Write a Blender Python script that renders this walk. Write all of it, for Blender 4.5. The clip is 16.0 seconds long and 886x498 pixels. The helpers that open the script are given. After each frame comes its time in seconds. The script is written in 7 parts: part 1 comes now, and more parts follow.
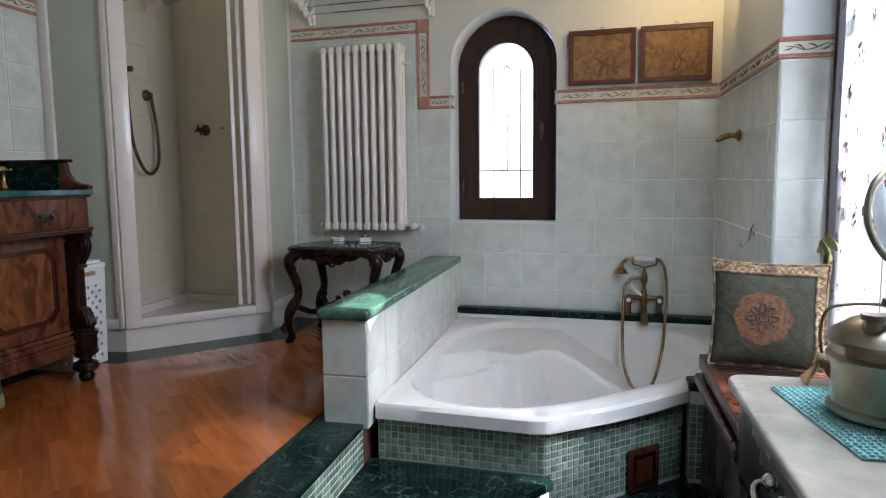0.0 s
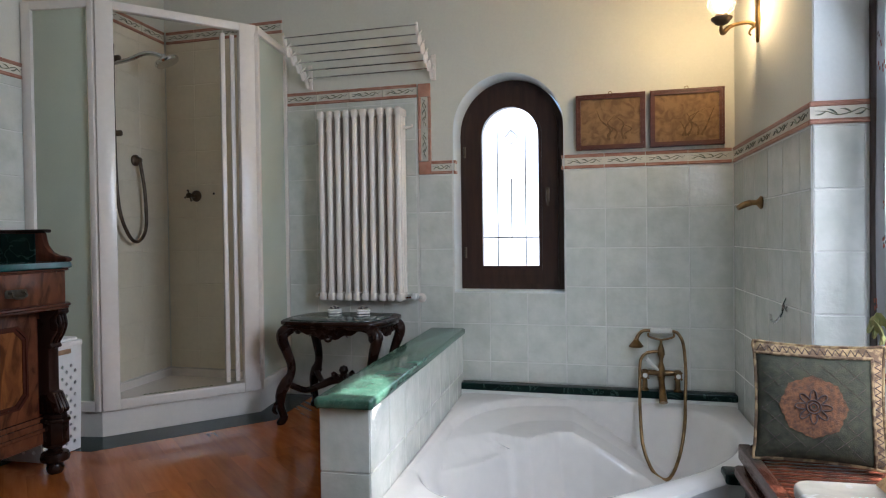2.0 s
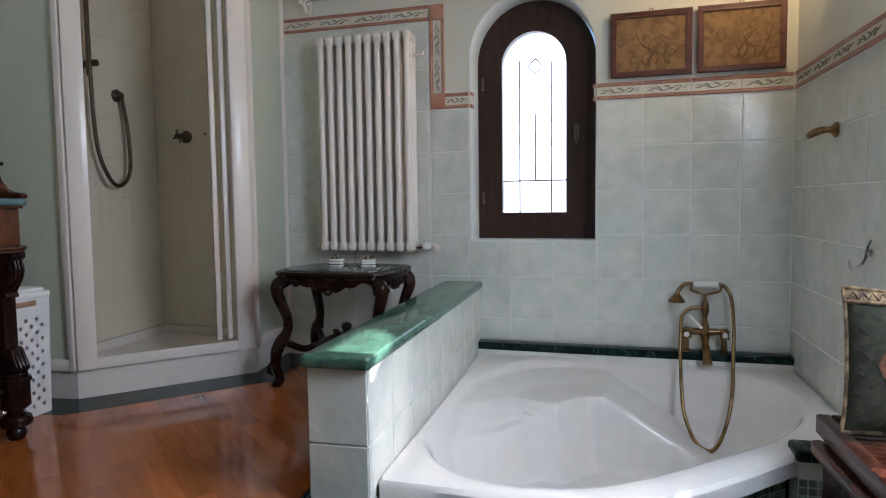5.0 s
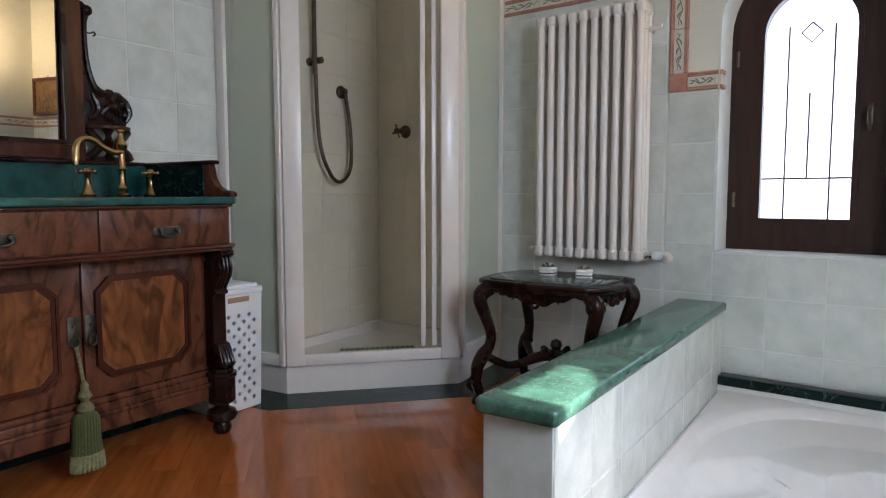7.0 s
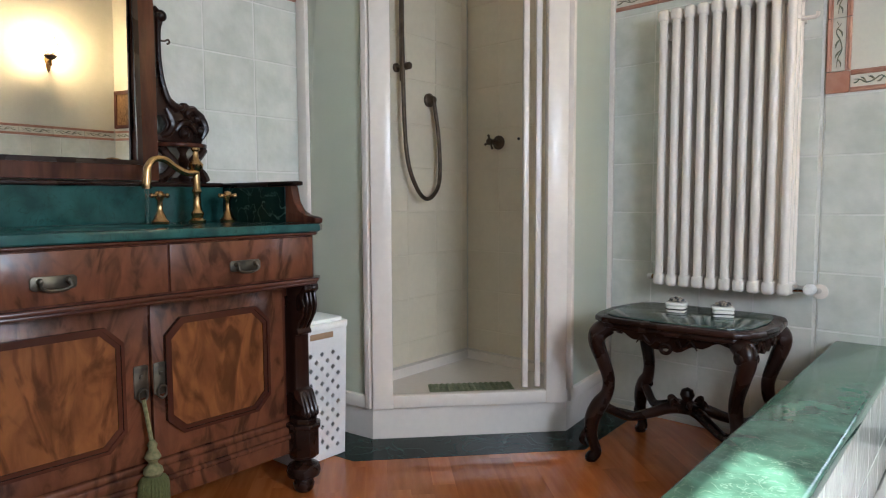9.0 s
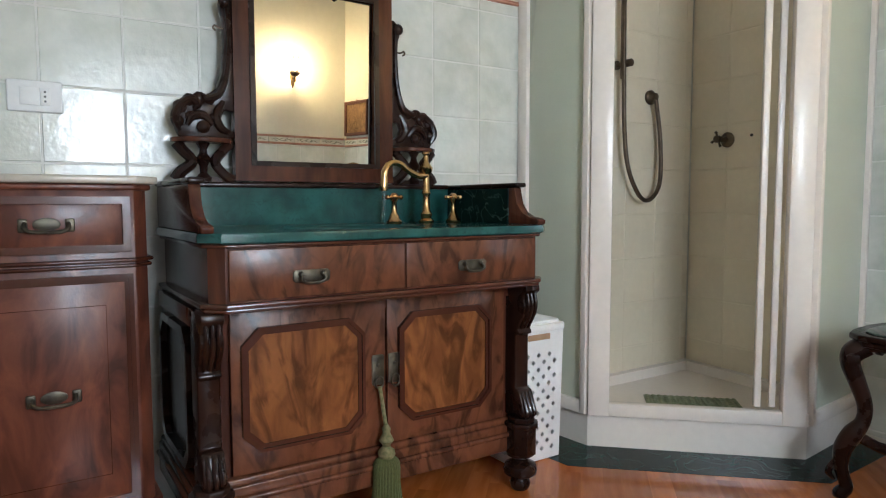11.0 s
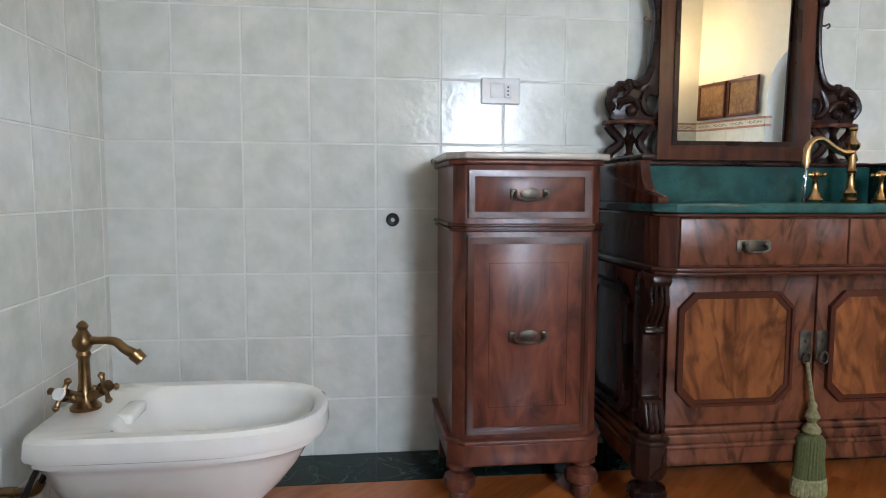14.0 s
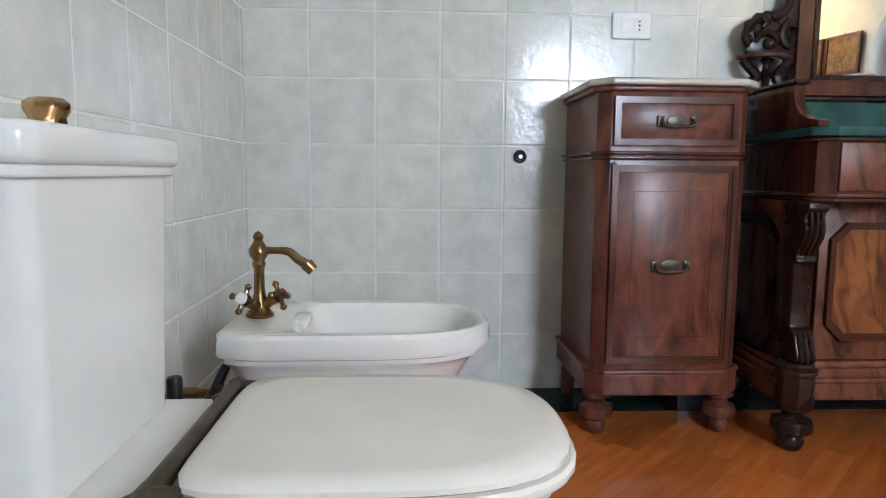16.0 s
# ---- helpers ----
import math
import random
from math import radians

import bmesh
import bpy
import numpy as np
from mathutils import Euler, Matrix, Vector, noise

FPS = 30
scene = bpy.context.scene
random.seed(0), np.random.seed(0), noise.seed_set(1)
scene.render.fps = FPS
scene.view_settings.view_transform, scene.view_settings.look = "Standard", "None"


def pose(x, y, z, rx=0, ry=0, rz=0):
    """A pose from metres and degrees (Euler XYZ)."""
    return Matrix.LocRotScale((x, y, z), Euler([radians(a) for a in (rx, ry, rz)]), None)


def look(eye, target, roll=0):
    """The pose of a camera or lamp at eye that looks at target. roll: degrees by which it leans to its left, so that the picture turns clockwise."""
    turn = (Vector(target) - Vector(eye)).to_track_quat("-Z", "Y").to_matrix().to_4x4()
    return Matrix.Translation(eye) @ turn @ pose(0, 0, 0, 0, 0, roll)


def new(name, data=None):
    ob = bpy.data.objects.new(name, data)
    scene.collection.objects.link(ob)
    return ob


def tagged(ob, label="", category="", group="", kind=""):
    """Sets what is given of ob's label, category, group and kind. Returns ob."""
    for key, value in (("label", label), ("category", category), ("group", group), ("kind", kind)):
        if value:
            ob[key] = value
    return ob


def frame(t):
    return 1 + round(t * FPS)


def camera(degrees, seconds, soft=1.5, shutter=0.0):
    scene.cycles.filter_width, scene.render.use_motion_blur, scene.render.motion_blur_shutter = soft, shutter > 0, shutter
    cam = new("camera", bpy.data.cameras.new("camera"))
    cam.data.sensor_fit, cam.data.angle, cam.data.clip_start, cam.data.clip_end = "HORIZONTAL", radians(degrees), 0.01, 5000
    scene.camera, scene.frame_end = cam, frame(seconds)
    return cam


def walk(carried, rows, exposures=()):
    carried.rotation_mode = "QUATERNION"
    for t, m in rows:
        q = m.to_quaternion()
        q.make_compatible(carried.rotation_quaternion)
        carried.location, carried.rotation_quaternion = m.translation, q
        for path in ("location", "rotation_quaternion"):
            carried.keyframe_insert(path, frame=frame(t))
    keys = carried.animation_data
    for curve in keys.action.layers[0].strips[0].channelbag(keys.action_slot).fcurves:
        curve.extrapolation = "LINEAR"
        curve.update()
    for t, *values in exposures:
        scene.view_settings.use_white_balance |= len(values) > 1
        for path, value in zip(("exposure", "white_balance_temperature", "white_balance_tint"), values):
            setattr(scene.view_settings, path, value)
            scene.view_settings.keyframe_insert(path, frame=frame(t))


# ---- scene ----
cam = camera(67.7, 16.0, soft=1.1)
METRES, EYE, TILT, LEAN, TURN = 2.29, 0.845, 0.0, 0.0, 13.0
ROWS = [
    (0.0, 0.0, 0.0, 0.0, -0.06, -6.17, 0.6),
    (0.5, -0.0035, 0.018, 0.0157, -0.31, -4.02, 0.52),
    (1.0, -0.0174, 0.0323, 0.0296, -0.47, -2.51, 0.64),
    (1.5, -0.026, 0.0471, 0.0219, -0.46, -1.41, 0.59),
    (2.0, -0.0288, 0.0863, 0.0179, -0.93, -0.99, 0.73),
    (2.5, -0.0202, 0.1094, 0.0107, -0.24, -1.19, 0.67),
    (3.0, -0.0167, 0.1242, -0.014, 0.01, -1.53, 0.57),
    (3.5, -0.0164, 0.1323, -0.0328, -0.59, -2.34, 0.63),
    (6.0, -0.0142, 0.3505, -0.0159, 4.77, -5.22, 0.73),
    (6.5, -0.0047, 0.3856, -0.011, 14.99, -4.87, 0.68),
    (7.0, -0.0056, 0.4119, -0.0114, 21.06, -4.68, 0.04),
    (7.5, -0.0362, 0.4533, -0.0085, 21.11, -4.66, 0.14),
    (8.0, -0.0659, 0.504, 0.0052, 21.78, -4.54, 0.25),
    (10.5, -0.1397, 0.5322, 0.0181, 39.64, -4.1, 0.08),
    (11.0, -0.1419, 0.5084, 0.0158, 43.98, -4.1, 0.13),
    (11.5, -0.1435, 0.4836, 0.0145, 48.14, -4.13, 0.02),
    (12.0, -0.1493, 0.4573, 0.0126, 52.56, -4.2, -0.08),
    (12.5, -0.1561, 0.4265, 0.0083, 56.76, -4.38, -0.21),
    (13.0, -0.1633, 0.3967, 0.0068, 61.15, -4.55, -0.21),
    (13.5, -0.1621, 0.3703, 0.0029, 65.88, -4.68, -0.23),
    (14.0, -0.1562, 0.3435, -0.0033, 69.99, -4.92, -0.27),
    (14.5, -0.152, 0.3238, -0.0098, 73.24, -5.03, -0.2),
    (15.0, -0.1542, 0.2942, -0.023, 73.07, -5.2, -0.3),
    (15.5, -0.1667, 0.2564, -0.0441, 73.12, -5.43, -0.41),
    (16.0, -0.1773, 0.2392, -0.0648, 74.27, -6.52, -0.43),
]
walk(cam, [(t, pose(0, 0, EYE, TILT, LEAN, TURN) @ pose(METRES * x, METRES * y, METRES * z, 90 + pitch, roll, yaw)) for t, x, y, z, yaw, pitch, roll in ROWS],
     exposures=[(0.0, 1.78, 5800, 14), (3.5, 1.76, 5770, 14), (8.0, 2.10, 5850, 15), (10.5, 2.82, 6050, 10), (11.0, 2.58, 6050, 10), (11.5, 2.54, 6050, 11), (12.0, 2.46, 6000, 13), (13.0, 2.52, 5930, 14), (14.0, 2.68, 5900, 14), (16.0, 2.76, 5850, 14)])
# ---------------------------------------------------------------- light
world = bpy.data.worlds.new("sky")
scene.world = world
world.use_nodes = True
wn = world.node_tree.nodes
sky = wn.new("ShaderNodeTexSky")
sky.sky_type = "NISHITA"
sky.sun_disc = False
sky.sun_elevation, sky.sun_rotation = radians(40), radians(93)
world.node_tree.links.new(sky.outputs[0], wn["Background"].inputs[0])
wn["Background"].inputs[1].default_value = 0.05
SUN_FROM = Vector((1.0, -0.10, 0.85))
sun = new("sun", bpy.data.lights.new("sun", "SUN"))
sun.data.energy, sun.data.angle, sun.data.color = 5.0, radians(0.6), (1.0, 0.94, 0.85)
sun.matrix_world = look(SUN_FROM * 10, (0, 0, 0))


def window_light(name, m, w, h, watts, color):
    lamp = new(name, bpy.data.lights.new(name, "AREA"))
    lamp.data.shape, lamp.data.size, lamp.data.size_y = "RECTANGLE", w, h
    lamp.data.energy, lamp.data.color = watts, color
    lamp.matrix_world = m
    return lamp


# ---------------------------------------------------------------- mesh helpers
def bm_box(x0, y0, z0, x1, y1, z1, bev=0.0, seg=2, bm=None):
    own = bmesh.new()
    bmesh.ops.create_cube(own, size=1.0)
    for v in own.verts:
        v.co = Vector(((x0 + x1) / 2 + v.co.x * (x1 - x0), (y0 + y1) / 2 + v.co.y * (y1 - y0), (z0 + z1) / 2 + v.co.z * (z1 - z0)))
    if bev > 0:
        bmesh.ops.bevel(own, geom=own.edges[:], offset=bev, segments=seg, affect="EDGES", profile=0.5)
    return merge(bm, own)


def merge(bm, own):
    if bm is None:
        return own
    tmp = bpy.data.meshes.new("tmp")
    own.to_mesh(tmp)
    own.free()
    bm.from_mesh(tmp)
    bpy.data.meshes.remove(tmp)
    return bm


def moved(own, m, bm=None):
    own.transform(m)
    return merge(bm, own)


def lathe(profile, seg=24, m=None, bm=None):
    """Solid of revolution round z from rows of (radius, height)."""
    own = bmesh.new()
    rings = []
    for r, z in profile:
        if r < 1e-5:
            rings.append([own.verts.new((0, 0, z))])
        else:
            rings.append([own.verts.new((r * math.cos(2 * math.pi * i / seg), r * math.sin(2 * math.pi * i / seg), z)) for i in range(seg)])
    for a, b in zip(rings, rings[1:]):
        for i in range(seg):
            j = (i + 1) % seg
            vs = []
            for v in (a[i % len(a)], a[j % len(a)], b[j % len(b)], b[i % len(b)]):
                if v not in vs:
                    vs.append(v)
            if len(vs) > 2:
                own.faces.new(vs)
    for ring, flip in ((rings[0], True), (rings[-1], False)):
        if len(ring) > 2:
            own.faces.new(ring[::-1] if flip else ring)
    bmesh.ops.recalc_face_normals(own, faces=own.faces[:])
    if m is not None:
        own.transform(m)
    return merge(bm, own)


def spline(pts, n=8, closed=False):
    pts = [Vector(p) for p in pts]
    out = []
    cnt = len(pts)
    for i in range(cnt if closed else cnt - 1):
        if closed:
            p0, p1, p2, p3 = (pts[(i + k) % cnt] for k in (-1, 0, 1, 2))
        else:
            p1, p2 = pts[i], pts[i + 1]
            p0 = pts[i - 1] if i else p1 * 2 - p2
            p3 = pts[i + 2] if i + 2 < cnt else p2 * 2 - p1
        for k in range(n):
            t = k / n
            out.append(0.5 * ((2 * p1) + (p2 - p0) * t + (2 * p0 - 5 * p1 + 4 * p2 - p3) * t * t + (3 * p1 - p0 - 3 * p2 + p3) * t ** 3))
    if not closed:
        out.append(pts[-1])
    return out


def tube(pts, r, seg=10, n=6, closed=False, bm=None, flat=1.0):
    """A round bar along a smooth line; r is one radius, or one for each given point."""
    radii = r if isinstance(r, (list, tuple)) else [r] * len(pts)
    line = spline(pts, n, closed) if n > 1 else [Vector(p) for p in pts]
    rad = [max(0.0004, p.x) for p in (spline([(a, 0, 0) for a in radii], n, closed) if n > 1 else [Vector((a, 0, 0)) for a in radii])]
    own = bmesh.new()
    rings = []
    side = None
    for i, p in enumerate(line):
        a = line[i - 1] if (i or closed) else p
        b = line[(i + 1) % len(line)] if (i + 1 < len(line) or closed) else p
        d = (b - a).normalized()
        if side is None:
            side = d.orthogonal().normalized()
        side = (side - d * side.dot(d))
        side = side.normalized() if side.length > 1e-6 else d.orthogonal().normalized()
        up = d.cross(side)
        rings.append([own.verts.new(p + (side * math.cos(2 * math.pi * k / seg) + up * flat * math.sin(2 * math.pi * k / seg)) * rad[i]) for k in range(seg)])
    pairs = list(zip(rings, rings[1:])) + ([(rings[-1], rings[0])] if closed else [])
    for a, b in pairs:
        for k in range(seg):
            own.faces.new((a[k], a[(k + 1) % seg], b[(k + 1) % seg], b[k]))
    if not closed:
        own.faces.new(rings[0][::-1])
        own.faces.new(rings[-1])
    bmesh.ops.recalc_face_normals(own, faces=own.faces[:])
    return merge(bm, own)


def prism(outline, h0, h1, axis="z", bev=0.0, bm=None, seg=2):
    """An outline in a plane, given thickness along axis from h0 to h1. Outline pairs are (x, y), (x, z) or (y, z)."""
    own = bmesh.new()
    put = {"z": lambda a, b, h: (a, b, h), "y": lambda a, b, h: (a, h, b), "x": lambda a, b, h: (h, a, b)}[axis]
    lo = [own.verts.new(put(a, b, h0)) for a, b in outline]
    hi = [own.verts.new(put(a, b, h1)) for a, b in outline]
    own.faces.new(lo)
    own.faces.new(hi)
    for i in range(len(lo)):
        j = (i + 1) % len(lo)
        own.faces.new((lo[i], lo[j], hi[j], hi[i]))
    bmesh.ops.recalc_face_normals(own, faces=own.faces[:])
    if bev > 0:
        edges = [e for e in own.edges if len(e.link_faces) == 2 and e.calc_face_angle(0) > 0.5]
        bmesh.ops.bevel(own, geom=edges, offset=bev, segments=seg, affect="EDGES", profile=0.5)
    return merge(bm, own)


def ring_prism(outer, inner, h0, h1, axis="z", bm=None):
    """A frame between two outlines of equal count."""
    own = bmesh.new()
    put = {"z": lambda a, b, h: (a, b, h), "y": lambda a, b, h: (a, h, b), "x": lambda a, b, h: (h, a, b)}[axis]
    L = [[own.verts.new(put(a, b, h)) for a, b in o] for h in (h0, h1) for o in (outer, inner)]
    n = len(outer)
    for i in range(n):
        j = (i + 1) % n
        for a, b in ((L[0], L[1]), (L[2], L[3]), (L[0], L[2]), (L[1], L[3])):
            own.faces.new((a[i], a[j], b[j], b[i]))
    bmesh.ops.recalc_face_normals(own, faces=own.faces[:])
    return merge(bm, own)


def shade(me, angle=40):
    me.polygons.foreach_set("use_smooth", [True] * len(me.polygons))
    me.set_sharp_from_angle(angle=radians(angle))


def mesh_of(name, bm, mats):
    bmesh.ops.recalc_face_normals(bm, faces=bm.faces[:])
    me = bpy.data.meshes.new(name)
    bm.to_mesh(me)
    bm.free()
    for m in (mats if isinstance(mats, (list, tuple)) else [mats]):
        me.materials.append(m)
    shade(me)
    return me


def thing(name, at, label, category, group="", kind=""):
    ob = new(name)
    ob.empty_display_size = 0.05
    ob.matrix_basis = at if isinstance(at, Matrix) else Matrix.Translation(at)
    return tagged(ob, label, category, group, kind)


def root_matrix(ob):
    while ob.parent:
        ob = ob.parent
    return ob.matrix_basis


def part(name, bm, mat, parent, label="", space=None):
    """Links a bmesh, built in world (or in space), as one mesh under a thing or a part."""
    if space is not None:
        bm.transform(space)
    bm.transform(root_matrix(parent).inverted())
    ob = new(name, mesh_of(name, bm, mat))
    ob.parent = parent
    return tagged(ob, label)


def solo(name, bm, mat, label, category, kind="", group="", at=None, space=None):
    """A thing, or a piece of the setting, that is one mesh."""
    m = at if isinstance(at, Matrix) else Matrix.Translation(at or (0, 0, 0))
    if space is not None:
        bm.transform(space)
    bm.transform(m.inverted())
    ob = new(name, mesh_of(name, bm, mat))
    ob.matrix_basis = m
    return tagged(ob, label, category, group, kind)


def piece(name, me, parent, m):
    """One of many alike pieces on shared mesh data; m is its pose in the world."""
    ob = new(name, me)
    ob.parent = parent
    ob.matrix_basis = root_matrix(parent).inverted() @ m
    return ob


def arc(cx, cy, r, a0, a1, n):
    return [(cx + r * math.cos(radians(a0 + (a1 - a0) * i / n)), cy + r * math.sin(radians(a0 + (a1 - a0) * i / n))) for i in range(n + 1)]


def rounded(x0, y0, x1, y1, r, n=5):
    return arc(x1 - r, y0 + r, r, -90, 0, n) + arc(x1 - r, y1 - r, r, 0, 90, n) + arc(x0 + r, y1 - r, r, 90, 180, n) + arc(x0 + r, y0 + r, r, 180, 270, n)


def chamfered(x0, y0, x1, y1, c):
    return [(x0 + c, y0), (x1 - c, y0), (x1, y0 + c), (x1, y1 - c), (x1 - c, y1), (x0 + c, y1), (x0, y1 - c), (x0, y0 + c)]


# ---------------------------------------------------------------- materials
def surface(name, c1, c2=None, scale=6.0, rough=0.5, metal=0.0, bump=0.0, fine=60.0, coat=0.0, detail=6.0, spread=0.0, rough2=None, lo=0.35, hi=0.65, stretch=(1, 1, 1), trans=0.0, ior=1.45, distort=0.0):
    m = bpy.data.materials.new(name)
    m.use_nodes = True
    nt = m.node_tree
    n, l = nt.nodes, nt.links
    b = n["Principled BSDF"]
    b.inputs["Roughness"].default_value, b.inputs["Metallic"].default_value = rough, metal
    b.inputs["IOR"].default_value = ior
    b.inputs["Transmission Weight"].default_value = trans
    b.inputs["Coat Weight"].default_value = coat
    b.inputs["Coat Roughness"].default_value = 0.08
    tc = n.new("ShaderNodeTexCoord")
    mp = n.new("ShaderNodeMapping")
    mp.inputs["Scale"].default_value = stretch
    l.new(tc.outputs["Object"], mp.inputs["Vector"])
    info = n.new("ShaderNodeObjectInfo")
    off = n.new("ShaderNodeVectorMath")
    off.operation = "SCALE"
    off.inputs[0].default_value = (37.0, 21.0, 53.0)
    l.new(info.outputs["Random"], off.inputs["Scale"])
    l.new(off.outputs[0], mp.inputs["Location"])
    big = n.new("ShaderNodeTexNoise")
    big.inputs["Scale"].default_value, big.inputs["Detail"].default_value = scale, detail
    big.inputs["Distortion"].default_value = distort
    l.new(mp.outputs[0], big.inputs["Vector"])
    small = n.new("ShaderNodeTexNoise")
    small.inputs["Scale"].default_value, small.inputs["Detail"].default_value = fine, 3.0
    l.new(mp.outputs[0], small.inputs["Vector"])
    ramp = n.new("ShaderNodeMapRange")
    ramp.inputs["From Min"].default_value, ramp.inputs["From Max"].default_value = lo, hi
    l.new(big.outputs["Fac"], ramp.inputs["Value"])
    mix = n.new("ShaderNodeMix")
    mix.data_type = "RGBA"
    mix.inputs["A"].default_value = (*c1, 1)
    mix.inputs["B"].default_value = (*(c2 or [v * 0.88 for v in c1]), 1)
    l.new(ramp.outputs[0], mix.inputs["Factor"])
    col = mix.outputs["Result"]
    hsv = n.new("ShaderNodeHueSaturation")
    l.new(col, hsv.inputs["Color"])
    val = n.new("ShaderNodeMapRange")
    val.inputs["To Min"].default_value, val.inputs["To Max"].default_value = 1 - spread, 1 + spread
    l.new(info.outputs["Random"], val.inputs["Value"])
    fine_v = n.new("ShaderNodeMath")
    fine_v.operation = "MULTIPLY_ADD"
    fine_v.inputs[1].default_value, fine_v.inputs[2].default_value = 0.10, -0.05
    l.new(small.outputs["Fac"], fine_v.inputs[0])
    add = n.new("ShaderNodeMath")
    l.new(val.outputs[0], add.inputs[0])
    l.new(fine_v.outputs[0], add.inputs[1])
    l.new(add.outputs[0], hsv.inputs["Value"])
    l.new(hsv.outputs[0], b.inputs["Base Color"])
    rr = n.new("ShaderNodeMapRange")
    rr.inputs["To Min"].default_value, rr.inputs["To Max"].default_value = rough, rough2 if rough2 is not None else min(1, rough * 1.35 + 0.03)
    l.new(big.outputs["Fac"], rr.inputs["Value"])
    l.new(rr.outputs[0], b.inputs["Roughness"])
    if bump > 0:
        bp = n.new("ShaderNodeBump")
        bp.inputs["Strength"].default_value, bp.inputs["Distance"].default_value = min(1.0, bump), 0.004
        sm = n.new("ShaderNodeMath")
        l.new(big.outputs["Fac"], sm.inputs[0])
        l.new(small.outputs["Fac"], sm.inputs[1])
        l.new(sm.outputs[0], bp.inputs["Height"])
        l.new(bp.outputs[0], b.inputs["Normal"])
    return m


def veined(name, base, vein, scale=5.0, rough=0.12):
    """Polished marble: a clouded ground with thin lighter veins."""
    m = surface(name, base, [v * 1.9 for v in base], scale, rough, detail=8, coat=0.0, fine=35)
    nt = m.node_tree
    n, l = nt.nodes, nt.links
    b, hsv = n["Principled BSDF"], n["Hue/Saturation/Value"]
    tc = n["Texture Coordinate"]
    nz = n.new("ShaderNodeTexNoise")
    nz.inputs["Scale"].default_value, nz.inputs["Detail"].default_value, nz.inputs["Distortion"].default_value = scale * 1.6, 9, 1.4
    l.new(tc.outputs["Object"], nz.inputs["Vector"])
    ab = n.new("ShaderNodeMath")
    ab.operation = "SUBTRACT"
    ab.inputs[1].default_value = 0.5
    l.new(nz.outputs["Fac"], ab.inputs[0])
    ab2 = n.new("ShaderNodeMath")
    ab2.operation = "ABSOLUTE"
    l.new(ab.outputs[0], ab2.inputs[0])
    mr = n.new("ShaderNodeMapRange")
    mr.inputs["From Min"].default_value, mr.inputs["From Max"].default_value = 0.0, 0.016
    mr.inputs["To Min"].default_value, mr.inputs["To Max"].default_value = 0.7, 0.0
    l.new(ab2.outputs[0], mr.inputs["Value"])
    mx = n.new("ShaderNodeMix")
    mx.data_type = "RGBA"
    mx.inputs["B"].default_value = (*vein, 1)
    l.new(mr.outputs[0], mx.inputs["Factor"])
    l.new(hsv.outputs[0], mx.inputs["A"])
    l.new(mx.outputs["Result"], b.inputs["Base Color"])
    return m


def glassy(name, color, rough, ior=1.45, alpha_mix=0.0):
    m = bpy.data.materials.new(name)
    m.use_nodes = True
    nt = m.node_tree
    n, l = nt.nodes, nt.links
    b = n["Principled BSDF"]
    b.inputs["Base Color"].default_value = (*color, 1)
    b.inputs["Roughness"].default_value = rough
    b.inputs["IOR"].default_value = ior
    b.inputs["Transmission Weight"].default_value = 1.0
    if alpha_mix:
        tr = n.new("ShaderNodeBsdfTransparent")
        mx = n.new("ShaderNodeMixShader")
        mx.inputs[0].default_value = alpha_mix
        l.new(b.outputs[0], mx.inputs[1])
        l.new(tr.outputs[0], mx.inputs[2])
        l.new(mx.outputs[0], n["Material Output"].inputs["Surface"])
    return m


def emitting(name, color, power):
    m = bpy.data.materials.new(name)
    m.use_nodes = True
    b = m.node_tree.nodes["Principled BSDF"]
    b.inputs["Base Color"].default_value = (*color, 1)
    b.inputs["Emission Color"].default_value = (*color, 1)
    b.inputs["Emission Strength"].default_value = power
    return m


M_TILE = surface("glazed_tile", (0.60, 0.62, 0.555), (0.73, 0.73, 0.67), 12, 0.07, spread=0.03, bump=0.30, rough2=0.14, fine=40, lo=0.3, hi=0.7, detail=4)
# wall tile again, lighter and beige: the shower's warm light put into its colour
M_TILE_WARMLIT = surface("shower_tile", (0.80, 0.715, 0.555), (0.83, 0.745, 0.59), 9, 0.2, spread=0.015, bump=0.05, fine=40, lo=0.3, hi=0.7, detail=4)
M_GROUT = surface("grout", (0.77, 0.765, 0.72), (0.69, 0.685, 0.64), 12, 0.85, bump=0.2, fine=140)
M_PLASTER = surface("plaster", (0.72, 0.70, 0.61), (0.68, 0.665, 0.58), 1.4, 0.8, bump=0.12, fine=90)
M_REVEAL = surface("painted_reveal", (0.80, 0.82, 0.80), (0.74, 0.77, 0.75), 3, 0.55, bump=0.1, fine=80)
M_CEIL = surface("ceiling_paint", (0.80, 0.78, 0.72), (0.76, 0.74, 0.68), 2, 0.9, bump=0.08)
M_TERRA = surface("terracotta_glaze", (0.42, 0.185, 0.12), (0.50, 0.27, 0.19), 18, 0.3, spread=0.08, bump=0.15)
M_BORDER = surface("border_white", (0.72, 0.69, 0.58), (0.64, 0.61, 0.52), 25, 0.25, bump=0.1)
M_MOTIF = surface("border_motif", (0.10, 0.13, 0.10), (0.26, 0.24, 0.14), 60, 0.35)
M_MARBLE = veined("green_marble", (0.0045, 0.013, 0.011), (0.07, 0.12, 0.10), 5, 0.09)
M_MARBLE_TOP = veined("green_marble_top", (0.012, 0.052, 0.047), (0.012, 0.040, 0.036), 12, 0.10)
M_TABLE = veined("table_marble", (0.030, 0.050, 0.043), (0.10, 0.14, 0.12), 8, 0.07)
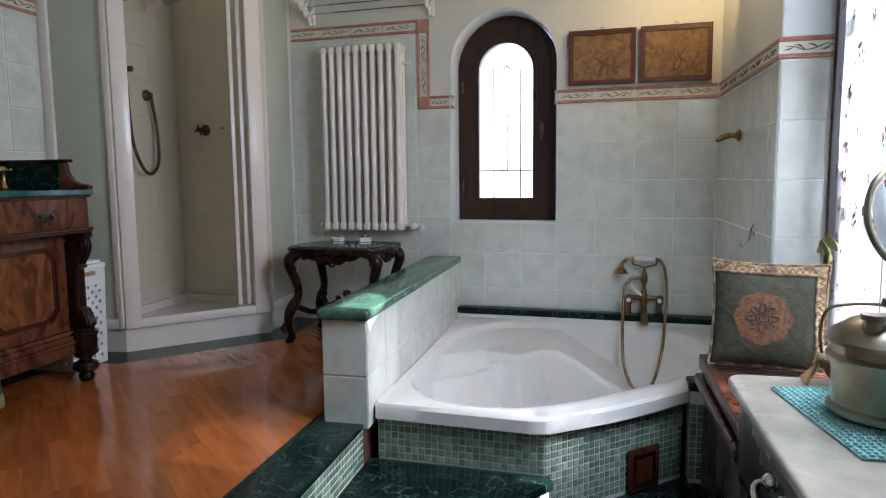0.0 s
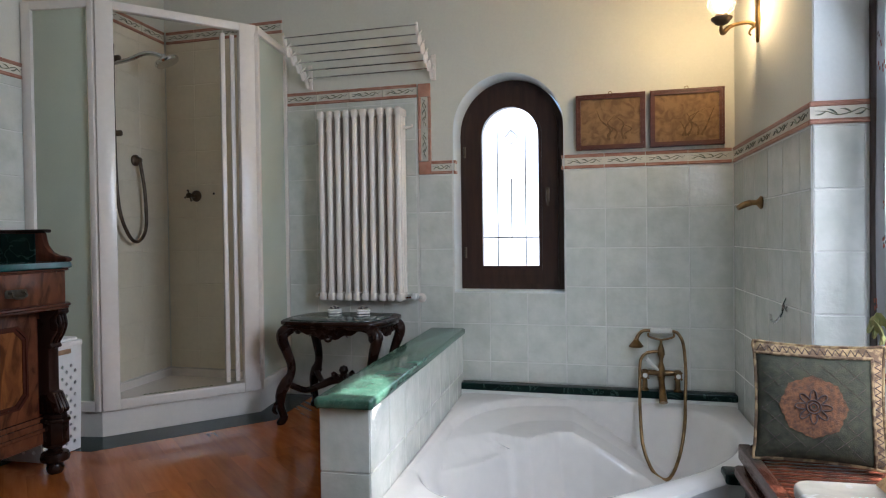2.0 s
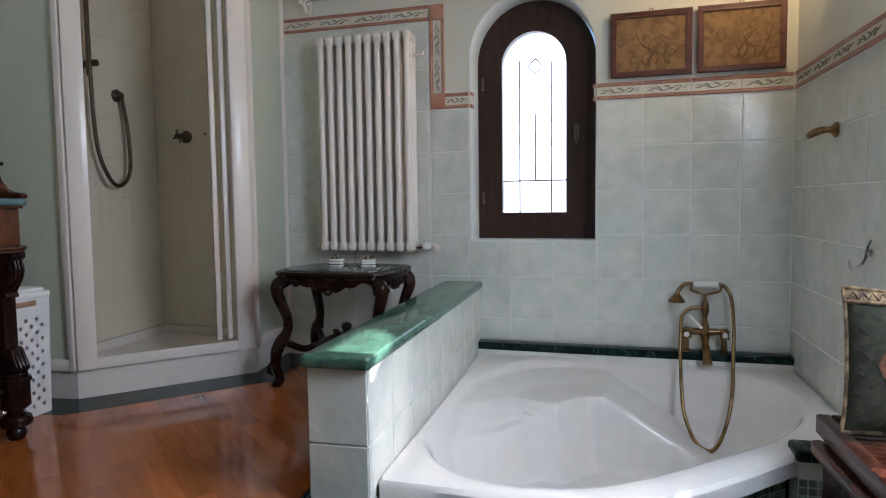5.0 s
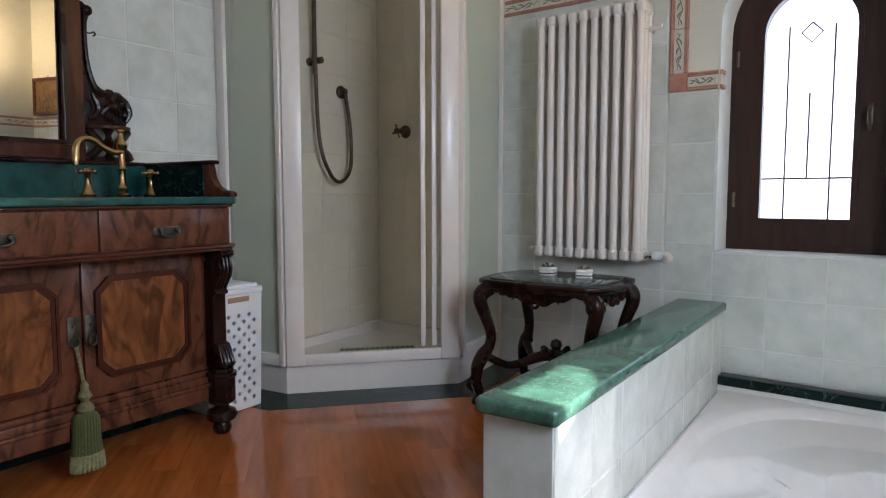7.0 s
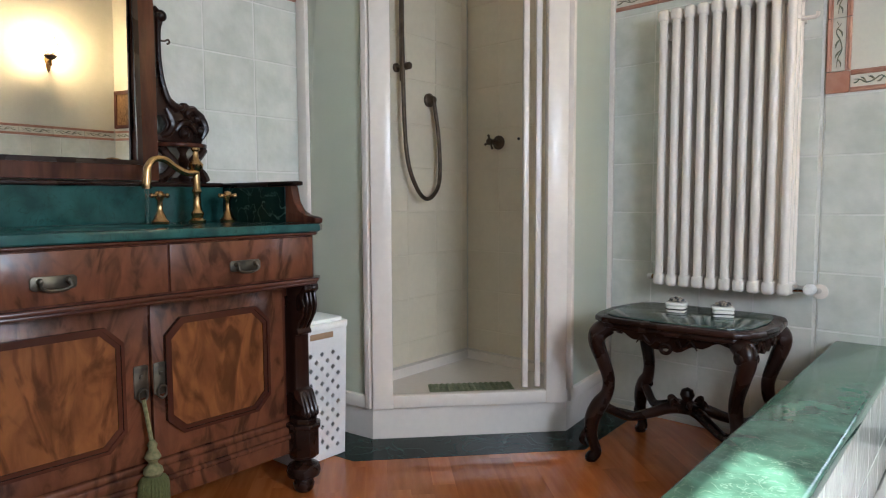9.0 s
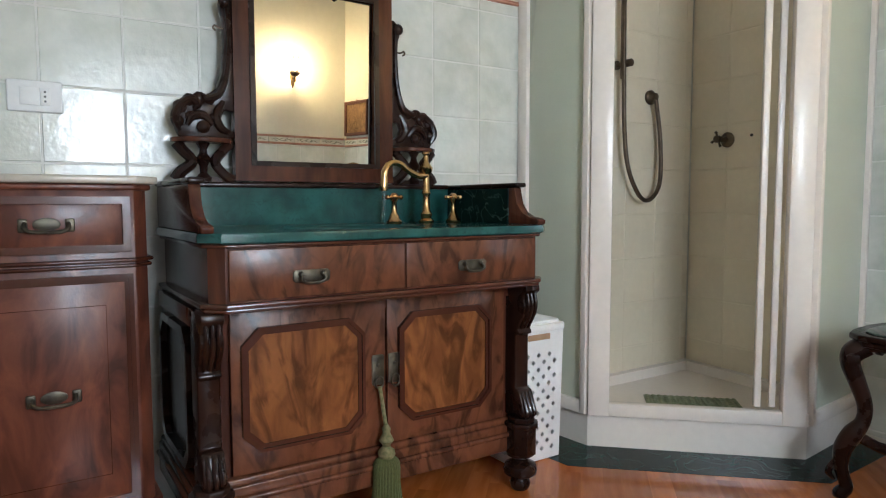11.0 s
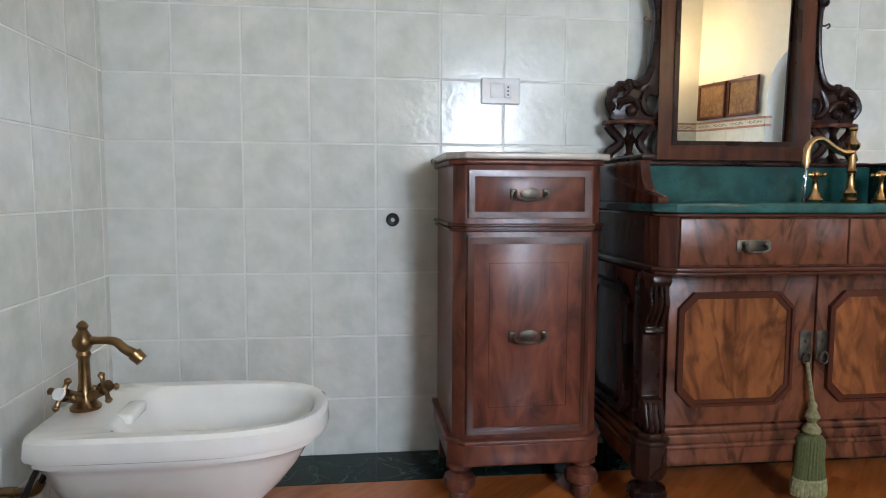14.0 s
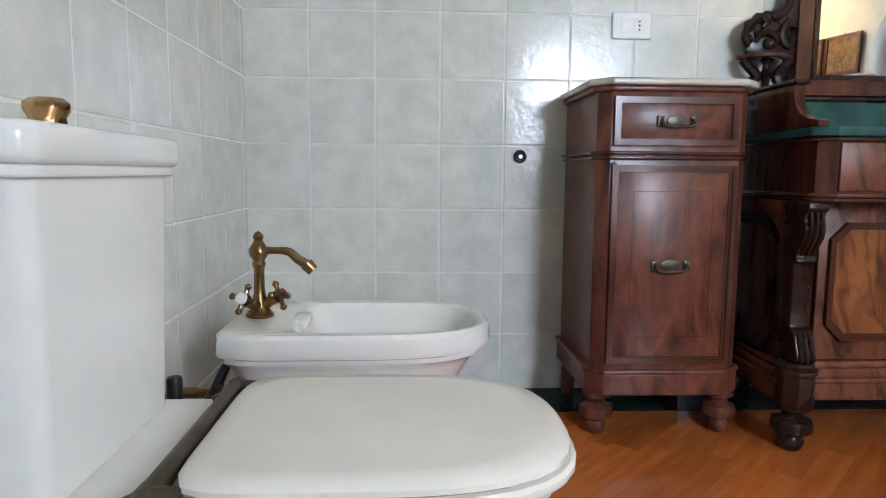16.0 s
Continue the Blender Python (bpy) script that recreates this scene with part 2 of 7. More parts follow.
M_PALE = veined("pale_marble", (0.33, 0.295, 0.24), (0.50, 0.48, 0.44), 4, 0.16)
M_PLANK = surface("parquet", (0.335, 0.086, 0.016), (0.43, 0.126, 0.027), 4, 0.08, spread=0.20, bump=0.015, fine=25, stretch=(1.2, 9, 1), rough2=0.16, coat=0.2)
M_SUB = surface("underfloor", (0.10, 0.04, 0.02), None, 8, 0.7)
M_MOSAIC = surface("mosaic_green", (0.15, 0.235, 0.175), (0.30, 0.38, 0.29), 9, 0.16, spread=0.34, bump=0.05)
M_PORC = surface("porcelain", (0.79, 0.77, 0.71), (0.76, 0.74, 0.68), 2, 0.035, fine=20, rough2=0.10)
M_SEAT = surface("cream_lacquer", (0.80, 0.755, 0.66), (0.77, 0.725, 0.63), 2, 0.10, fine=20, rough2=0.16)
M_ACRYL = surface("bath_acrylic", (0.80, 0.76, 0.72), (0.78, 0.74, 0.70), 2, 0.07, fine=20, rough2=0.12)
M_LACQ = surface("white_lacquer", (0.86, 0.785, 0.71), (0.845, 0.77, 0.695), 3, 0.18, fine=40)
M_PLASTIC = surface("white_plastic", (0.82, 0.82, 0.81), (0.78, 0.78, 0.77), 4, 0.35, fine=70, bump=0.03)
M_BRASS = surface("old_brass", (0.33, 0.205, 0.09), (0.17, 0.105, 0.05), 22, 0.24, metal=1.0, fine=120, bump=0.08)
M_GOLD = surface("polished_brass", (0.64, 0.42, 0.20), (0.46, 0.28, 0.12), 22, 0.17, metal=1.0)
M_BRONZE = surface("dark_bronze", (0.15, 0.11, 0.075), (0.09, 0.065, 0.045), 22, 0.35, metal=0.85)
M_CHROME = surface("chrome", (0.75, 0.75, 0.74), (0.65, 0.65, 0.64), 10, 0.10, metal=1.0)
M_PEWTER = surface("tinned_copper", (0.34, 0.31, 0.24), (0.18, 0.155, 0.11), 9, 0.26, metal=1.0, bump=0.05)
M_WALNUT = surface("walnut", (0.040, 0.0125, 0.0080), (0.108, 0.033, 0.017), 4, 0.20, bump=0.04, fine=45, stretch=(6, 6, 1), coat=0.04, distort=0.6)
M_MOULD = surface("polished_moulding", (0.054, 0.0165, 0.0095), (0.082, 0.025, 0.0135), 3, 0.12, bump=0.02, fine=60, coat=0.1, rough2=0.24)
M_WALNUT_D = surface("dark_walnut", (0.012, 0.005, 0.0035), (0.027, 0.010, 0.006), 7, 0.22, bump=0.06, fine=60, coat=0.05)


def figured(name, dark, mid, light, rough=0.26):
    """Book-matched crotch veneer: mirrored dark plumes over a mottled orange ground."""
    m = surface(name, mid, light, 7.0, rough, bump=0.03, fine=70, stretch=(1, 2.5, 1), coat=0.05, distort=1.0, detail=9, lo=0.32, hi=0.70)
    nt = m.node_tree
    n, l = nt.nodes, nt.links

    def math_node(op, a, b=None):
        k = n.new("ShaderNodeMath")
        k.operation = op
        for i, v in enumerate((a, b)):
            if isinstance(v, float):
                k.inputs[i].default_value = v
            elif v is not None:
                l.new(v, k.inputs[i])
        return k.outputs[0]
    sep = n.new("ShaderNodeSeparateXYZ")
    l.new(n["Texture Coordinate"].outputs["Object"], sep.inputs[0])
    side = math_node("ABSOLUTE", math_node("SUBTRACT", math_node("ABSOLUTE", sep.outputs["Y"]), 0.205))
    com = n.new("ShaderNodeCombineXYZ")
    l.new(math_node("MULTIPLY", side, 7.0), com.inputs["X"])
    l.new(math_node("SUBTRACT", math_node("MULTIPLY", sep.outputs["Z"], 4.0), math_node("MULTIPLY", side, 4.0)), com.inputs["Y"])
    l.new(math_node("MULTIPLY", sep.outputs["Y"], 3.0), com.inputs["Z"])
    nz = n.new("ShaderNodeTexNoise")
    nz.inputs["Scale"].default_value, nz.inputs["Detail"].default_value, nz.inputs["Distortion"].default_value = 1.9, 7.0, 1.3
    l.new(com.outputs[0], nz.inputs["Vector"])
    mr = n.new("ShaderNodeMapRange")
    mr.interpolation_type = "SMOOTHSTEP"
    mr.inputs["From Min"].default_value, mr.inputs["From Max"].default_value = 0.44, 0.66
    mr.inputs["To Max"].default_value = 0.72
    l.new(nz.outputs["Fac"], mr.inputs["Value"])
    mx = n.new("ShaderNodeMix")
    mx.data_type = "RGBA"
    mx.inputs["B"].default_value = (*dark, 1)
    l.new(mr.outputs[0], mx.inputs["Factor"])
    l.new(n["Hue/Saturation/Value"].outputs[0], mx.inputs["A"])
    l.new(mx.outputs["Result"], n["Principled BSDF"].inputs["Base Color"])
    return m


M_BURL = figured("burl_veneer", (0.026, 0.0095, 0.006), (0.098, 0.034, 0.0175), (0.162, 0.057, 0.026), 0.20)
M_FLAME = figured("flame_veneer", (0.050, 0.017, 0.008), (0.140, 0.047, 0.017), (0.255, 0.092, 0.028), 0.20)
M_MAHOG = surface("mahogany", (0.052, 0.0160, 0.0105), (0.185, 0.058, 0.032), 3.4, 0.25, bump=0.05, fine=50, stretch=(4, 4, 1.8), coat=0.06, distort=1.6, detail=10, lo=0.30, hi=0.72, rough2=0.36)
for wood in (M_WALNUT, M_WALNUT_D, M_BURL, M_FLAME, M_MAHOG):
    wood.node_tree.nodes["Principled BSDF"].inputs["Specular IOR Level"].default_value = 0.30
M_WINWOOD = surface("window_wood", (0.030, 0.013, 0.009), (0.055, 0.024, 0.015), 5, 0.3, bump=0.08, fine=60, stretch=(8, 8, 1))
M_GLASS = glassy("clear_glass", (1, 1, 1), 0.0)
M_FROST = surface("frosted_glass", (0.70, 0.735, 0.61), (0.67, 0.71, 0.59), 3, 0.45, trans=0.30, ior=1.2, fine=200)
M_LEAD = surface("lead", (0.06, 0.06, 0.06), None, 30, 0.5, metal=0.7)
M_MIRROR = surface("mirror_silver", (0.93, 0.92, 0.88), (0.93, 0.92, 0.88), 2, 0.0, metal=1.0, rough2=0.004)
M_CAP = veined("cap_marble", (0.040, 0.095, 0.064), (0.17, 0.26, 0.19), 16, 0.10)
M_MARBLE.node_tree.nodes["Principled BSDF"].inputs["Specular IOR Level"].default_value = 0.16
M_OLD = surface("tarnished_brass", (0.13, 0.112, 0.080), (0.06, 0.052, 0.040), 30, 0.34, metal=0.9, bump=0.06)
M_BLACK = surface("black_rubber", (0.012, 0.012, 0.012), None, 20, 0.35)

# ---------------------------------------------------------------- plan
XW, XE, YS = -2.60, 0.605, -0.07
NW = pose(0.605, 3.597, 0, 0, 0, -3.3)          # the far wall's own frame: x along it, -y into the room
LOW, TOP = -0.30, 2.75                          # lower floor, ceiling
EDGE = -0.780                                   # where the raised floor ends
S = 0.200                                       # tile pitch
Z0 = -0.015                                     # first joint line
YN_W = (NW @ Vector((-3.21, 0, 0))).y
# ---------------------------------------------------------------- window lights
window_light("east_window_light", look((0.93, 1.85, 1.10), (-1.0, 1.85, 0.25)), 0.95, 1.75, 5.0, (0.80, 0.90, 1.0))
# added fill lamp on the room side of the curtain, in place of daylight
window_light("east_opening_light", look((0.715, 1.62, 1.14), (-1.0, 1.62, 0.05)), 0.48, 1.05, 9.0, (0.80, 0.90, 1.0))
window_light("north_window_light", NW @ look((-1.10, 0.32, 1.15), (-1.10, -3.0, 0.6)), 0.46, 1.0, 1.25, (0.84, 0.92, 1.0))


# ---------------------------------------------------------------- floors and shell
def slab(outline, z0, z1, name, mat, label, category):
    return solo(name, prism(outline, z0, z1), mat, label, category, "structure")


slab([(XW - 0.2, YS - 1.8), (1.2, YS - 1.8), (1.2, 4.1), (XW - 0.2, 4.1)], LOW - 0.1, LOW, "floor_lower", M_MARBLE, "polished dark green marble lower floor", "floor")
slab([(XW, YS), (EDGE + 0.003, YS), (EDGE + 0.003, 3.66), (XW, 3.80)], LOW + 0.002, -0.018, "floor", M_SUB, "raised glossy orange-brown hardwood parquet floor", "floor")
FLOOR = bpy.data.objects["floor"]
slab([(XW - 0.2, YS - 1.8), (1.2, YS - 1.8), (1.2, 4.1), (XW - 0.2, 4.1)], TOP, TOP + 0.1, "ceiling", M_CEIL, "plain off-white painted ceiling", "ceiling")

solo("wall_west", bm_box(XW - 0.2, YS - 0.2, LOW, XW, 4.0, TOP), M_PLASTER, "cream plaster wall tiled in pale green below", "wall", "structure")


def wall_north():
    """Far wall with the round-headed window opening through it."""
    own = bmesh.new()
    x0, x1, xa, xb = -3.3, 0.25, -1.406, -0.812
    r = (xb - xa) / 2
    cx = (xa + xb) / 2
    zs, zb = 1.752 - r, 0.590
    head = [(cx + r * math.cos(math.pi * i / 20), zs + r * math.sin(math.pi * i / 20)) for i in range(21)]
    for y in (0.0, 0.28):
        def v(a, b):
            return own.verts.new((a, y, b))
        def face(*pts):
            own.faces.new([v(*p) for p in pts])
        face((x0, LOW), (xa, LOW), (xa, TOP), (x0, TOP))
        face((xb, LOW), (x1, LOW), (x1, TOP), (xb, TOP))
        face((xa, LOW), (xb, LOW), (xb, zb), (xa, zb))
        for a, b in zip(head, head[1:]):
            face(a, (a[0], TOP), (b[0], TOP), b)
    loop = [(xa, zb), (xb, zb)] + head
    for i in range(len(loop)):
        a, b = loop[i], loop[(i + 1) % len(loop)]
        if a != b:
            own.faces.new([own.verts.new(p) for p in ((a[0], 0, a[1]), (b[0], 0, b[1]), (b[0], 0.28, b[1]), (a[0], 0.28, a[1]))])
    bmesh.ops.remove_doubles(own, verts=own.verts[:], dist=0.0005)
    return solo("wall_north", own, M_PLASTER, "cream plaster wall with an arched window opening", "wall", "structure", at=NW, space=NW)


WALL_N = wall_north()


def wall_with_hole(name, axis, h0, h1, a0, a1, hole, label):
    """A wall between a0 and a1, with one rectangular opening (a, b, z0, z1)."""
    bm = None
    for lo, hi, z0, z1 in ((a0, hole[0], LOW, TOP), (hole[1], a1, LOW, TOP), (hole[0], hole[1], LOW, hole[2]), (hole[0], hole[1], hole[3], TOP)):
        if hi - lo < 0.01 or z1 - z0 < 0.01:
            continue
        box = (lo, h0, z0, hi, h1, z1) if axis == "y" else (h0, lo, z0, h1, hi, z1)
        bm = bm_box(*box, bm=bm)
    return solo(name, bm, M_PLASTER, label, "wall", "structure")


NICHE = (1.30, 2.488)
wall_with_hole("wall_east", "x", XE, 0.80, YS - 0.2, 3.62, (NICHE[0], NICHE[1], LOW + 0.001, 2.15), "cream plaster wall with a deep window niche")
WALL_E = bpy.data.objects["wall_east"]
wall_with_hole("wall_niche", "x", 0.80, 0.98, YS - 0.2, 3.62, (1.36, 2.40, 0.10, 2.05), "white painted back of the window niche")
wall_with_hole("wall_south", "y", YS - 0.14, YS, XW, XE, (-0.50, 0.48, LOW + 0.001, 1.85), "pale green tiled wall with a doorway")
WALL_S = bpy.data.objects["wall_south"]
for nm, b in (("wall_hall_west", (-0.75, -1.75, LOW, -0.62, YS - 0.141, TOP)), ("wall_hall_east", (0.62, -1.75, LOW, 0.75, YS - 0.141, TOP)), ("wall_hall_south", (-0.75, -1.88, LOW, 0.75, -1.751, TOP))):
    solo(nm, bm_box(*b), M_PLASTER, "plain cream wall of the hall behind", "wall", "structure")
solo("niche_jamb", bm_box(XE + 0.004, 2.484, LOW, 0.796, 2.4875, 2.149), M_REVEAL, "bluish white painted window reveal", "reveal", "structure")


# ---------------------------------------------------------------- far window
def arch_line(x0, x1, z0, ztop, n=20):
    r = (x1 - x0) / 2
    cx, zs = (x0 + x1) / 2, ztop - r
    return [(x0, z0), (x1, z0)] + [(cx + r * math.cos(math.pi * i / n), zs + r * math.sin(math.pi * i / n)) for i in range(n + 1)]


def north_window():
    w = thing("window_1", NW, "dark brown wooden arched window with leaded glass", "window", kind="structure")
    part("window_frame", ring_prism(arch_line(-1.404, -0.826, 0.592, 1.746), arch_line(-1.366, -0.864, 0.632, 1.708), 0.165, 0.235, "y"), M_WINWOOD, w, space=NW)
    sash = part("sash", ring_prism(arch_line(-1.370, -0.860, 0.628, 1.712), arch_line(-1.284, -0.956, 0.716, 1.604), 0.150, 0.220, "y"), M_WINWOOD, w, space=NW)
    part("bead", ring_prism(arch_line(-1.294, -0.946, 0.706, 1.614), arch_line(-1.276, -0.964, 0.726, 1.596), 0.143, 0.160, "y"), M_WINWOOD, sash, space=NW)
    pane = part("pane", prism(arch_line(-1.288, -0.952, 0.712, 1.608), 0.185, 0.191, "y"), M_GLASS, w, space=NW)
    pane.visible_shadow = False
    c = -1.118
    lead = None
    for pts in ([(-1.276, 0.882), (-0.964, 0.882)], [(-1.196, 0.720), (-1.196, 1.47)], [(-1.040, 0.720), (-1.040, 1.46)], [(c, 0.882), (c, 1.21)],
                [(c, 1.475), (c + 0.036, 1.438), (c, 1.40), (c - 0.036, 1.438), (c, 1.475)]):
        lead = tube([(a, 0.183, b) for a, b in pts], 0.0036, 6, 1, bm=lead)
    part("lead_line", lead, M_LEAD, pane, space=NW)
    h = bm_box(-0.925, 0.133, 1.075, -0.905, 0.151, 1.15, 0.004)
    tube([(-0.915, 0.133, 1.12), (-0.915, 0.110, 1.12), (-0.913, 0.105, 1.09), (-0.91, 0.107, 1.05)], [0.006, 0.007, 0.007, 0.005], 8, bm=h)
    part("handle", h, M_BRONZE, sash, "dark bronze handle", space=NW)
    for z in (0.80, 1.36):
        part("hinge", lathe([(0.007, -0.03), (0.007, 0.03)], 8, Matrix.Translation((-1.373, 0.147, z))), M_BRONZE, w, space=NW)
    solo("window_sill", bm_box(-1.404, 0.002, 0.586, -0.814, 0.165, 0.5935, 0.002), M_REVEAL, "white tiled window sill", "sill", "structure", at=NW, space=NW)
    line = arch_line(-1.4045, -0.8135, 0.5945, 1.7505)
    inner = arch_line(-1.4015, -0.8165, 0.5975, 1.7475)
    solo("window_reveal", ring_prism(line[1:] + line[:1], inner[1:] + inner[:1], 0.001, 0.165, "y"), M_REVEAL, "white painted arched window reveal", "reveal", "structure", at=NW, space=NW)


north_window()


# ---------------------------------------------------------------- east window, shutters light, curtain
def east_window():
    w = thing("window_2", (0.85, 1.88, 0.1), "dark brown wooden window behind a sheer curtain", "window", kind="structure")

    def rect(a0, b0, a1, b1):
        return [(a0, b0), (a1, b0), (a1, b1), (a0, b1)]
    part("window_frame", ring_prism(rect(1.362, 0.102, 2.398, 2.048), rect(1.41, 0.15, 2.35, 2.00), 0.83, 0.90, "x"), M_WINWOOD, w)
    for a0, a1 in ((1.412, 1.8797), (1.8803, 2.348)):
        sash = part("sash", ring_prism(rect(a0, 0.152, a1, 1.998), rect(a0 + 0.07, 0.23, a1 - 0.07, 1.885), 0.82, 0.87, "x"), M_WINWOOD, w)
        p = part("pane", prism(rect(a0 + 0.065, 0.225, a1 - 0.065, 1.89), 0.842, 0.847, "x"), M_GLASS, sash)
        p.visible_shadow = False
        for z in (0.80, 1.37):
            part("glazing_bar", bm_box(0.828, a0 + 0.068, z - 0.012, 0.862, a1 - 0.068, z + 0.012, 0.003), M_WINWOOD, sash)
    part("architrave", bm_box(0.765, 2.43, 0.05, 0.799, 2.4835, 2.14, 0.004), M_WINWOOD, w, "dark wooden window casing")


east_window()
# ---------------------------------------------------------------- half wall with its marble cap
HALF = thing("half_wall", (-0.83, 2.85, -0.018), "low tiled dividing wall beside the bathtub", "half wall", kind="structure")
part("core", bm_box(-0.912, 2.092, -0.018, -0.756, 3.70, 0.366), M_GROUT, HALF)
cap = rounded(-0.926, 2.066, -0.738, 3.655, 0.012, 3)
part("cap", prism(cap, 0.3665, 0.401, bev=0.009, seg=3), M_CAP, HALF, "polished green veined marble slab")


# ---------------------------------------------------------------- corner bathtub
RIM = 0.062
TUB_OUT = [(-0.752, 2.130), (-0.19, 2.092), (-0.13, 2.104), (0.08, 2.258), (0.20, 2.368), (0.345, 2.515), (0.60, 2.60), (0.60, 3.59), (-0.752, 3.668)]


def tub():
    root = thing("bathtub", (-0.1, 2.9, LOW), "white acrylic corner bathtub with moulded seats", "bathtub")
    c = Vector((-0.06, 2.86))
    n = 260
    poly = [Vector(p) for p in TUB_OUT]

    egg = [p.xy for p in spline([(x, y, 0) for x, y in ((-0.716, 2.45), (-0.59, 2.245), (-0.40, 2.176), (-0.22, 2.200), (-0.085, 2.275), (0.095, 2.425), (0.35, 2.68), (0.49, 2.95), (0.49, 3.25), (0.33, 3.49), (-0.05, 3.57), (-0.45, 3.54), (-0.65, 3.32), (-0.715, 3.0), (-0.728, 2.72))], 8, True)]

    def reach(a, shape=poly):
        d = Vector((math.cos(a), math.sin(a)))
        best = 9
        for p, q in zip(shape, shape[1:] + shape[:1]):
            e = q - p
            den = d.x * e.y - d.y * e.x
            if abs(den) < 1e-9:
                continue
            w = p - c
            t = (w.x * e.y - w.y * e.x) / den
            s = (w.x * d.y - w.y * d.x) / den
            if t > 0 and -1e-6 <= s <= 1 + 1e-6:
                best = min(best, t)
        return best
    own = bmesh.new()
    angs = [2 * math.pi * i / n for i in range(n)]
    out = [reach(a) for a in angs]

    def inner(a):
        """Edge of the basin: an egg with its blunt end at the front left."""
        return reach(a, egg)
    inn = [min(inner(a), out[i] - 0.045) for i, a in enumerate(angs)]

    bench = [(-0.80, 2.62), (-0.70, 2.74), (-0.62, 2.94), (-0.515, 3.09), (-0.43, 3.055), (-0.34, 3.035), (-0.285, 3.10), (-0.215, 3.17), (-0.08, 3.18), (0.08, 3.15), (0.24, 3.07), (0.37, 2.93), (0.50, 2.72), (0.90, 2.60), (0.90, 3.90), (-0.90, 3.90), (-0.90, 2.62)]
    arm_rest = [(-0.66, 2.66), (-0.56, 2.80), (-0.48, 2.94), (-0.415, 3.06), (-0.52, 3.12), (-0.70, 2.95), (-0.85, 2.66)]

    def inside(pt, shape):
        """Signed distance to an outline, positive inside."""
        best, odd = 9.0, False
        for (ax, ay), (bx, by) in zip(shape, shape[1:] + shape[:1]):
            ex, ey = bx - ax, by - ay
            t = max(0.0, min(1.0, ((pt[0] - ax) * ex + (pt[1] - ay) * ey) / (ex * ex + ey * ey)))
            best = min(best, math.hypot(pt[0] - ax - ex * t, pt[1] - ay - ey * t))
            if (ay > pt[1]) != (by > pt[1]) and pt[0] < ax + (pt[1] - ay) / (by - ay) * ex:
                odd = not odd
        return best if odd else -best

    def seat(x, y):
        """Moulded seat in the far corner and the arm rest beside it, each 0 to 1."""
        out_k = []
        for shape, soft in ((bench, 0.09), (arm_rest, 0.05)):
            k = max(0.0, min(1.0, inside((x, y), shape) / soft + 0.5))
            out_k.append(k * k * (3 - 2 * k))
        return out_k
    rows = []
    for kind, z in (("out", RIM - 0.055), ("out", RIM - 0.012), ("out2", RIM), ("mid", RIM + 0.004)):
        ring = []
        for i, a in enumerate(angs):
            r = out[i] - {"out": 0.0, "out2": 0.012, "mid": 0.0}[kind]
            if kind == "mid":
                r = (out[i] + inn[i]) / 2
            ring.append(own.verts.new((c.x + r * math.cos(a), c.y + r * math.sin(a), z)))
        rows.append(ring)
    profile = [(1.02, 0.0), (0.995, 0.004), (0.975, 0.018), (0.955, 0.05), (0.935, 0.10), (0.915, 0.15), (0.89, 0.21), (0.86, 0.26), (0.82, 0.30), (0.77, 0.325), (0.72, 0.335), (0.62, 0.34), (0.46, 0.343), (0.25, 0.345)]
    dense = []
    for (f0, d0), (f1, d1) in zip(profile, profile[1:]):
        steps = max(1, round((f0 - f1) / 0.013))
        dense += [(f0 + (f1 - f0) * i / steps, RIM - d0 - (d1 - d0) * i / steps) for i in range(steps)]
    dense.append((0.25, RIM - 0.345))
    for f, z in dense:
        ring = []
        for i, a in enumerate(angs):
            r = inn[i] * f
            x, y = c.x + r * math.cos(a), c.y + r * math.sin(a)
            k, arm = seat(x, y)
            zz = z
            if f < 0.98:
                level = RIM - 0.030 - 0.035 * min(1.0, (1 - f) * 4) - 0.55 * max(0.0, x + 0.17)
                zz = max(z, (level - 0.055) * arm + z * (1 - arm))
                zz = max(zz, min(level, RIM - 0.02) * k + zz * (1 - k))
            ring.append(own.verts.new((x, y, zz)))
        rows.append(ring)
    for a, b in zip(rows, rows[1:]):
        for i in range(n):
            j = (i + 1) % n
            own.faces.new((a[i], a[j], b[j], b[i]))
    own.faces.new(rows[-1])
    shell = part("shell", own, M_ACRYL, root)
    d = lathe([(0.030, 0), (0.030, 0.004), (0.022, 0.007), (0, 0.008)], 20, Matrix.Translation((-0.06, 2.86, RIM - 0.345)))
    part("drain", d, M_BRASS, root, "brass drain")
    back = [(-0.74, 2.152), (-0.152, 2.124), (0.098, 2.345), (0.33, 2.548), (0.33, 2.62), (0.08, 2.43), (-0.2, 2.19), (-0.74, 2.22)]
    part("panel", prism(back, LOW, RIM - 0.05), M_GROUT, root, "grouted apron under the rim")
    return root


TUB = tub()
solo("marble_ledge", prism(rounded(-1.372, -0.075, 0.0, -0.002, 0.008, 3), 0.082, 0.117, bev=0.007, seg=3), M_MARBLE, "dark green marble ledge behind the bathtub", "ledge", space=NW, at=NW @ Matrix.Translation((-0.7, -0.04, 0.082)))
solo("ledge_support", bm_box(-1.372, -0.070, LOW, 0.0, -0.0005, 0.0815), M_GROUT, "tiled support under the marble ledge", "support", "structure", space=NW, at=NW)
solo("marble_end", prism(rounded(0.345, 2.50, 0.602, 2.60, 0.012, 3), 0.052, 0.086, bev=0.008, seg=3), M_MARBLE, "small dark green marble slab at the tub's end", "ledge", at=(0.47, 2.55, 0.052))
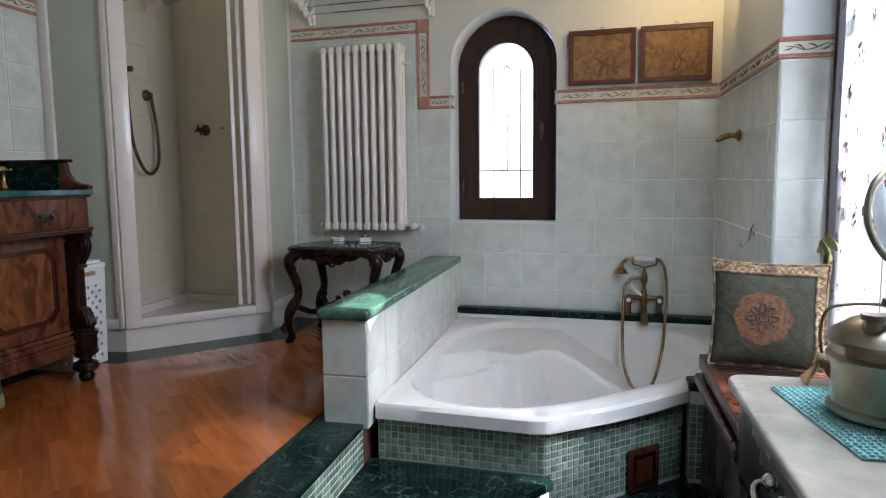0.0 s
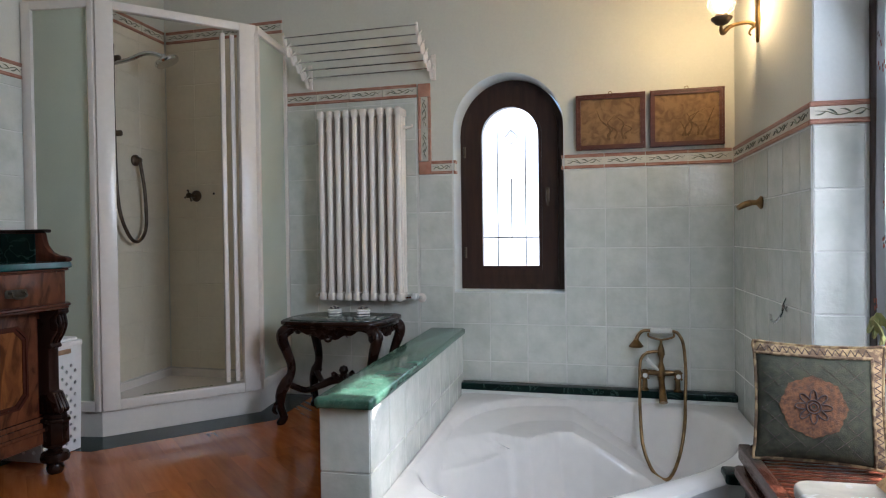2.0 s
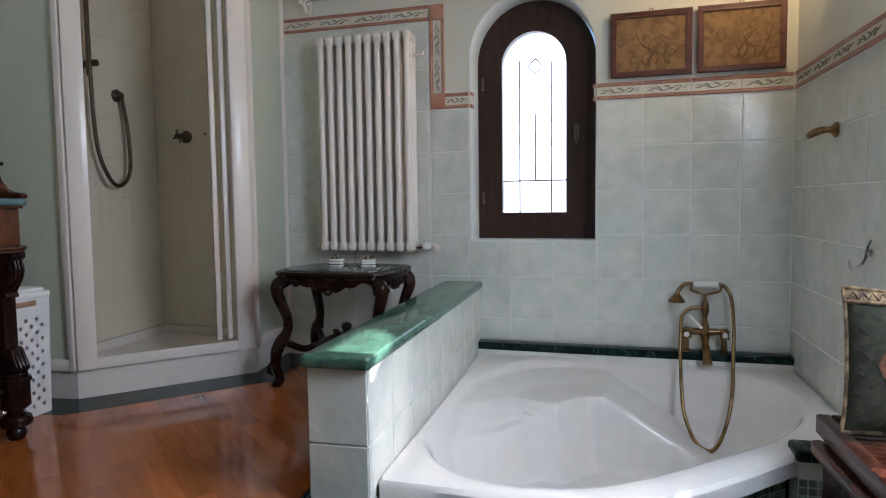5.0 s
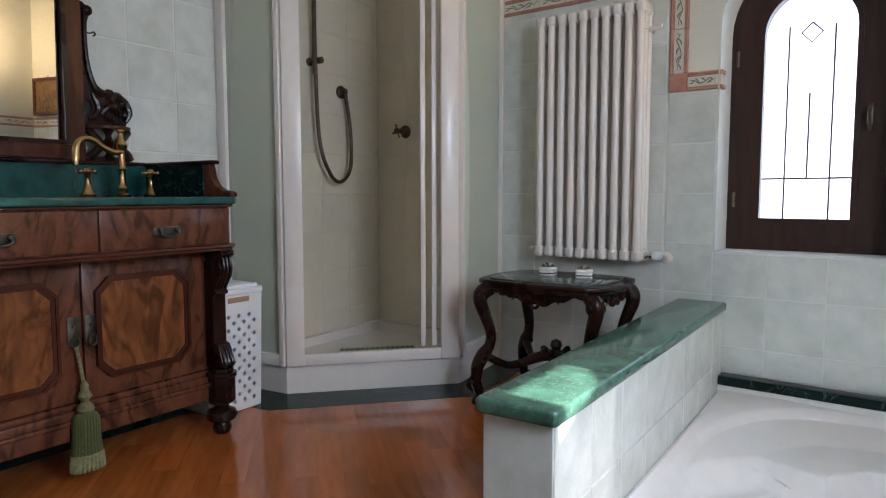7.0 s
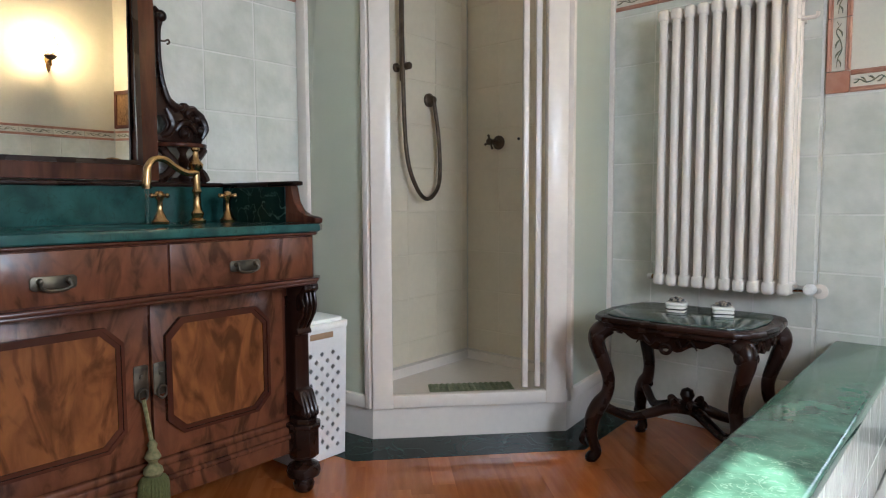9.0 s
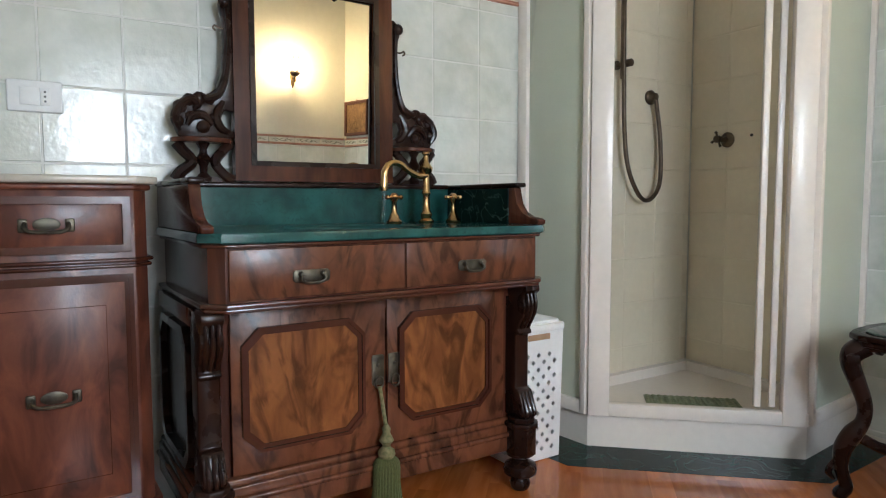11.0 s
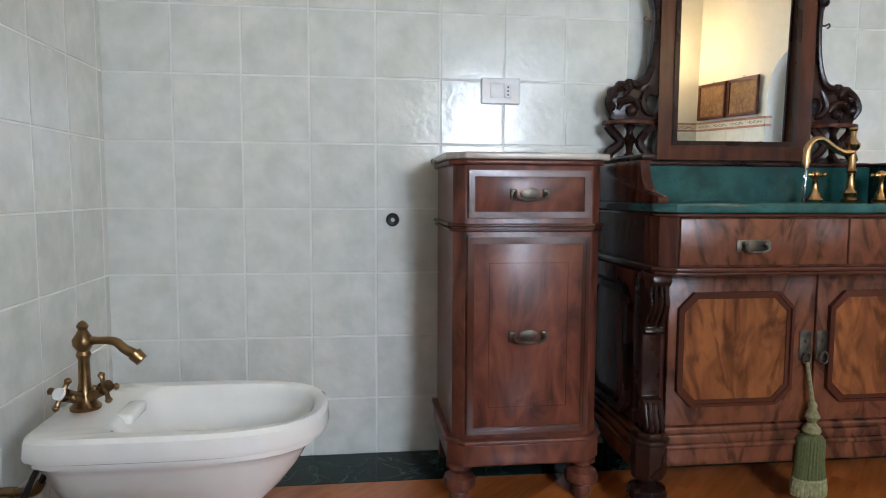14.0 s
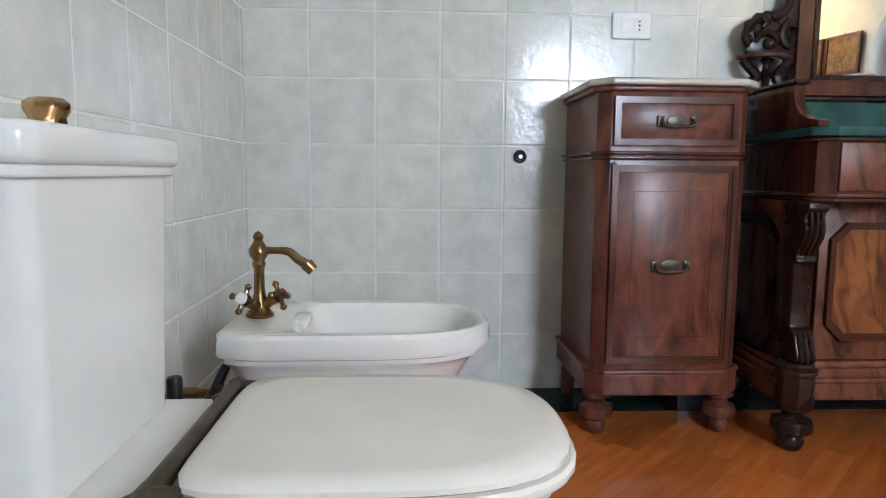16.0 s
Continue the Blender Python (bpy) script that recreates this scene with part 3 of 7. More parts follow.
solo("ledge_base", bm_box(0.352, 2.508, LOW, 0.602, 2.596, 0.0515), M_GROUT, "mosaic covered end wall by the tub", "support", "structure")

# step in front of the tub and the marble nosing of the raised floor
step = [(EDGE + 0.004, 1.50), (-0.60, 1.50), (-0.46, 1.67), (-0.27, 1.92), (-0.135, 2.085), (-0.155, 2.120), (EDGE + 0.004, 2.148)]
solo("step", prism(step, LOW, -0.175), M_GROUT, "mosaic faced step up to the bathtub", "step", "structure")
solo("step_tread", prism([(x + (0.018 if x > -0.5 else 0), y - (0.018 if y < 2.0 else 0)) for x, y in step], -0.1745, -0.142, bev=0.009, seg=3), M_MARBLE, "dark green marble step tread with rounded nose", "step tread", "structure")
solo("marble_strip", prism([(-0.962, YS + 0.002), (EDGE + 0.012, YS + 0.002), (EDGE + 0.012, 2.086), (-0.918, 2.086), (-0.918, 3.64), (-0.962, 3.642)], -0.0175, 0.0015, bev=0.005, seg=2), M_MARBLE, "dark green marble edging of the raised floor", "floor edging", "structure")
# marble border of the wooden floor along the wall and round the shower
solo("marble_border", prism([(XW + 0.001, YS + 0.002), (-2.385, YS + 0.002), (-2.385, 2.56), (-2.155, 2.58), (-1.60, 3.17), (-1.62, 3.68), (XW + 0.001, 3.73)], -0.0175, 0.001), M_MARBLE, "dark green marble border round the wooden floor", "floor border", "structure")


# ---------------------------------------------------------------- shower cabin
def shower():
    root = thing("shower_cabin", (-2.2, 3.3, 0.001), "white framed corner shower with frosted side panels", "shower")
    A, B, C, D = Vector((-2.597, 2.735)), Vector((-2.25, 2.765)), Vector((-1.745, 3.292)), Vector((-1.790, 3.730))
    N2 = Vector((XW + 0.003, 3.776))

    def grow(k):
        return [(A.x, A.y - k), (B.x + k * 0.35, B.y - k), (C.x + k, C.y - k * 0.35), (D.x + k, D.y - 0.002), (N2.x, N2.y)]
    # tray with a sunken floor
    o, i1 = grow(0.0), [(-2.56, 2.82), (-2.27, 2.84), (-1.82, 3.315), (-1.855, 3.69), (-2.56, 3.735)]
    bm = ring_prism(o, i1, 0.0015, 0.118)
    prism(i1, 0.0015, 0.075, bm=bm)
    part("tray", bm, M_LACQ, root, "white ceramic shower tray")
    H = 1.972

    def bar(p, q, z0, z1, w, bm=None, ext=0.0):
        d = (q - p).normalized()
        s = Vector((-d.y, d.x)) * (w / 2)
        p, q = p - d * ext, q + d * ext
        return prism([tuple(p + s), tuple(q + s), tuple(q - s), tuple(p - s)], z0, z1, bev=0.004, bm=bm)
    # corner posts
    dB, dC = (C - B).normalized(), (D - C).normalized()
    for p, q, wd, lab in ((B, B + dB * 0.075, 0.045, "post"), (C - dB * 0.085, C - dB * 0.008, 0.046, "post"), (A + Vector((0.002, 0.0)), A + Vector((0.05, 0.004)), 0.04, "wall_profile"), (D - dC * 0.03, D - dC * 0.002, 0.035, "wall_profile")):
        part(lab, bar(p, q, 0.119, H, wd), M_LACQ, root)
    part("post", bar(B - Vector((0.022, 0.002)), B + Vector((0.004, 0.0)), 0.119, H, 0.042), M_LACQ, root)
    part("post", bar(C, C + dC * 0.026, 0.119, H, 0.036), M_LACQ, root)
    for p, q in ((A, B), (B, C), (C, D)):
        part("bottom_rail", bar(p, q, 0.1185, 0.165, 0.038), M_LACQ, root)
        part("top_rail", bar(p, q, H - 0.035, H + 0.004, 0.040), M_LACQ, root)
    f1 = part("frosted_panel", bar(A + Vector((0.045, 0.004)), B - Vector((0.04, 0.003)), 0.16, H - 0.03, 0.005), M_FROST, root, "frosted greenish glass panel")
    f2 = part("frosted_panel", bar(C + dC * 0.045, D - dC * 0.03, 0.16, H - 0.03, 0.005), M_FROST, root, "frosted greenish glass panel")
    # sliding door leaf, pushed open against the post
    nB = Vector((-dB.y, dB.x))
    dp = C - dB * 0.118 + nB * 0.03
    for k in (0.0, 0.022):
        part("door_profile", bar(dp - dB * k * 2.2, dp - dB * k * 2.2 + dB * 0.022, 0.17, H - 0.05, 0.018 + k * 0.4), M_LACQ, root)
    thing("bath_mat", (-2.10, 3.1, 0.0755), "green ribbed rubber shower mat", "bath mat")
    return root


shower()


def bath_mat():
    root = bpy.data.objects["bath_mat"]
    mm = Matrix.Translation((-2.115, 3.215, 0.0755)) @ Matrix.Rotation(radians(46), 4, "Z")
    bm = bm_box(-0.18, 0.0, 0.0, 0.18, 0.2, 0.007, 0.003)
    for i in range(15):
        for j in range(8):
            lathe([(0.008, 0.006), (0.008, 0.010), (0.005, 0.012), (0, 0.012)], 6, Matrix.Translation((-0.168 + i * 0.024, 0.016 + j * 0.024, 0)), bm=bm)
    part("mat", bm, surface("mat_green", (0.17, 0.20, 0.11), (0.27, 0.29, 0.19), 30, 0.5), root, space=mm)


bath_mat()


def shower_fittings():
    root = thing("shower_rail", (XW, 3.3, 0.9), "dark bronze shower riser with hose and hand shower", "shower set")
    x = XW + 0.045
    part("rail", tube([(x, 3.255, 1.40), (x, 3.255, 1.9)], 0.008, 10, 1), M_BRONZE, root)
    for z in (1.463, 1.86):
        part("bracket", lathe([(0.020, 0), (0.020, 0.008), (0.010, 0.012), (0.010, 0.05), (0.016, 0.055), (0.016, 0.085), (0, 0.088)], 16, pose(XW + 0.004, 3.262, z, 0, 90, 0)), M_BRONZE, root)
    part("hose", tube([(x + 0.02, 3.24, 1.93), (x + 0.015, 3.248, 1.5), (x + 0.02, 3.262, 1.1), (x + 0.03, 3.32, 0.93), (x + 0.03, 3.40, 0.885), (x + 0.02, 3.485, 0.96), (x + 0.01, 3.497, 1.15), (x, 3.475, 1.33)], 0.0095, 10, 8), M_BRONZE, root)
    part("outlet", lathe([(0.032, 0), (0.032, 0.012), (0.022, 0.02), (0.015, 0.04), (0, 0.045)], 20, pose(XW + 0.004, 3.48, 1.345, 0, 90, 0)), M_BRONZE, root)
    hd = pose(-2.28, 3.33, 1.85, 0, 155, 20)
    part("arm", tube([(XW + 0.05, 3.25, 1.83), (-2.46, 3.27, 1.85), (-2.37, 3.30, 1.885), (-2.28, 3.33, 1.865)], 0.012, 10), M_CHROME, root)
    part("shower_head", lathe([(0.012, -0.03), (0.02, -0.012), (0.062, 0.0), (0.066, 0.01), (0.060, 0.02), (0, 0.022)], 28, hd), M_CHROME, root)
    k = thing("shower_tap", NW @ Matrix.Translation((-3.0, 0, 1.155)), "dark bronze cross-head shower tap", "tap")
    base = lathe([(0.034, 0), (0.034, 0.006), (0.024, 0.014), (0.014, 0.02), (0.012, 0.06), (0.016, 0.065), (0.016, 0.08), (0, 0.084)], 20, pose(-3.0, -0.004, 1.155, 90, 0, 0))
    part("body", base, M_BRONZE, k, space=NW)
    for a in (0, 90, 180, 270):
        p = Vector((math.cos(radians(a + 20)), 0, math.sin(radians(a + 20))))
        b = Vector((-3.0, -0.072, 1.155))
        t = tube([b, b + p * 0.03], 0.0045, 8, 1)
        lathe([(0, -0.008), (0.008, 0), (0, 0.008)], 10, Matrix.Translation(b + p * 0.032), bm=t)
        part("spoke", t, M_BRONZE, k, space=NW)


shower_fittings()
solo("wall_anchor", lathe([(0.007, 0), (0.007, 0.003), (0.004, 0.004), (0, 0.003)], 10, pose(-2.88, -0.0062, 1.166, 90, 0, 0)), M_BLACK, "small dark wall plug in the shower tiles", "wall plug", space=NW, at=NW @ Matrix.Translation((-2.88, 0, 1.166)))
# ---------------------------------------------------------------- far wall: radiator, drying rack, pictures
def radiator():
    root = thing("radiator", NW @ Matrix.Translation((-1.88, 0, 0.5)), "white steel column radiator hung on the wall", "radiator")
    n, p = 10, 0.0495
    zb, zt = 0.560, 1.580
    for i in range(n):
        x = -2.118 + i * p
        column = part("column", tube([(x, -0.085, zb + 0.02), (x, -0.085, zt - 0.03)], 0.0155, 12, 1), M_LACQ, root, space=NW)
        for y in (-0.045, -0.125):
            part("tube", tube([(x, y, zb + 0.02), (x, y, zt - 0.03)], 0.0155, 12, 1), M_LACQ, column, space=NW)
        for z in (zb + 0.012, zt - 0.018):
            part("header", bm_box(x - 0.0205, -0.142, z - 0.024, x + 0.0205, -0.028, z + 0.024, 0.014, 4), M_LACQ, column, space=NW)
    bm = tube([(-1.655, -0.085, 0.572), (-1.635, -0.085, 0.572)], 0.014, 12, 1)
    part("union", bm, M_CHROME, root, space=NW)
    v = tube([(-1.638, -0.085, 0.572), (-1.600, -0.085, 0.572)], 0.012, 12, 1)
    tube([(-1.606, -0.085, 0.572), (-1.602, -0.05, 0.566), (-1.590, -0.006, 0.560)], 0.010, 10, bm=v)
    part("valve", v, M_CHROME, root, "chrome valve", space=NW)
    part("valve_knob", lathe([(0.0, -0.03), (0.018, -0.028), (0.020, 0.0), (0.014, 0.012), (0, 0.014)], 16, pose(-1.600, -0.098, 0.572, 90, 0, 0)), M_PLASTIC, root, space=NW)
    part("rosette", lathe([(0.026, 0), (0.026, 0.004), (0.012, 0.008), (0, 0.009)], 18, pose(-1.588, -0.004, 0.558, 90, 0, 0)), M_LACQ, root, space=NW)
    part("bleed_plug", tube([(-2.139, -0.085, 0.575), (-2.165, -0.085, 0.575)], [0.012, 0.009], 10, 1), M_BRASS, root, space=NW)
    part("valve_knob", lathe([(0, -0.012), (0.010, -0.01), (0.011, 0.008), (0, 0.01)], 12, pose(-2.172, -0.085, 0.575, 0, 90, 0)), M_PLASTIC, root, space=NW)
    for x in (-2.10, -1.665):
        part("bracket", bm_box(x - 0.008, -0.12, 1.475, x + 0.008, -0.0105, 1.495, 0.003), M_LACQ, root, space=NW)
    part("air_valve", tube([(-1.655, -0.085, 1.478), (-1.612, -0.085, 1.478), (-1.606, -0.085, 1.492)], 0.007, 8), M_LACQ, root, space=NW)


def drying_rack():
    root = thing("drying_rack", NW @ Matrix.Translation((-1.87, 0, 1.72)), "white wall-mounted concertina clothes drying rack", "drying rack")
    ends = (-2.235, -1.505)
    line = [(-0.030 - 0.054 * i, 1.775 + 0.030 * i) for i in range(6)]
    for x in ends:
        part("wall_plate", bm_box(x - 0.014, -0.014, 1.735, x + 0.014, -0.001, 1.875, 0.004), M_LACQ, root, space=NW)
        for (y, z), (y2, z2) in zip(line, line[1:]):
            for s in (1, -1):
                bm = tube([(x + 0.005 * s, y, z + 0.034 * s), (x + 0.005 * s, y2, z2 - 0.034 * s)], 0.010, 6, 1, flat=0.5)
                part("arm", bm, M_LACQ, root, space=NW)
        part("arm", tube([(x, -0.010, 1.80), (x, -0.030, 1.775)], 0.009, 6, 1), M_LACQ, root, space=NW)
    for y, z in line:
        part("rod", tube([(ends[0], y, z + 0.022), (ends[1], y, z + 0.022)], 0.0042, 8, 1), M_CHROME, root, space=NW)


M_PRINT = surface("old_print", (0.27, 0.155, 0.068), (0.17, 0.095, 0.045), 22, 0.75, fine=70, detail=10, lo=0.40, hi=0.62, distort=1.2)
M_FRAME = surface("picture_frame_wood", (0.085, 0.024, 0.014), (0.13, 0.042, 0.024), 9, 0.35, bump=0.05, stretch=(1, 6, 6))


def picture(x0, x1, z0=1.318, z1=1.596):
    root = thing("picture", NW @ Matrix.Translation(((x0 + x1) / 2, -0.014, z0)), "old sepia print in a brown wooden frame", "picture", "pictures on the wall")
    w = 0.024

    def rect(d):
        return [(x0 + d, z0 + d), (x1 - d, z0 + d), (x1 - d, z1 - d), (x0 + d, z1 - d)]
    f = ring_prism(rect(0), rect(w), -0.032, -0.016, "y")
    ring_prism(rect(0.004), rect(0.010), -0.036, -0.032, "y", bm=f)
    part("frame", f, M_FRAME, root, space=NW)
    part("print", prism(rect(w - 0.002), -0.023, -0.017, "y"), M_PRINT, root, "faded sepia print", space=NW)
    rnd = random.Random(int(x0 * 100) + 200)
    bm = None
    for k in range(5):
        a = x0 + 0.07 + rnd.random() * (x1 - x0 - 0.14)
        h = 0.05 + rnd.random() * 0.11
        pts = [(a + (rnd.random() - 0.5) * 0.05 * i, -0.0236, z0 + 0.05 + h * i / 3) for i in range(4)]
        bm = tube(pts, [0.006, 0.004, 0.003, 0.001], 5, 4, bm=bm)
    for v in bm.verts:
        v.co.y = -0.0232 - (0.0004 if v.co.y < -0.0236 else 0)
    part("drawing", bm, surface("print_ink", (0.10, 0.055, 0.022), (0.18, 0.10, 0.04), 40, 0.8), root, space=NW)
    part("ring", tube([((x0 + x1) / 2 + 0.008 * math.cos(a), -0.018, z1 + 0.006 + 0.008 * math.sin(a)) for a in (0, 1.05, 2.1, 3.14, 4.2, 5.25)], 0.0018, 6, 4, closed=True), M_BRASS, root, space=NW)


def bath_mixer():
    root = thing("bath_mixer", NW @ Matrix.Translation((-0.347, -0.04, 0.1175)), "antique brass bath mixer with telephone hand shower", "bath tap")
    cx, y = -0.347, -0.045
    for s in (-1, 1):
        p = lathe([(0.021, 0.1175), (0.021, 0.123), (0.013, 0.13), (0.012, 0.18), (0.017, 0.19), (0.019, 0.205), (0.014, 0.22), (0, 0.224)], 18, Matrix.Translation((cx + s * 0.077, y, 0)))
        part("pillar", p, M_BRASS, root, space=NW)
        h = lathe([(0.013, 0), (0.016, 0.012), (0.018, 0.02), (0.013, 0.028), (0, 0.030)], 16, pose(cx + s * 0.077, y - 0.018, 0.20, 90, 0, 0))
        for a in (45, 135, 225, 315):
            d = Vector((math.cos(radians(a)), 0, math.sin(radians(a))))
            o = Vector((cx + s * 0.077, y - 0.035, 0.20))
            tube([o, o + d * 0.026], [0.004, 0.005], 7, 1, bm=h)
        hh = part("tap_head", h, M_BRASS, root, space=NW)
        part("index", lathe([(0.012, 0), (0.011, 0.003), (0, 0.004)], 14, pose(cx + s * 0.077, y - 0.048, 0.20, 90, 0, 0)), M_PORC, hh, "white porcelain index", space=NW)
    body = tube([(cx - 0.077, y, 0.206), (cx, y, 0.206), (cx + 0.077, y, 0.206)], [0.011, 0.015, 0.011], 12)
    lathe([(0.017, 0.17), (0.020, 0.20), (0.016, 0.235), (0.009, 0.26), (0.010, 0.275), (0.018, 0.30), (0.015, 0.325), (0.007, 0.35), (0.007, 0.368)], 16, Matrix.Translation((cx, y, 0)), bm=body)
    part("body", body, M_BRASS, root, space=NW)
    part("spout", tube([(cx, y, 0.19), (cx, y - 0.03, 0.165), (cx + 0.002, y - 0.085, 0.12), (cx + 0.004, y - 0.11, 0.085)], [0.015, 0.015, 0.017, 0.020], 14), M_BRASS, root, space=NW)
    part("cradle", tube([(cx - 0.060, y - 0.012, 0.405), (cx - 0.055, y - 0.012, 0.385), (cx, y, 0.370), (cx + 0.055, y - 0.012, 0.385), (cx + 0.060, y - 0.012, 0.405)], 0.0055, 8), M_BRASS, root, space=NW)
    g = lathe([(0.010, -0.052), (0.015, -0.048), (0.015, 0.048), (0.010, 0.052)], 16, pose(cx, y - 0.012, 0.415, 0, 90, 0))
    part("hand_grip", g, M_PORC, root, "white porcelain hand grip", space=NW)
    sh = tube([(cx - 0.05, y - 0.012, 0.416), (cx - 0.085, y - 0.018, 0.414), (cx - 0.108, y - 0.03, 0.392), (cx - 0.116, y - 0.035, 0.372)], [0.008, 0.008, 0.009, 0.010], 10)
    lathe([(0.010, 0.0), (0.026, -0.02), (0.036, -0.032), (0.034, -0.037), (0, -0.037)], 18, Matrix.Translation((cx - 0.118, y - 0.036, 0.374)), bm=sh)
    part("hand_shower", sh, M_BRASS, root, space=NW)
    part("lever", tube([(cx - 0.015, y - 0.012, 0.222), (cx - 0.05, y - 0.03, 0.258), (cx - 0.072, y - 0.036, 0.282)], [0.007, 0.009, 0.012], 12), M_PORC, root, "white porcelain diverter lever", space=NW)
    e = cx + 0.052
    hose = [(e, y - 0.012, 0.416), (e + 0.028, y - 0.016, 0.402), (e + 0.050, y - 0.03, 0.35), (e + 0.058, y - 0.05, 0.22), (e + 0.050, y - 0.11, 0.10), (e + 0.040, y - 0.19, 0.0), (e + 0.015, y - 0.25, -0.11), (e - 0.02, y - 0.27, -0.20), (cx - 0.005, y - 0.275, -0.225), (cx - 0.055, y - 0.26, -0.19),
            (cx - 0.092, y - 0.22, -0.10), (cx - 0.102, y - 0.17, 0.0), (cx - 0.104, y - 0.10, 0.10), (cx - 0.102, y - 0.05, 0.20), (cx - 0.097, y - 0.03, 0.27), (cx - 0.070, y - 0.012, 0.303), (cx - 0.03, y - 0.004, 0.310), (cx, y, 0.310)]
    part("hose", tube(hose, 0.0078, 10, 8), M_BRASS, root, "brass shower hose", space=NW)


radiator()
drying_rack()
picture(-0.750, -0.412)
picture(-0.391, -0.048)
bath_mixer()


# ---------------------------------------------------------------- east wall: sconce, holder, hook
def sconce():
    root = thing("wall_lamp", (XE, 3.13, 1.68), "lit brass wall lamp with a clear globe shade", "wall lamp")
    y = 3.13
    bp = prism([(y, 1.672), (y + 0.012, 1.70), (y + 0.016, 1.735), (y + 0.026, 1.76), (y + 0.018, 1.80), (y + 0.024, 1.85), (y + 0.012, 1.90), (y, 1.93), (y - 0.012, 1.90), (y - 0.024, 1.85), (y - 0.018, 1.80), (y - 0.026, 1.76), (y - 0.016, 1.735), (y - 0.012, 1.70)], XE - 0.014, XE - 0.0005, "x", bev=0.004)
    part("back_plate", bp, M_BRASS, root)
    part("arm", tube([(XE - 0.01, y, 1.745), (XE - 0.045, y - 0.008, 1.757), (XE - 0.09, y - 0.02, 1.750), (XE - 0.125, y - 0.035, 1.735), (XE - 0.15, y - 0.044, 1.712), (XE - 0.158, y - 0.047, 1.73), (XE - 0.155, y - 0.046, 1.745)], [0.009, 0.008, 0.008, 0.009, 0.011, 0.007, 0.006], 10), M_BRASS, root)
    part("scroll", tube([(XE - 0.02, y, 1.74), (XE - 0.035, y, 1.728), (XE - 0.04, y - 0.004, 1.712), (XE - 0.032, y - 0.004, 1.704)], [0.006, 0.005, 0.004, 0.003], 8), M_BRASS, root)
    c = Matrix.Translation((XE - 0.155, y - 0.046, 0))
    part("gallery", lathe([(0.010, 1.742), (0.024, 1.748), (0.040, 1.765), (0.042, 1.772), (0.030, 1.776), (0.024, 1.786), (0, 1.787)], 20, c), M_BRONZE, root)
    globe = part("globe", lathe([(0.026, 1.787), (0.040, 1.797), (0.054, 1.818), (0.055, 1.838), (0.044, 1.858), (0.032, 1.868), (0.034, 1.90), (0.033, 1.90), (0.030, 1.868), (0.042, 1.857), (0.053, 1.837), (0.052, 1.819), (0.039, 1.799), (0.025, 1.789)], 28, c), glassy("globe_glass", (1.0, 0.96, 0.88), 0.22), root, "clear glass globe")
    globe.visible_shadow = False
    part("bulb", lathe([(0.006, 1.788), (0.009, 1.80), (0.013, 1.825), (0.010, 1.850), (0.003, 1.868), (0, 1.870)], 14, c), emitting("bulb_glow", (1.0, 0.72, 0.36), 70.0), root, "glowing candle bulb").visible_shadow = False
    lamp = new("sconce_light", bpy.data.lights.new("sconce_light", "POINT"))
    lamp.data.energy, lamp.data.color, lamp.data.shadow_soft_size = 0.27, (1.0, 0.72, 0.44), 0.02
    lamp.location = (XE - 0.155, y - 0.046, 1.83)


def holder():
    root = thing("shower_holder", (XE, 3.08, 1.01), "antique brass wall holder on the tiles", "holder")
    b = lathe([(0.026, 0), (0.028, 0.006), (0.018, 0.014), (0.011, 0.02), (0.011, 0.05), (0, 0.052)], 18, pose(XE - 0.006, 3.08, 1.012, 0, -90, 0))
    part("base", b, M_BRASS, root)
    part("fork", tube([(XE - 0.05, 3.08, 1.012), (XE - 0.075, 3.075, 1.004), (XE - 0.10, 3.07, 0.990)], [0.013, 0.013, 0.010], 12), M_BRASS, root)
    hk = thing("wall_hook", (XE, 2.74, 0.60), "small chrome wall hook on the tiles", "hook")
    part("plate", lathe([(0.012, 0), (0.012, 0.004), (0, 0.006)], 14, pose(XE - 0.006, 2.74, 0.615, 0, -90, 0)), M_CHROME, hk)
    part("prong", tube([(XE - 0.01, 2.74, 0.655), (XE - 0.016, 2.75, 0.63), (XE - 0.018, 2.755, 0.60), (XE - 0.03, 2.78, 0.565), (XE - 0.036, 2.82, 0.562), (XE - 0.035, 2.838, 0.585)], [0.004, 0.006, 0.006, 0.006, 0.006, 0.004], 8), M_CHROME, hk)


sconce()
holder()


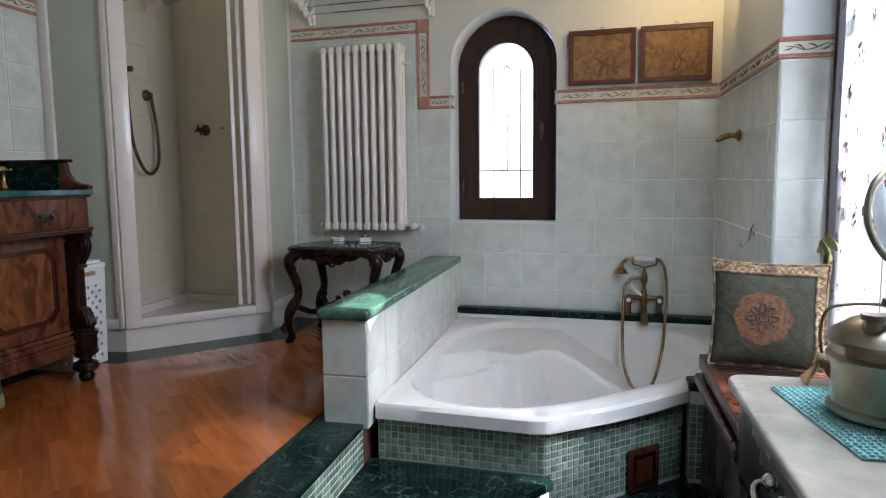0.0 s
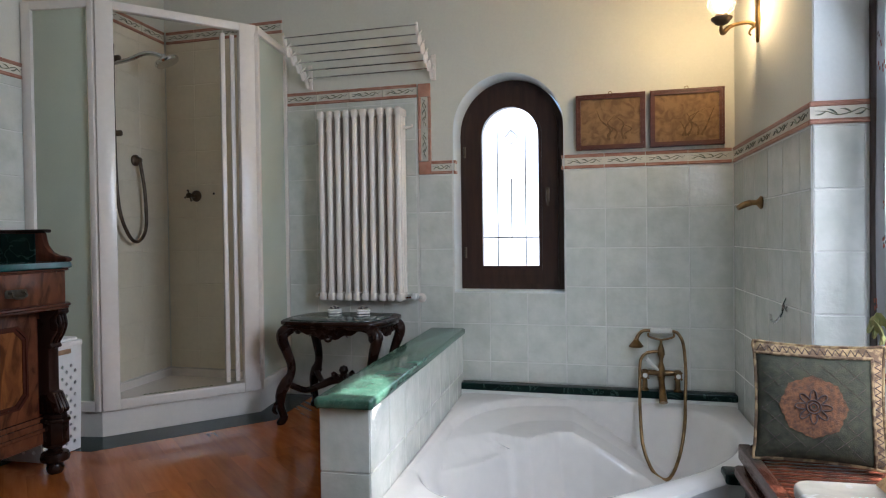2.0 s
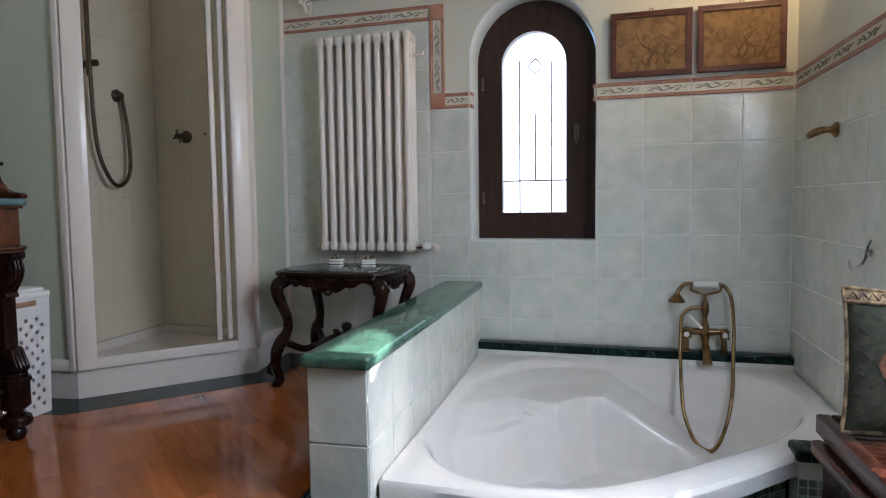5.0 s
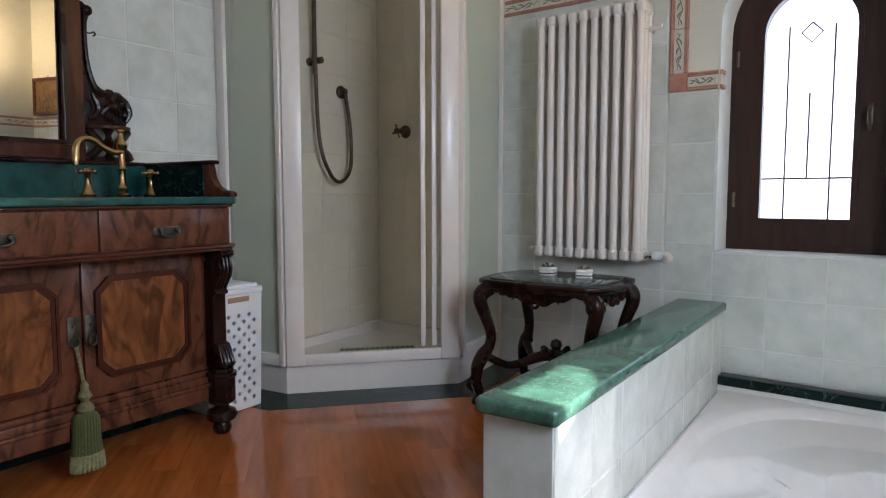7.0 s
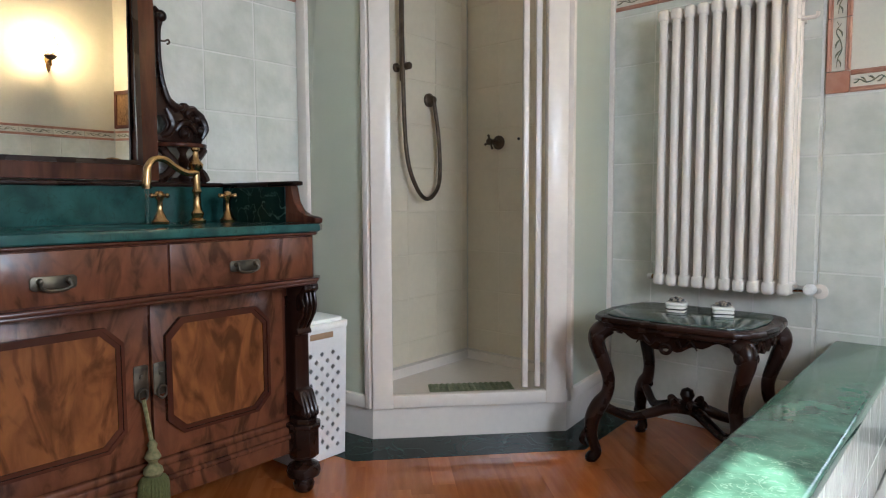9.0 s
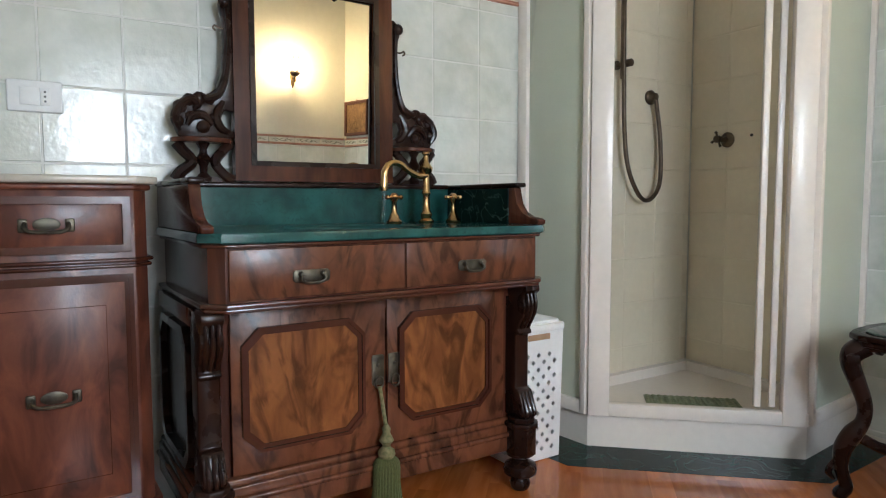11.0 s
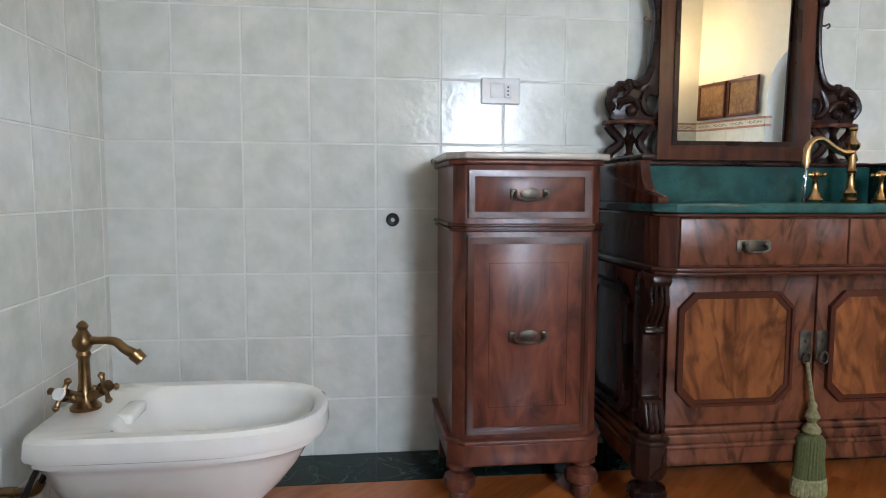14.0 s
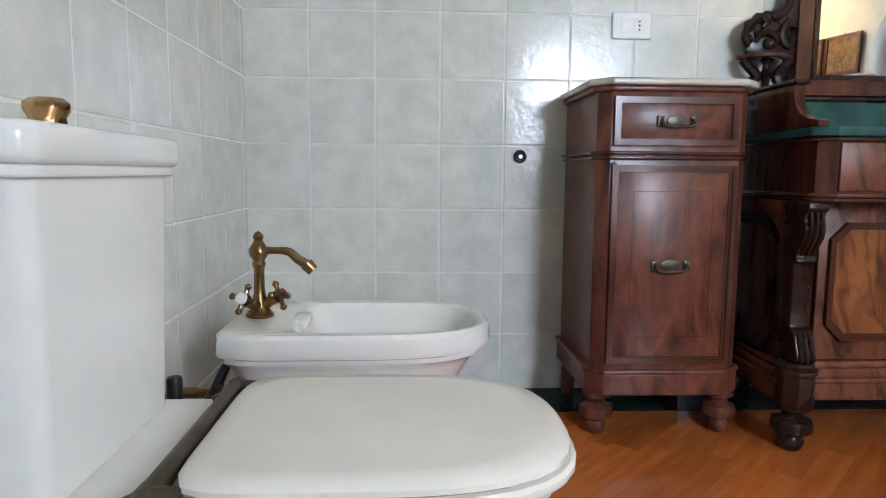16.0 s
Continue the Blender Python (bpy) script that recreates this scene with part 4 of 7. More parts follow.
# ---------------------------------------------------------------- carved side table and boxes
def side_table():
    T = Matrix.Translation((-1.285, 3.275, 0)) @ Matrix.Rotation(radians(-2), 4, "Z")
    root = thing("side_table", T @ Matrix.Translation((0, 0, 0)), "dark carved wooden side table with a green marble top", "table")
    w, d = 0.268, 0.205
    edge = [(-w + 0.06, -d), (-0.09, -d - 0.006), (0, -d - 0.012), (0.09, -d - 0.006), (w - 0.06, -d), (w - 0.02, -d + 0.03), (w, -d + 0.09), (w + 0.012, 0), (w, d - 0.09), (w - 0.02, d - 0.03), (w - 0.06, d), (0, d + 0.008), (-w + 0.06, d), (-w + 0.02, d - 0.03), (-w, d - 0.09), (-w - 0.012, 0), (-w, -d + 0.09), (-w + 0.02, -d + 0.03)]

    def sc(k):
        return [(x * k, y * k) for x, y in edge]
    top = prism(sc(1.0), 0.478, 0.497, bev=0.006, seg=3)
    prism(sc(0.955), 0.462, 0.479, bev=0.005, bm=top)
    part("tabletop", top, M_WALNUT_D, root, space=T)
    part("marble_inlay", prism(sc(0.86), 0.4972, 0.5015, bev=0.002), M_TABLE, root, "polished green marble inlay", space=T)
    # carved apron: wavy lower edge with pierced scrolls
    for s, along in ((-1, "x"), (1, "x"), (-1, "y"), (1, "y")):
        ln = 0.19 if along == "x" else 0.13
        n = 24
        low = [(-ln + 2 * ln * i / n, 0.432 - 0.020 * math.cos(2 * math.pi * 1.0 * (i / n - 0.5)) - 0.006 * math.cos(2 * math.pi * 5 * i / n)) for i in range(n + 1)]
        out = low + [(ln, 0.463), (-ln, 0.463)]
        h = (d - 0.035 if along == "x" else w - 0.035) * s
        bm = prism(out, h - 0.009, h + 0.009, "y" if along == "x" else "x", bev=0.003)
        for k in (-1, 1):
            pts = [(k * (0.02 + 0.035 * t) , 0.437 + 0.012 * math.sin(t * 5)) for t in (0, 0.4, 0.8, 1.2, 1.6, 2.2)]
            tube([((a, h + s * 0.010, b) if along == "x" else (h + s * 0.010, a, b)) for a, b in pts], [0.003, 0.006, 0.005, 0.006, 0.004, 0.002], 7, bm=bm)
        part("apron", bm, M_WALNUT_D, root, space=T)
    ring = tube([(0.016 * math.cos(a), -d + 0.022, 0.418 + 0.014 * math.sin(a)) for a in (0, 1.05, 2.1, 3.14, 4.2, 5.25)], 0.006, 8, 4, closed=True)
    part("carving", ring, M_WALNUT_D, root, "pierced carved ring", space=T)
    # cabriole legs with scroll knees and feet
    for sx in (-1, 1):
        for sy in (-1, 1):
            prof = [(0.205, 0.462, 0.030), (0.232, 0.440, 0.032), (0.238, 0.405, 0.027), (0.222, 0.350, 0.024), (0.205, 0.285, 0.021), (0.208, 0.235, 0.021), (0.228, 0.195, 0.028), (0.246, 0.150, 0.026), (0.250, 0.100, 0.021), (0.242, 0.060, 0.018), (0.236, 0.030, 0.019), (0.248, 0.012, 0.021), (0.248, 0.0, 0.018)]
            k = 0.70
            bm = tube([(sx * a, sy * a * k + sy * 0.012, z) for a, z, r in prof], [r * 1.0 for a, z, r in prof], 12, 5)
            o = Vector((sx * 0.236, sy * (0.236 * k + 0.012), 0.424))
            lathe([(0, -0.034), (0.018, -0.030), (0.022, 0), (0.018, 0.030), (0, 0.034)], 12, Matrix.Translation(o) @ Matrix.Rotation(math.atan2(sy * k, sx), 4, "Z") @ Matrix.Rotation(radians(90), 4, "X"), bm=bm)
            o2 = Vector((sx * 0.222, sy * (0.222 * k + 0.012), 0.198))
            lathe([(0, -0.026), (0.016, -0.022), (0.020, 0), (0.016, 0.022), (0, 0.026)], 12, Matrix.Translation(o2) @ Matrix.Rotation(math.atan2(sy * k, sx), 4, "Z") @ Matrix.Rotation(radians(90), 4, "X"), bm=bm)
            tube([(sx * (0.258 - 0.0), sy * (0.258 * k + 0.012) , 0.12), (sx * 0.275, sy * (0.275 * k + 0.012), 0.075), (sx * 0.262, sy * (0.262 * k + 0.012), 0.05)], [0.006, 0.010, 0.004], 7, bm=bm)
            part("leg", bm, M_WALNUT_D, root, space=T)
    st = None
    for sx in (-1, 1):
        for sy in (-1, 1):
            st = tube([(sx * 0.215, sy * 0.155, 0.185), (sx * 0.16, sy * 0.10, 0.150), (sx * 0.10, sy * 0.06, 0.165), (sx * 0.05, sy * 0.028, 0.185), (0, 0, 0.190)], [0.016, 0.015, 0.017, 0.020, 0.022], 9, bm=st)
    lathe([(0.034, 0.175), (0.040, 0.19), (0.030, 0.205), (0.016, 0.215), (0.024, 0.232), (0.018, 0.250), (0, 0.258)], 14, None, bm=st)
    for a in range(0, 360, 60):
        tube([(0.03 * math.cos(radians(a)), 0.03 * math.sin(radians(a)), 0.20), (0.055 * math.cos(radians(a)), 0.055 * math.sin(radians(a)), 0.215), (0.062 * math.cos(radians(a)), 0.062 * math.sin(radians(a)), 0.198)], [0.008, 0.010, 0.004], 7, bm=st)
    part("stretcher", st, M_WALNUT_D, root, "carved cross stretcher with a finial", space=T)

    for px, py, rz, sq in ((-0.055, 0.03, 10, False), (0.095, 0.035, 25, True)):
        M2 = T @ Matrix.Translation((px, py, 0.5018)) @ Matrix.Rotation(radians(rz), 4, "Z")
        b = thing("trinket_box", M2, "small white ceramic box with black bands and flowers", "trinket box", "boxes on the side table")
        mk = (lambda r, z0, z1, bv: prism(rounded(-r, -r, r, r, r * (0.3 if sq else 0.6), 6), z0, z1, bev=bv))
        part("body", mk(0.032, 0.0, 0.022, 0.003), M_PORC, b, space=M2)
        part("band", mk(0.0328, 0.008, 0.0125, 0.001), M_BLACK, b, space=M2)
        part("lid", mk(0.034, 0.0225, 0.033, 0.004), M_PORC, b, space=M2)
        fl = None
        for i, a in enumerate(range(0, 360, 60)):
            fl = lathe([(0, -0.006), (0.009, 0), (0.007, 0.006), (0, 0.009)], 8, Matrix.Translation((0.016 * math.cos(radians(a)), 0.016 * math.sin(radians(a)), 0.038)), bm=fl)
        lathe([(0, -0.004), (0.010, 0.004), (0.006, 0.012), (0, 0.014)], 8, Matrix.Translation((0, 0, 0.038)), bm=fl)
        part("flower", fl, surface("ceramic_flower", (0.35, 0.30, 0.24), (0.03, 0.03, 0.03), 60, 0.3, lo=0.48, hi=0.52), b, "small black and white ceramic flowers", space=M2)


side_table()
# ---------------------------------------------------------------- washstand
def drop_handle(root, x, y, z, w=0.034, mat=None, lab="old brass drop handle"):
    """Bail handle on a small back plate; faces +x."""
    bm = prism(chamfered(y - w - 0.012, z - 0.013, y + w + 0.012, z + 0.016, 0.006), x, x + 0.003, "x", bev=0.001)
    for s in (-1, 1):
        lathe([(0.007, 0), (0.0075, 0.004), (0.004, 0.008), (0.005, 0.014), (0, 0.016)], 10, pose(x + 0.002, y + s * w * 0.8, z + 0.006, 0, 90, 0), bm=bm)
    tube([(x + 0.013, y - w * 0.8, z + 0.006), (x + 0.018, y - w * 0.85, z - 0.006), (x + 0.016, y - w * 0.5, z - 0.013), (x + 0.016, y, z - 0.014), (x + 0.016, y + w * 0.5, z - 0.013), (x + 0.018, y + w * 0.85, z - 0.006), (x + 0.013, y + w * 0.8, z + 0.006)], 0.0036, 8, bm=bm)
    return part("handle", bm, mat or M_OLD, root, lab)


def bun_foot(x, y, z1, r=0.045, bm=None):
    h = z1
    return lathe([(r * 0.45, 0), (r * 0.55, h * 0.06), (r * 0.62, h * 0.18), (r * 0.5, h * 0.30), (r * 0.95, h * 0.42), (r, h * 0.52), (r * 0.9, h * 0.66), (r * 0.45, h * 0.76), (r * 0.5, h * 0.82), (r * 0.8, h * 0.9), (r * 0.8, h)], 22, Matrix.Translation((x, y, 0.001)), bm=bm)


def washstand():
    root = thing("washstand", (-2.3, 1.88, 0.0012), "antique burl walnut washstand with a green marble top", "washstand")
    y0, y1 = 1.392, 2.345
    body = bm_box(-2.560, y0 + 0.01, 0.125, -2.150, y1 - 0.01, 0.636)
    bm_box(-2.560, y0, 0.595, -2.140, y1, 0.636, 0.002, bm=body)
    part("body", body, M_WALNUT, root)
    for yy, s in ((y0, -1), (y1, 1)):
        oc = chamfered(-2.52, 0.235, -2.19, 0.585, 0.04)
        ic = chamfered(-2.50, 0.255, -2.21, 0.565, 0.035)
        f = ring_prism(oc, ic, yy + 0.010 * (-s) + s * 0.0, yy + s * 0.006, "y")
        part("side_moulding", f, M_WALNUT_D, root)
    # plinth with stepped mouldings
    pl = bm_box(-2.560, y0 - 0.010, 0.122, -2.120, y1 + 0.010, 0.170, 0.002)
    bm_box(-2.560, y0 - 0.018, 0.168, -2.110, y1 + 0.018, 0.182, 0.006, 3, bm=pl)
    bm_box(-2.560, y0 - 0.010, 0.181, -2.120, y1 + 0.010, 0.205, 0.004, bm=pl)
    bm_box(-2.560, y0 - 0.004, 0.203, -2.130, y1 + 0.004, 0.222, 0.006, 3, bm=pl)
    part("plinth", pl, M_BURL, root)
    # pair of doors with raised octagonal mouldings
    for a, b, px0, px1 in ((1.475, 1.886, 1.510, 1.808), (1.892, 2.290, 1.935, 2.222)):
        door = part("door", bm_box(-2.152, a, 0.226, -2.134, b, 0.632, 0.002), M_BURL, root, "burl walnut door with an octagonal panel")
        o = chamfered(px0 - 0.012, 0.278, px1 + 0.012, 0.582, 0.042)
        i = chamfered(px0 + 0.006, 0.296, px1 - 0.006, 0.564, 0.036)
        m = chamfered(px0 - 0.004, 0.286, px1 + 0.004, 0.574, 0.040)
        fr = ring_prism(o, m, -2.136, -2.120, "x")
        ring_prism(m, i, -2.136, -2.126, "x", bm=fr)
        part("moulding", fr, M_MOULD, door)
        part("panel", prism(i, -2.1345, -2.130, "x"), M_FLAME, door)
    for yy, ring in ((1.862, True), (1.912, False)):
        pl = prism(chamfered(yy - 0.018, 0.392, yy + 0.018, 0.474, 0.004), -2.1335, -2.130, "x", bev=0.0008)
        lathe([(0.005, 0), (0.005, 0.006), (0, 0.007)], 10, pose(-2.131, yy, 0.445, 0, 90, 0), bm=pl)
        tube([(-2.124, yy + 0.012 * math.sin(t), 0.400 + 0.016 * math.cos(t)) for t in (0, 1.05, 2.1, 3.14, 4.2, 5.25)], 0.003, 8, 4, closed=True, bm=pl)
        part("lock_plate", pl, M_OLD, root, "brass lock plate with a ring")
    # drawer case, mouldings and two drawers
    case = prism([(-2.560, 1.415), (-2.075, 1.415), (-2.045, 1.445), (-2.045, 2.335), (-2.075, 2.362), (-2.560, 2.362)], 0.656, 0.781)
    part("drawer_case", case, M_WALNUT, root)
    for z0, z1, k in ((0.636, 0.646, 0.012), (0.646, 0.657, 0.020), (0.780, 0.789, 0.014)):
        part("moulding", prism([(-2.560, 1.415 - k), (-2.070, 1.415 - k), (-2.045 + k, 1.440), (-2.045 + k, 2.340), (-2.070, 2.362 + k), (-2.560, 2.362 + k)], z0, z1, bev=0.004), M_MOULD, root)
    for a, b in ((1.452, 1.893), (1.899, 2.328)):
        d = part("drawer", bm_box(-2.060, a, 0.662, -2.038, b, 0.776, 0.002), M_BURL, root, "burl veneered drawer")
        drop_handle(d, -2.0378, 1.642 if a < 1.6 else 2.104, 0.708)
    # scrolled consoles on the front corners
    for yc in (1.418, 2.336):
        prof = [(-2.160, 0.636), (-2.055, 0.636), (-2.052, 0.618), (-2.066, 0.606), (-2.070, 0.590), (-2.060, 0.572), (-2.066, 0.545), (-2.086, 0.520), (-2.094, 0.500), (-2.088, 0.492), (-2.088, 0.484), (-2.104, 0.480), (-2.104, 0.318), (-2.088, 0.314), (-2.080, 0.300), (-2.070, 0.272), (-2.062, 0.250), (-2.070, 0.236), (-2.080, 0.230), (-2.160, 0.230)]
        bm = prism(prof, yc - 0.026, yc + 0.026, "y", bev=0.004)
        con = part("console", bm, M_WALNUT_D, root, "carved scroll console")
        for k in (-0.014, 0.0, 0.014):
            part("flute", tube([(-2.062, yc + k, 0.610), (-2.058, yc + k, 0.575), (-2.070, yc + k, 0.540), (-2.092, yc + k, 0.503)], [0.004, 0.006, 0.006, 0.004], 8), M_WALNUT_D, con)
            part("flute", tube([(-2.086, yc + k, 0.308), (-2.070, yc + k, 0.275), (-2.060, yc + k, 0.248), (-2.070, yc + k, 0.236)], [0.005, 0.007, 0.007, 0.004], 8), M_WALNUT_D, con)
        oct_ = [(-2.105 + 0.052 * math.cos(radians(22.5 + 45 * i)), yc + 0.046 * math.sin(radians(22.5 + 45 * i))) for i in range(8)]
        pd = prism(oct_, 0.118, 0.205, bev=0.002)
        prism([(-2.105 + (x + 2.105) * 1.13, yc + (y - yc) * 1.13) for x, y in oct_], 0.200, 0.216, bev=0.005, bm=pd)
        prism([(-2.105 + (x + 2.105) * 0.9, yc + (y - yc) * 0.9) for x, y in oct_], 0.214, 0.232, bev=0.004, bm=pd)
        part("pedestal", pd, M_WALNUT_D, root)
        part("foot", bun_foot(-2.108, yc, 0.120, 0.052), M_WALNUT_D, root)
    for yc in (1.49, 2.29):
        part("foot", bm_box(-2.55, yc - 0.025, 0.0012, -2.50, yc + 0.025, 0.124, 0.004), M_WALNUT_D, root)
    # marble top with a sunken basin
    o = [(-2.558, 1.392), (-2.062, 1.392), (-2.022, 1.432), (-2.022, 2.345), (-2.062, 2.386), (-2.558, 2.386)]
    n = 48
    own = bmesh.new()

    def ray_out(a):
        c = Vector((-2.27, 1.86))
        d = Vector((math.cos(a), math.sin(a)))
        best = 9
        for p, q in zip(o, o[1:] + o[:1]):
            p, q = Vector(p), Vector(q)
            e = q - p
            den = d.x * e.y - d.y * e.x
            if abs(den) > 1e-9:
                w_ = p - c
                t = (w_.x * e.y - w_.y * e.x) / den
                s = (w_.x * d.y - w_.y * d.x) / den
                if t > 0 and -1e-6 <= s <= 1 + 1e-6:
                    best = min(best, t)
        return best
    angs = sorted([2 * math.pi * i / n for i in range(n)] + [math.atan2(p[1] - 1.86, p[0] + 2.27) % (2 * math.pi) for p in o])
    rows = []
    for f, z in ((0.985, 0.7895), (1.0, 0.793), (1.0, 0.806), (0.993, 0.8125)):
        rows.append([own.verts.new((-2.27 + ray_out(a) * f * math.cos(a), 1.86 + ray_out(a) * f * math.sin(a), z)) for a in angs])
    for rx, ry, z in ((0.165, 0.215, 0.8125), (0.160, 0.210, 0.808)):
        rows.append([own.verts.new((-2.27 + rx * math.cos(a), 1.86 + ry * math.sin(a), z)) for a in angs])
    for a, b in zip(rows, rows[1:]):
        for i in range(len(angs)):
            j = (i + 1) % len(angs)
            own.faces.new((a[i], a[j], b[j], b[i]))
    part("marble_top", own, M_MARBLE_TOP, root, "green veined marble top")
    bowl = lathe([(1.0, 0.8075), (0.97, 0.79), (0.9, 0.74), (0.72, 0.695), (0.4, 0.675), (0.0, 0.672)], 40, Matrix.Translation((-2.27, 1.86, 0)) @ Matrix.Diagonal((0.164, 0.214, 1, 1)))
    bowl_faces = [f for f in bowl.faces if len(f.verts) > 4]
    bmesh.ops.delete(bowl, geom=bowl_faces, context="FACES_ONLY")
    part("basin", bowl, M_MARBLE_TOP, root, "sunken green marble basin")
    # gallery: marble splashback, wooden rail and scrolled side wings
    part("splashback", bm_box(-2.556, 1.428, 0.8128, -2.530, 2.350, 0.924), M_MARBLE_TOP, root)
    for yc in (1.412, 2.366):
        prof = [(-2.558, 0.8128), (-2.052, 0.8128), (-2.050, 0.826), (-2.064, 0.832), (-2.098, 0.836), (-2.130, 0.850), (-2.152, 0.876), (-2.160, 0.905), (-2.164, 0.924), (-2.558, 0.924)]
        part("side_wing", prism(prof, yc - 0.014, yc + 0.014, "y", bev=0.003), M_WALNUT, root)
        part("wing_rail", bm_box(-2.560, yc - 0.019, 0.9242, -2.145, yc + 0.019, 0.938, 0.005, 3), M_WALNUT_D, root)
        s = 1 if yc < 1.8 else -1
        part("wing_marble", bm_box(-2.528, yc + s * 0.0145 - 0.004, 0.8128, -2.19, yc + s * 0.0145 + 0.004, 0.922), M_MARBLE, root)
    part("rail", bm_box(-2.566, 1.434, 0.9245, -2.515, 2.344, 0.9385, 0.005, 3), M_WALNUT_D, root)
    # mirror on the gallery
    def rect(a0, b0, a1, b1):
        return [(a0, b0), (a1, b0), (a1, b1), (a0, b1)]
    fr = ring_prism(rect(1.606, 0.9425, 2.122, 1.600), rect(1.662, 0.998, 2.062, 1.520), -2.550, -2.515, "x")
    mf = part("mirror_frame", fr, M_WALNUT, root, "dark walnut mirror frame")
    part("bead", ring_prism(rect(1.652, 0.988, 2.072, 1.530), rect(1.668, 1.002, 2.056, 1.514), -2.518, -2.510, "x"), M_WALNUT_D, mf)
    mg = prism(rect(-0.200, -0.262, 0.200, 0.262), -0.004, 0.0, "x")
    part("mirror_glass", mg, M_MIRROR, root, "clear silvered mirror glass", space=pose(-2.527, 1.862, 1.2585, 0, 1.0, 1.5))
    cr = prism([(1.58, 1.601), (2.148, 1.601), (2.148, 1.625), (2.02, 1.65), (1.864, 1.70), (1.708, 1.65), (1.58, 1.625)], -2.552, -2.512, "x", bev=0.006)
    part("crest", cr, M_WALNUT_D, root)
    drop = lathe([(0, -0.016), (0.010, -0.010), (0.016, 0.0), (0.010, 0.01), (0, 0.012)], 12, Matrix.Translation((-2.512, 1.930, 1.520)))
    part("drop_ornament", drop, M_WALNUT_D, root)
    # carved brackets beside the mirror, with little shelves
    for s, e in ((-1, 1.606), (1, 2.122)):
        Y = (lambda k: e + s * k)
        post = [(0.0, 1.14), (0.05, 1.15), (0.085, 1.165), (0.072, 1.185), (0.045, 1.205), (0.030, 1.25), (0.024, 1.32), (0.024, 1.40), (0.032, 1.425), (0.034, 1.445), (0.024, 1.462), (0.010, 1.475), (0.0, 1.470)]
        bm = prism([(Y(k), z) for k, z in post], -2.545, -2.520, "x", bev=0.003)
        tube([(-2.516, Y(0.018), 1.46), (-2.514, Y(0.012), 1.36), (-2.514, Y(0.018), 1.26), (-2.514, Y(0.04), 1.19), (-2.514, Y(0.075), 1.172), (-2.514, Y(0.088), 1.182)], [0.008, 0.007, 0.008, 0.010, 0.010, 0.006], 8, bm=bm)
        lathe([(0, -0.016), (0.014, -0.010), (0.018, 0.004), (0.012, 0.012), (0, 0.016)], 14, pose(-2.514, Y(0.022), 1.444, 0, 90, 0), bm=bm)
        mass = [(0.045, 1.064), (0.150, 1.064), (0.160, 1.085), (0.158, 1.120), (0.148, 1.150), (0.125, 1.172), (0.095, 1.178), (0.06, 1.172), (0.028, 1.170), (0.0, 1.165), (0.0, 1.150), (0.028, 1.140), (0.036, 1.120), (0.028, 1.100), (0.012, 1.088), (0.0, 1.085), (0.0, 1.066)]
        prism([(Y(k), z) for k, z in mass], -2.545, -2.522, "x", bev=0.003, bm=bm)
        for pts in ([(0.15, 1.08), (0.162, 1.11), (0.15, 1.145), (0.12, 1.168), (0.10, 1.155), (0.112, 1.14)], [(0.03, 1.168), (0.045, 1.14), (0.05, 1.115), (0.036, 1.09), (0.015, 1.08)], [(0.06, 1.10), (0.085, 1.125), (0.115, 1.12), (0.13, 1.095)]):
            tube([(-2.518, Y(a), z) for a, z in pts], [0.006] + [0.012] * (len(pts) - 2) + [0.006], 8, bm=bm)
        lathe([(0, -0.012), (0.014, -0.006), (0.018, 0.004), (0.008, 0.014), (0, 0.016)], 14, pose(-2.514, Y(0.088), 1.092, 0, 90, 0), bm=bm)
        for a, z, rr in ((0.146, 1.146, 0.020), (0.122, 1.166, 0.019), (0.094, 1.172, 0.020), (0.152, 1.105, 0.018), (0.066, 1.172, 0.017), (0.120, 1.120, 0.016), (0.060, 1.120, 0.013)):
            lathe([(0, -0.010), (rr, -0.004), (rr * 0.9, 0.004), (rr * 0.4, 0.010), (0, 0.011)], 9, pose(-2.522, Y(a), z, 0, 90, 0), bm=bm)
        part("carved_bracket", bm, M_WALNUT_D, root, "pierced and carved scroll bracket")
        sh = [(-2.548, Y(0.004)), (-2.548, Y(0.172))] + [(-2.548 + 0.075 * math.sin(math.pi * i / 10), Y(0.088 + 0.086 * math.cos(math.pi * i / 10))) for i in range(1, 10)]
        part("shelf", prism(sh, 1.048, 1.062, bev=0.004), M_WALNUT, root)
        lw = tube([(-2.530, Y(0.006), 0.945), (-2.525, Y(0.03), 0.960), (-2.525, Y(0.055), 0.995), (-2.528, Y(0.03), 1.03), (-2.53, Y(0.014), 1.048)], [0.017, 0.014, 0.015, 0.014, 0.016], 8)
        tube([(-2.530, Y(0.160), 0.945), (-2.525, Y(0.15), 0.965), (-2.525, Y(0.118), 0.995), (-2.528, Y(0.145), 1.03), (-2.53, Y(0.158), 1.048)], [0.020, 0.017, 0.016, 0.016, 0.017], 8, bm=lw)
        lathe([(0.020, 0.940), (0.022, 0.95), (0.010, 0.965), (0.012, 0.985), (0.022, 1.003), (0.012, 1.018), (0.010, 1.03), (0.020, 1.048)], 14, Matrix.Translation((-2.527, Y(0.087), 0)), bm=lw)
        prism([(Y(0.03), 0.9388), (Y(0.145), 0.9388), (Y(0.125), 0.953), (Y(0.05), 0.953)], -2.542, -2.520, "x", bm=lw)
        part("baluster", lw, M_WALNUT_D, root, "turned and scrolled support")
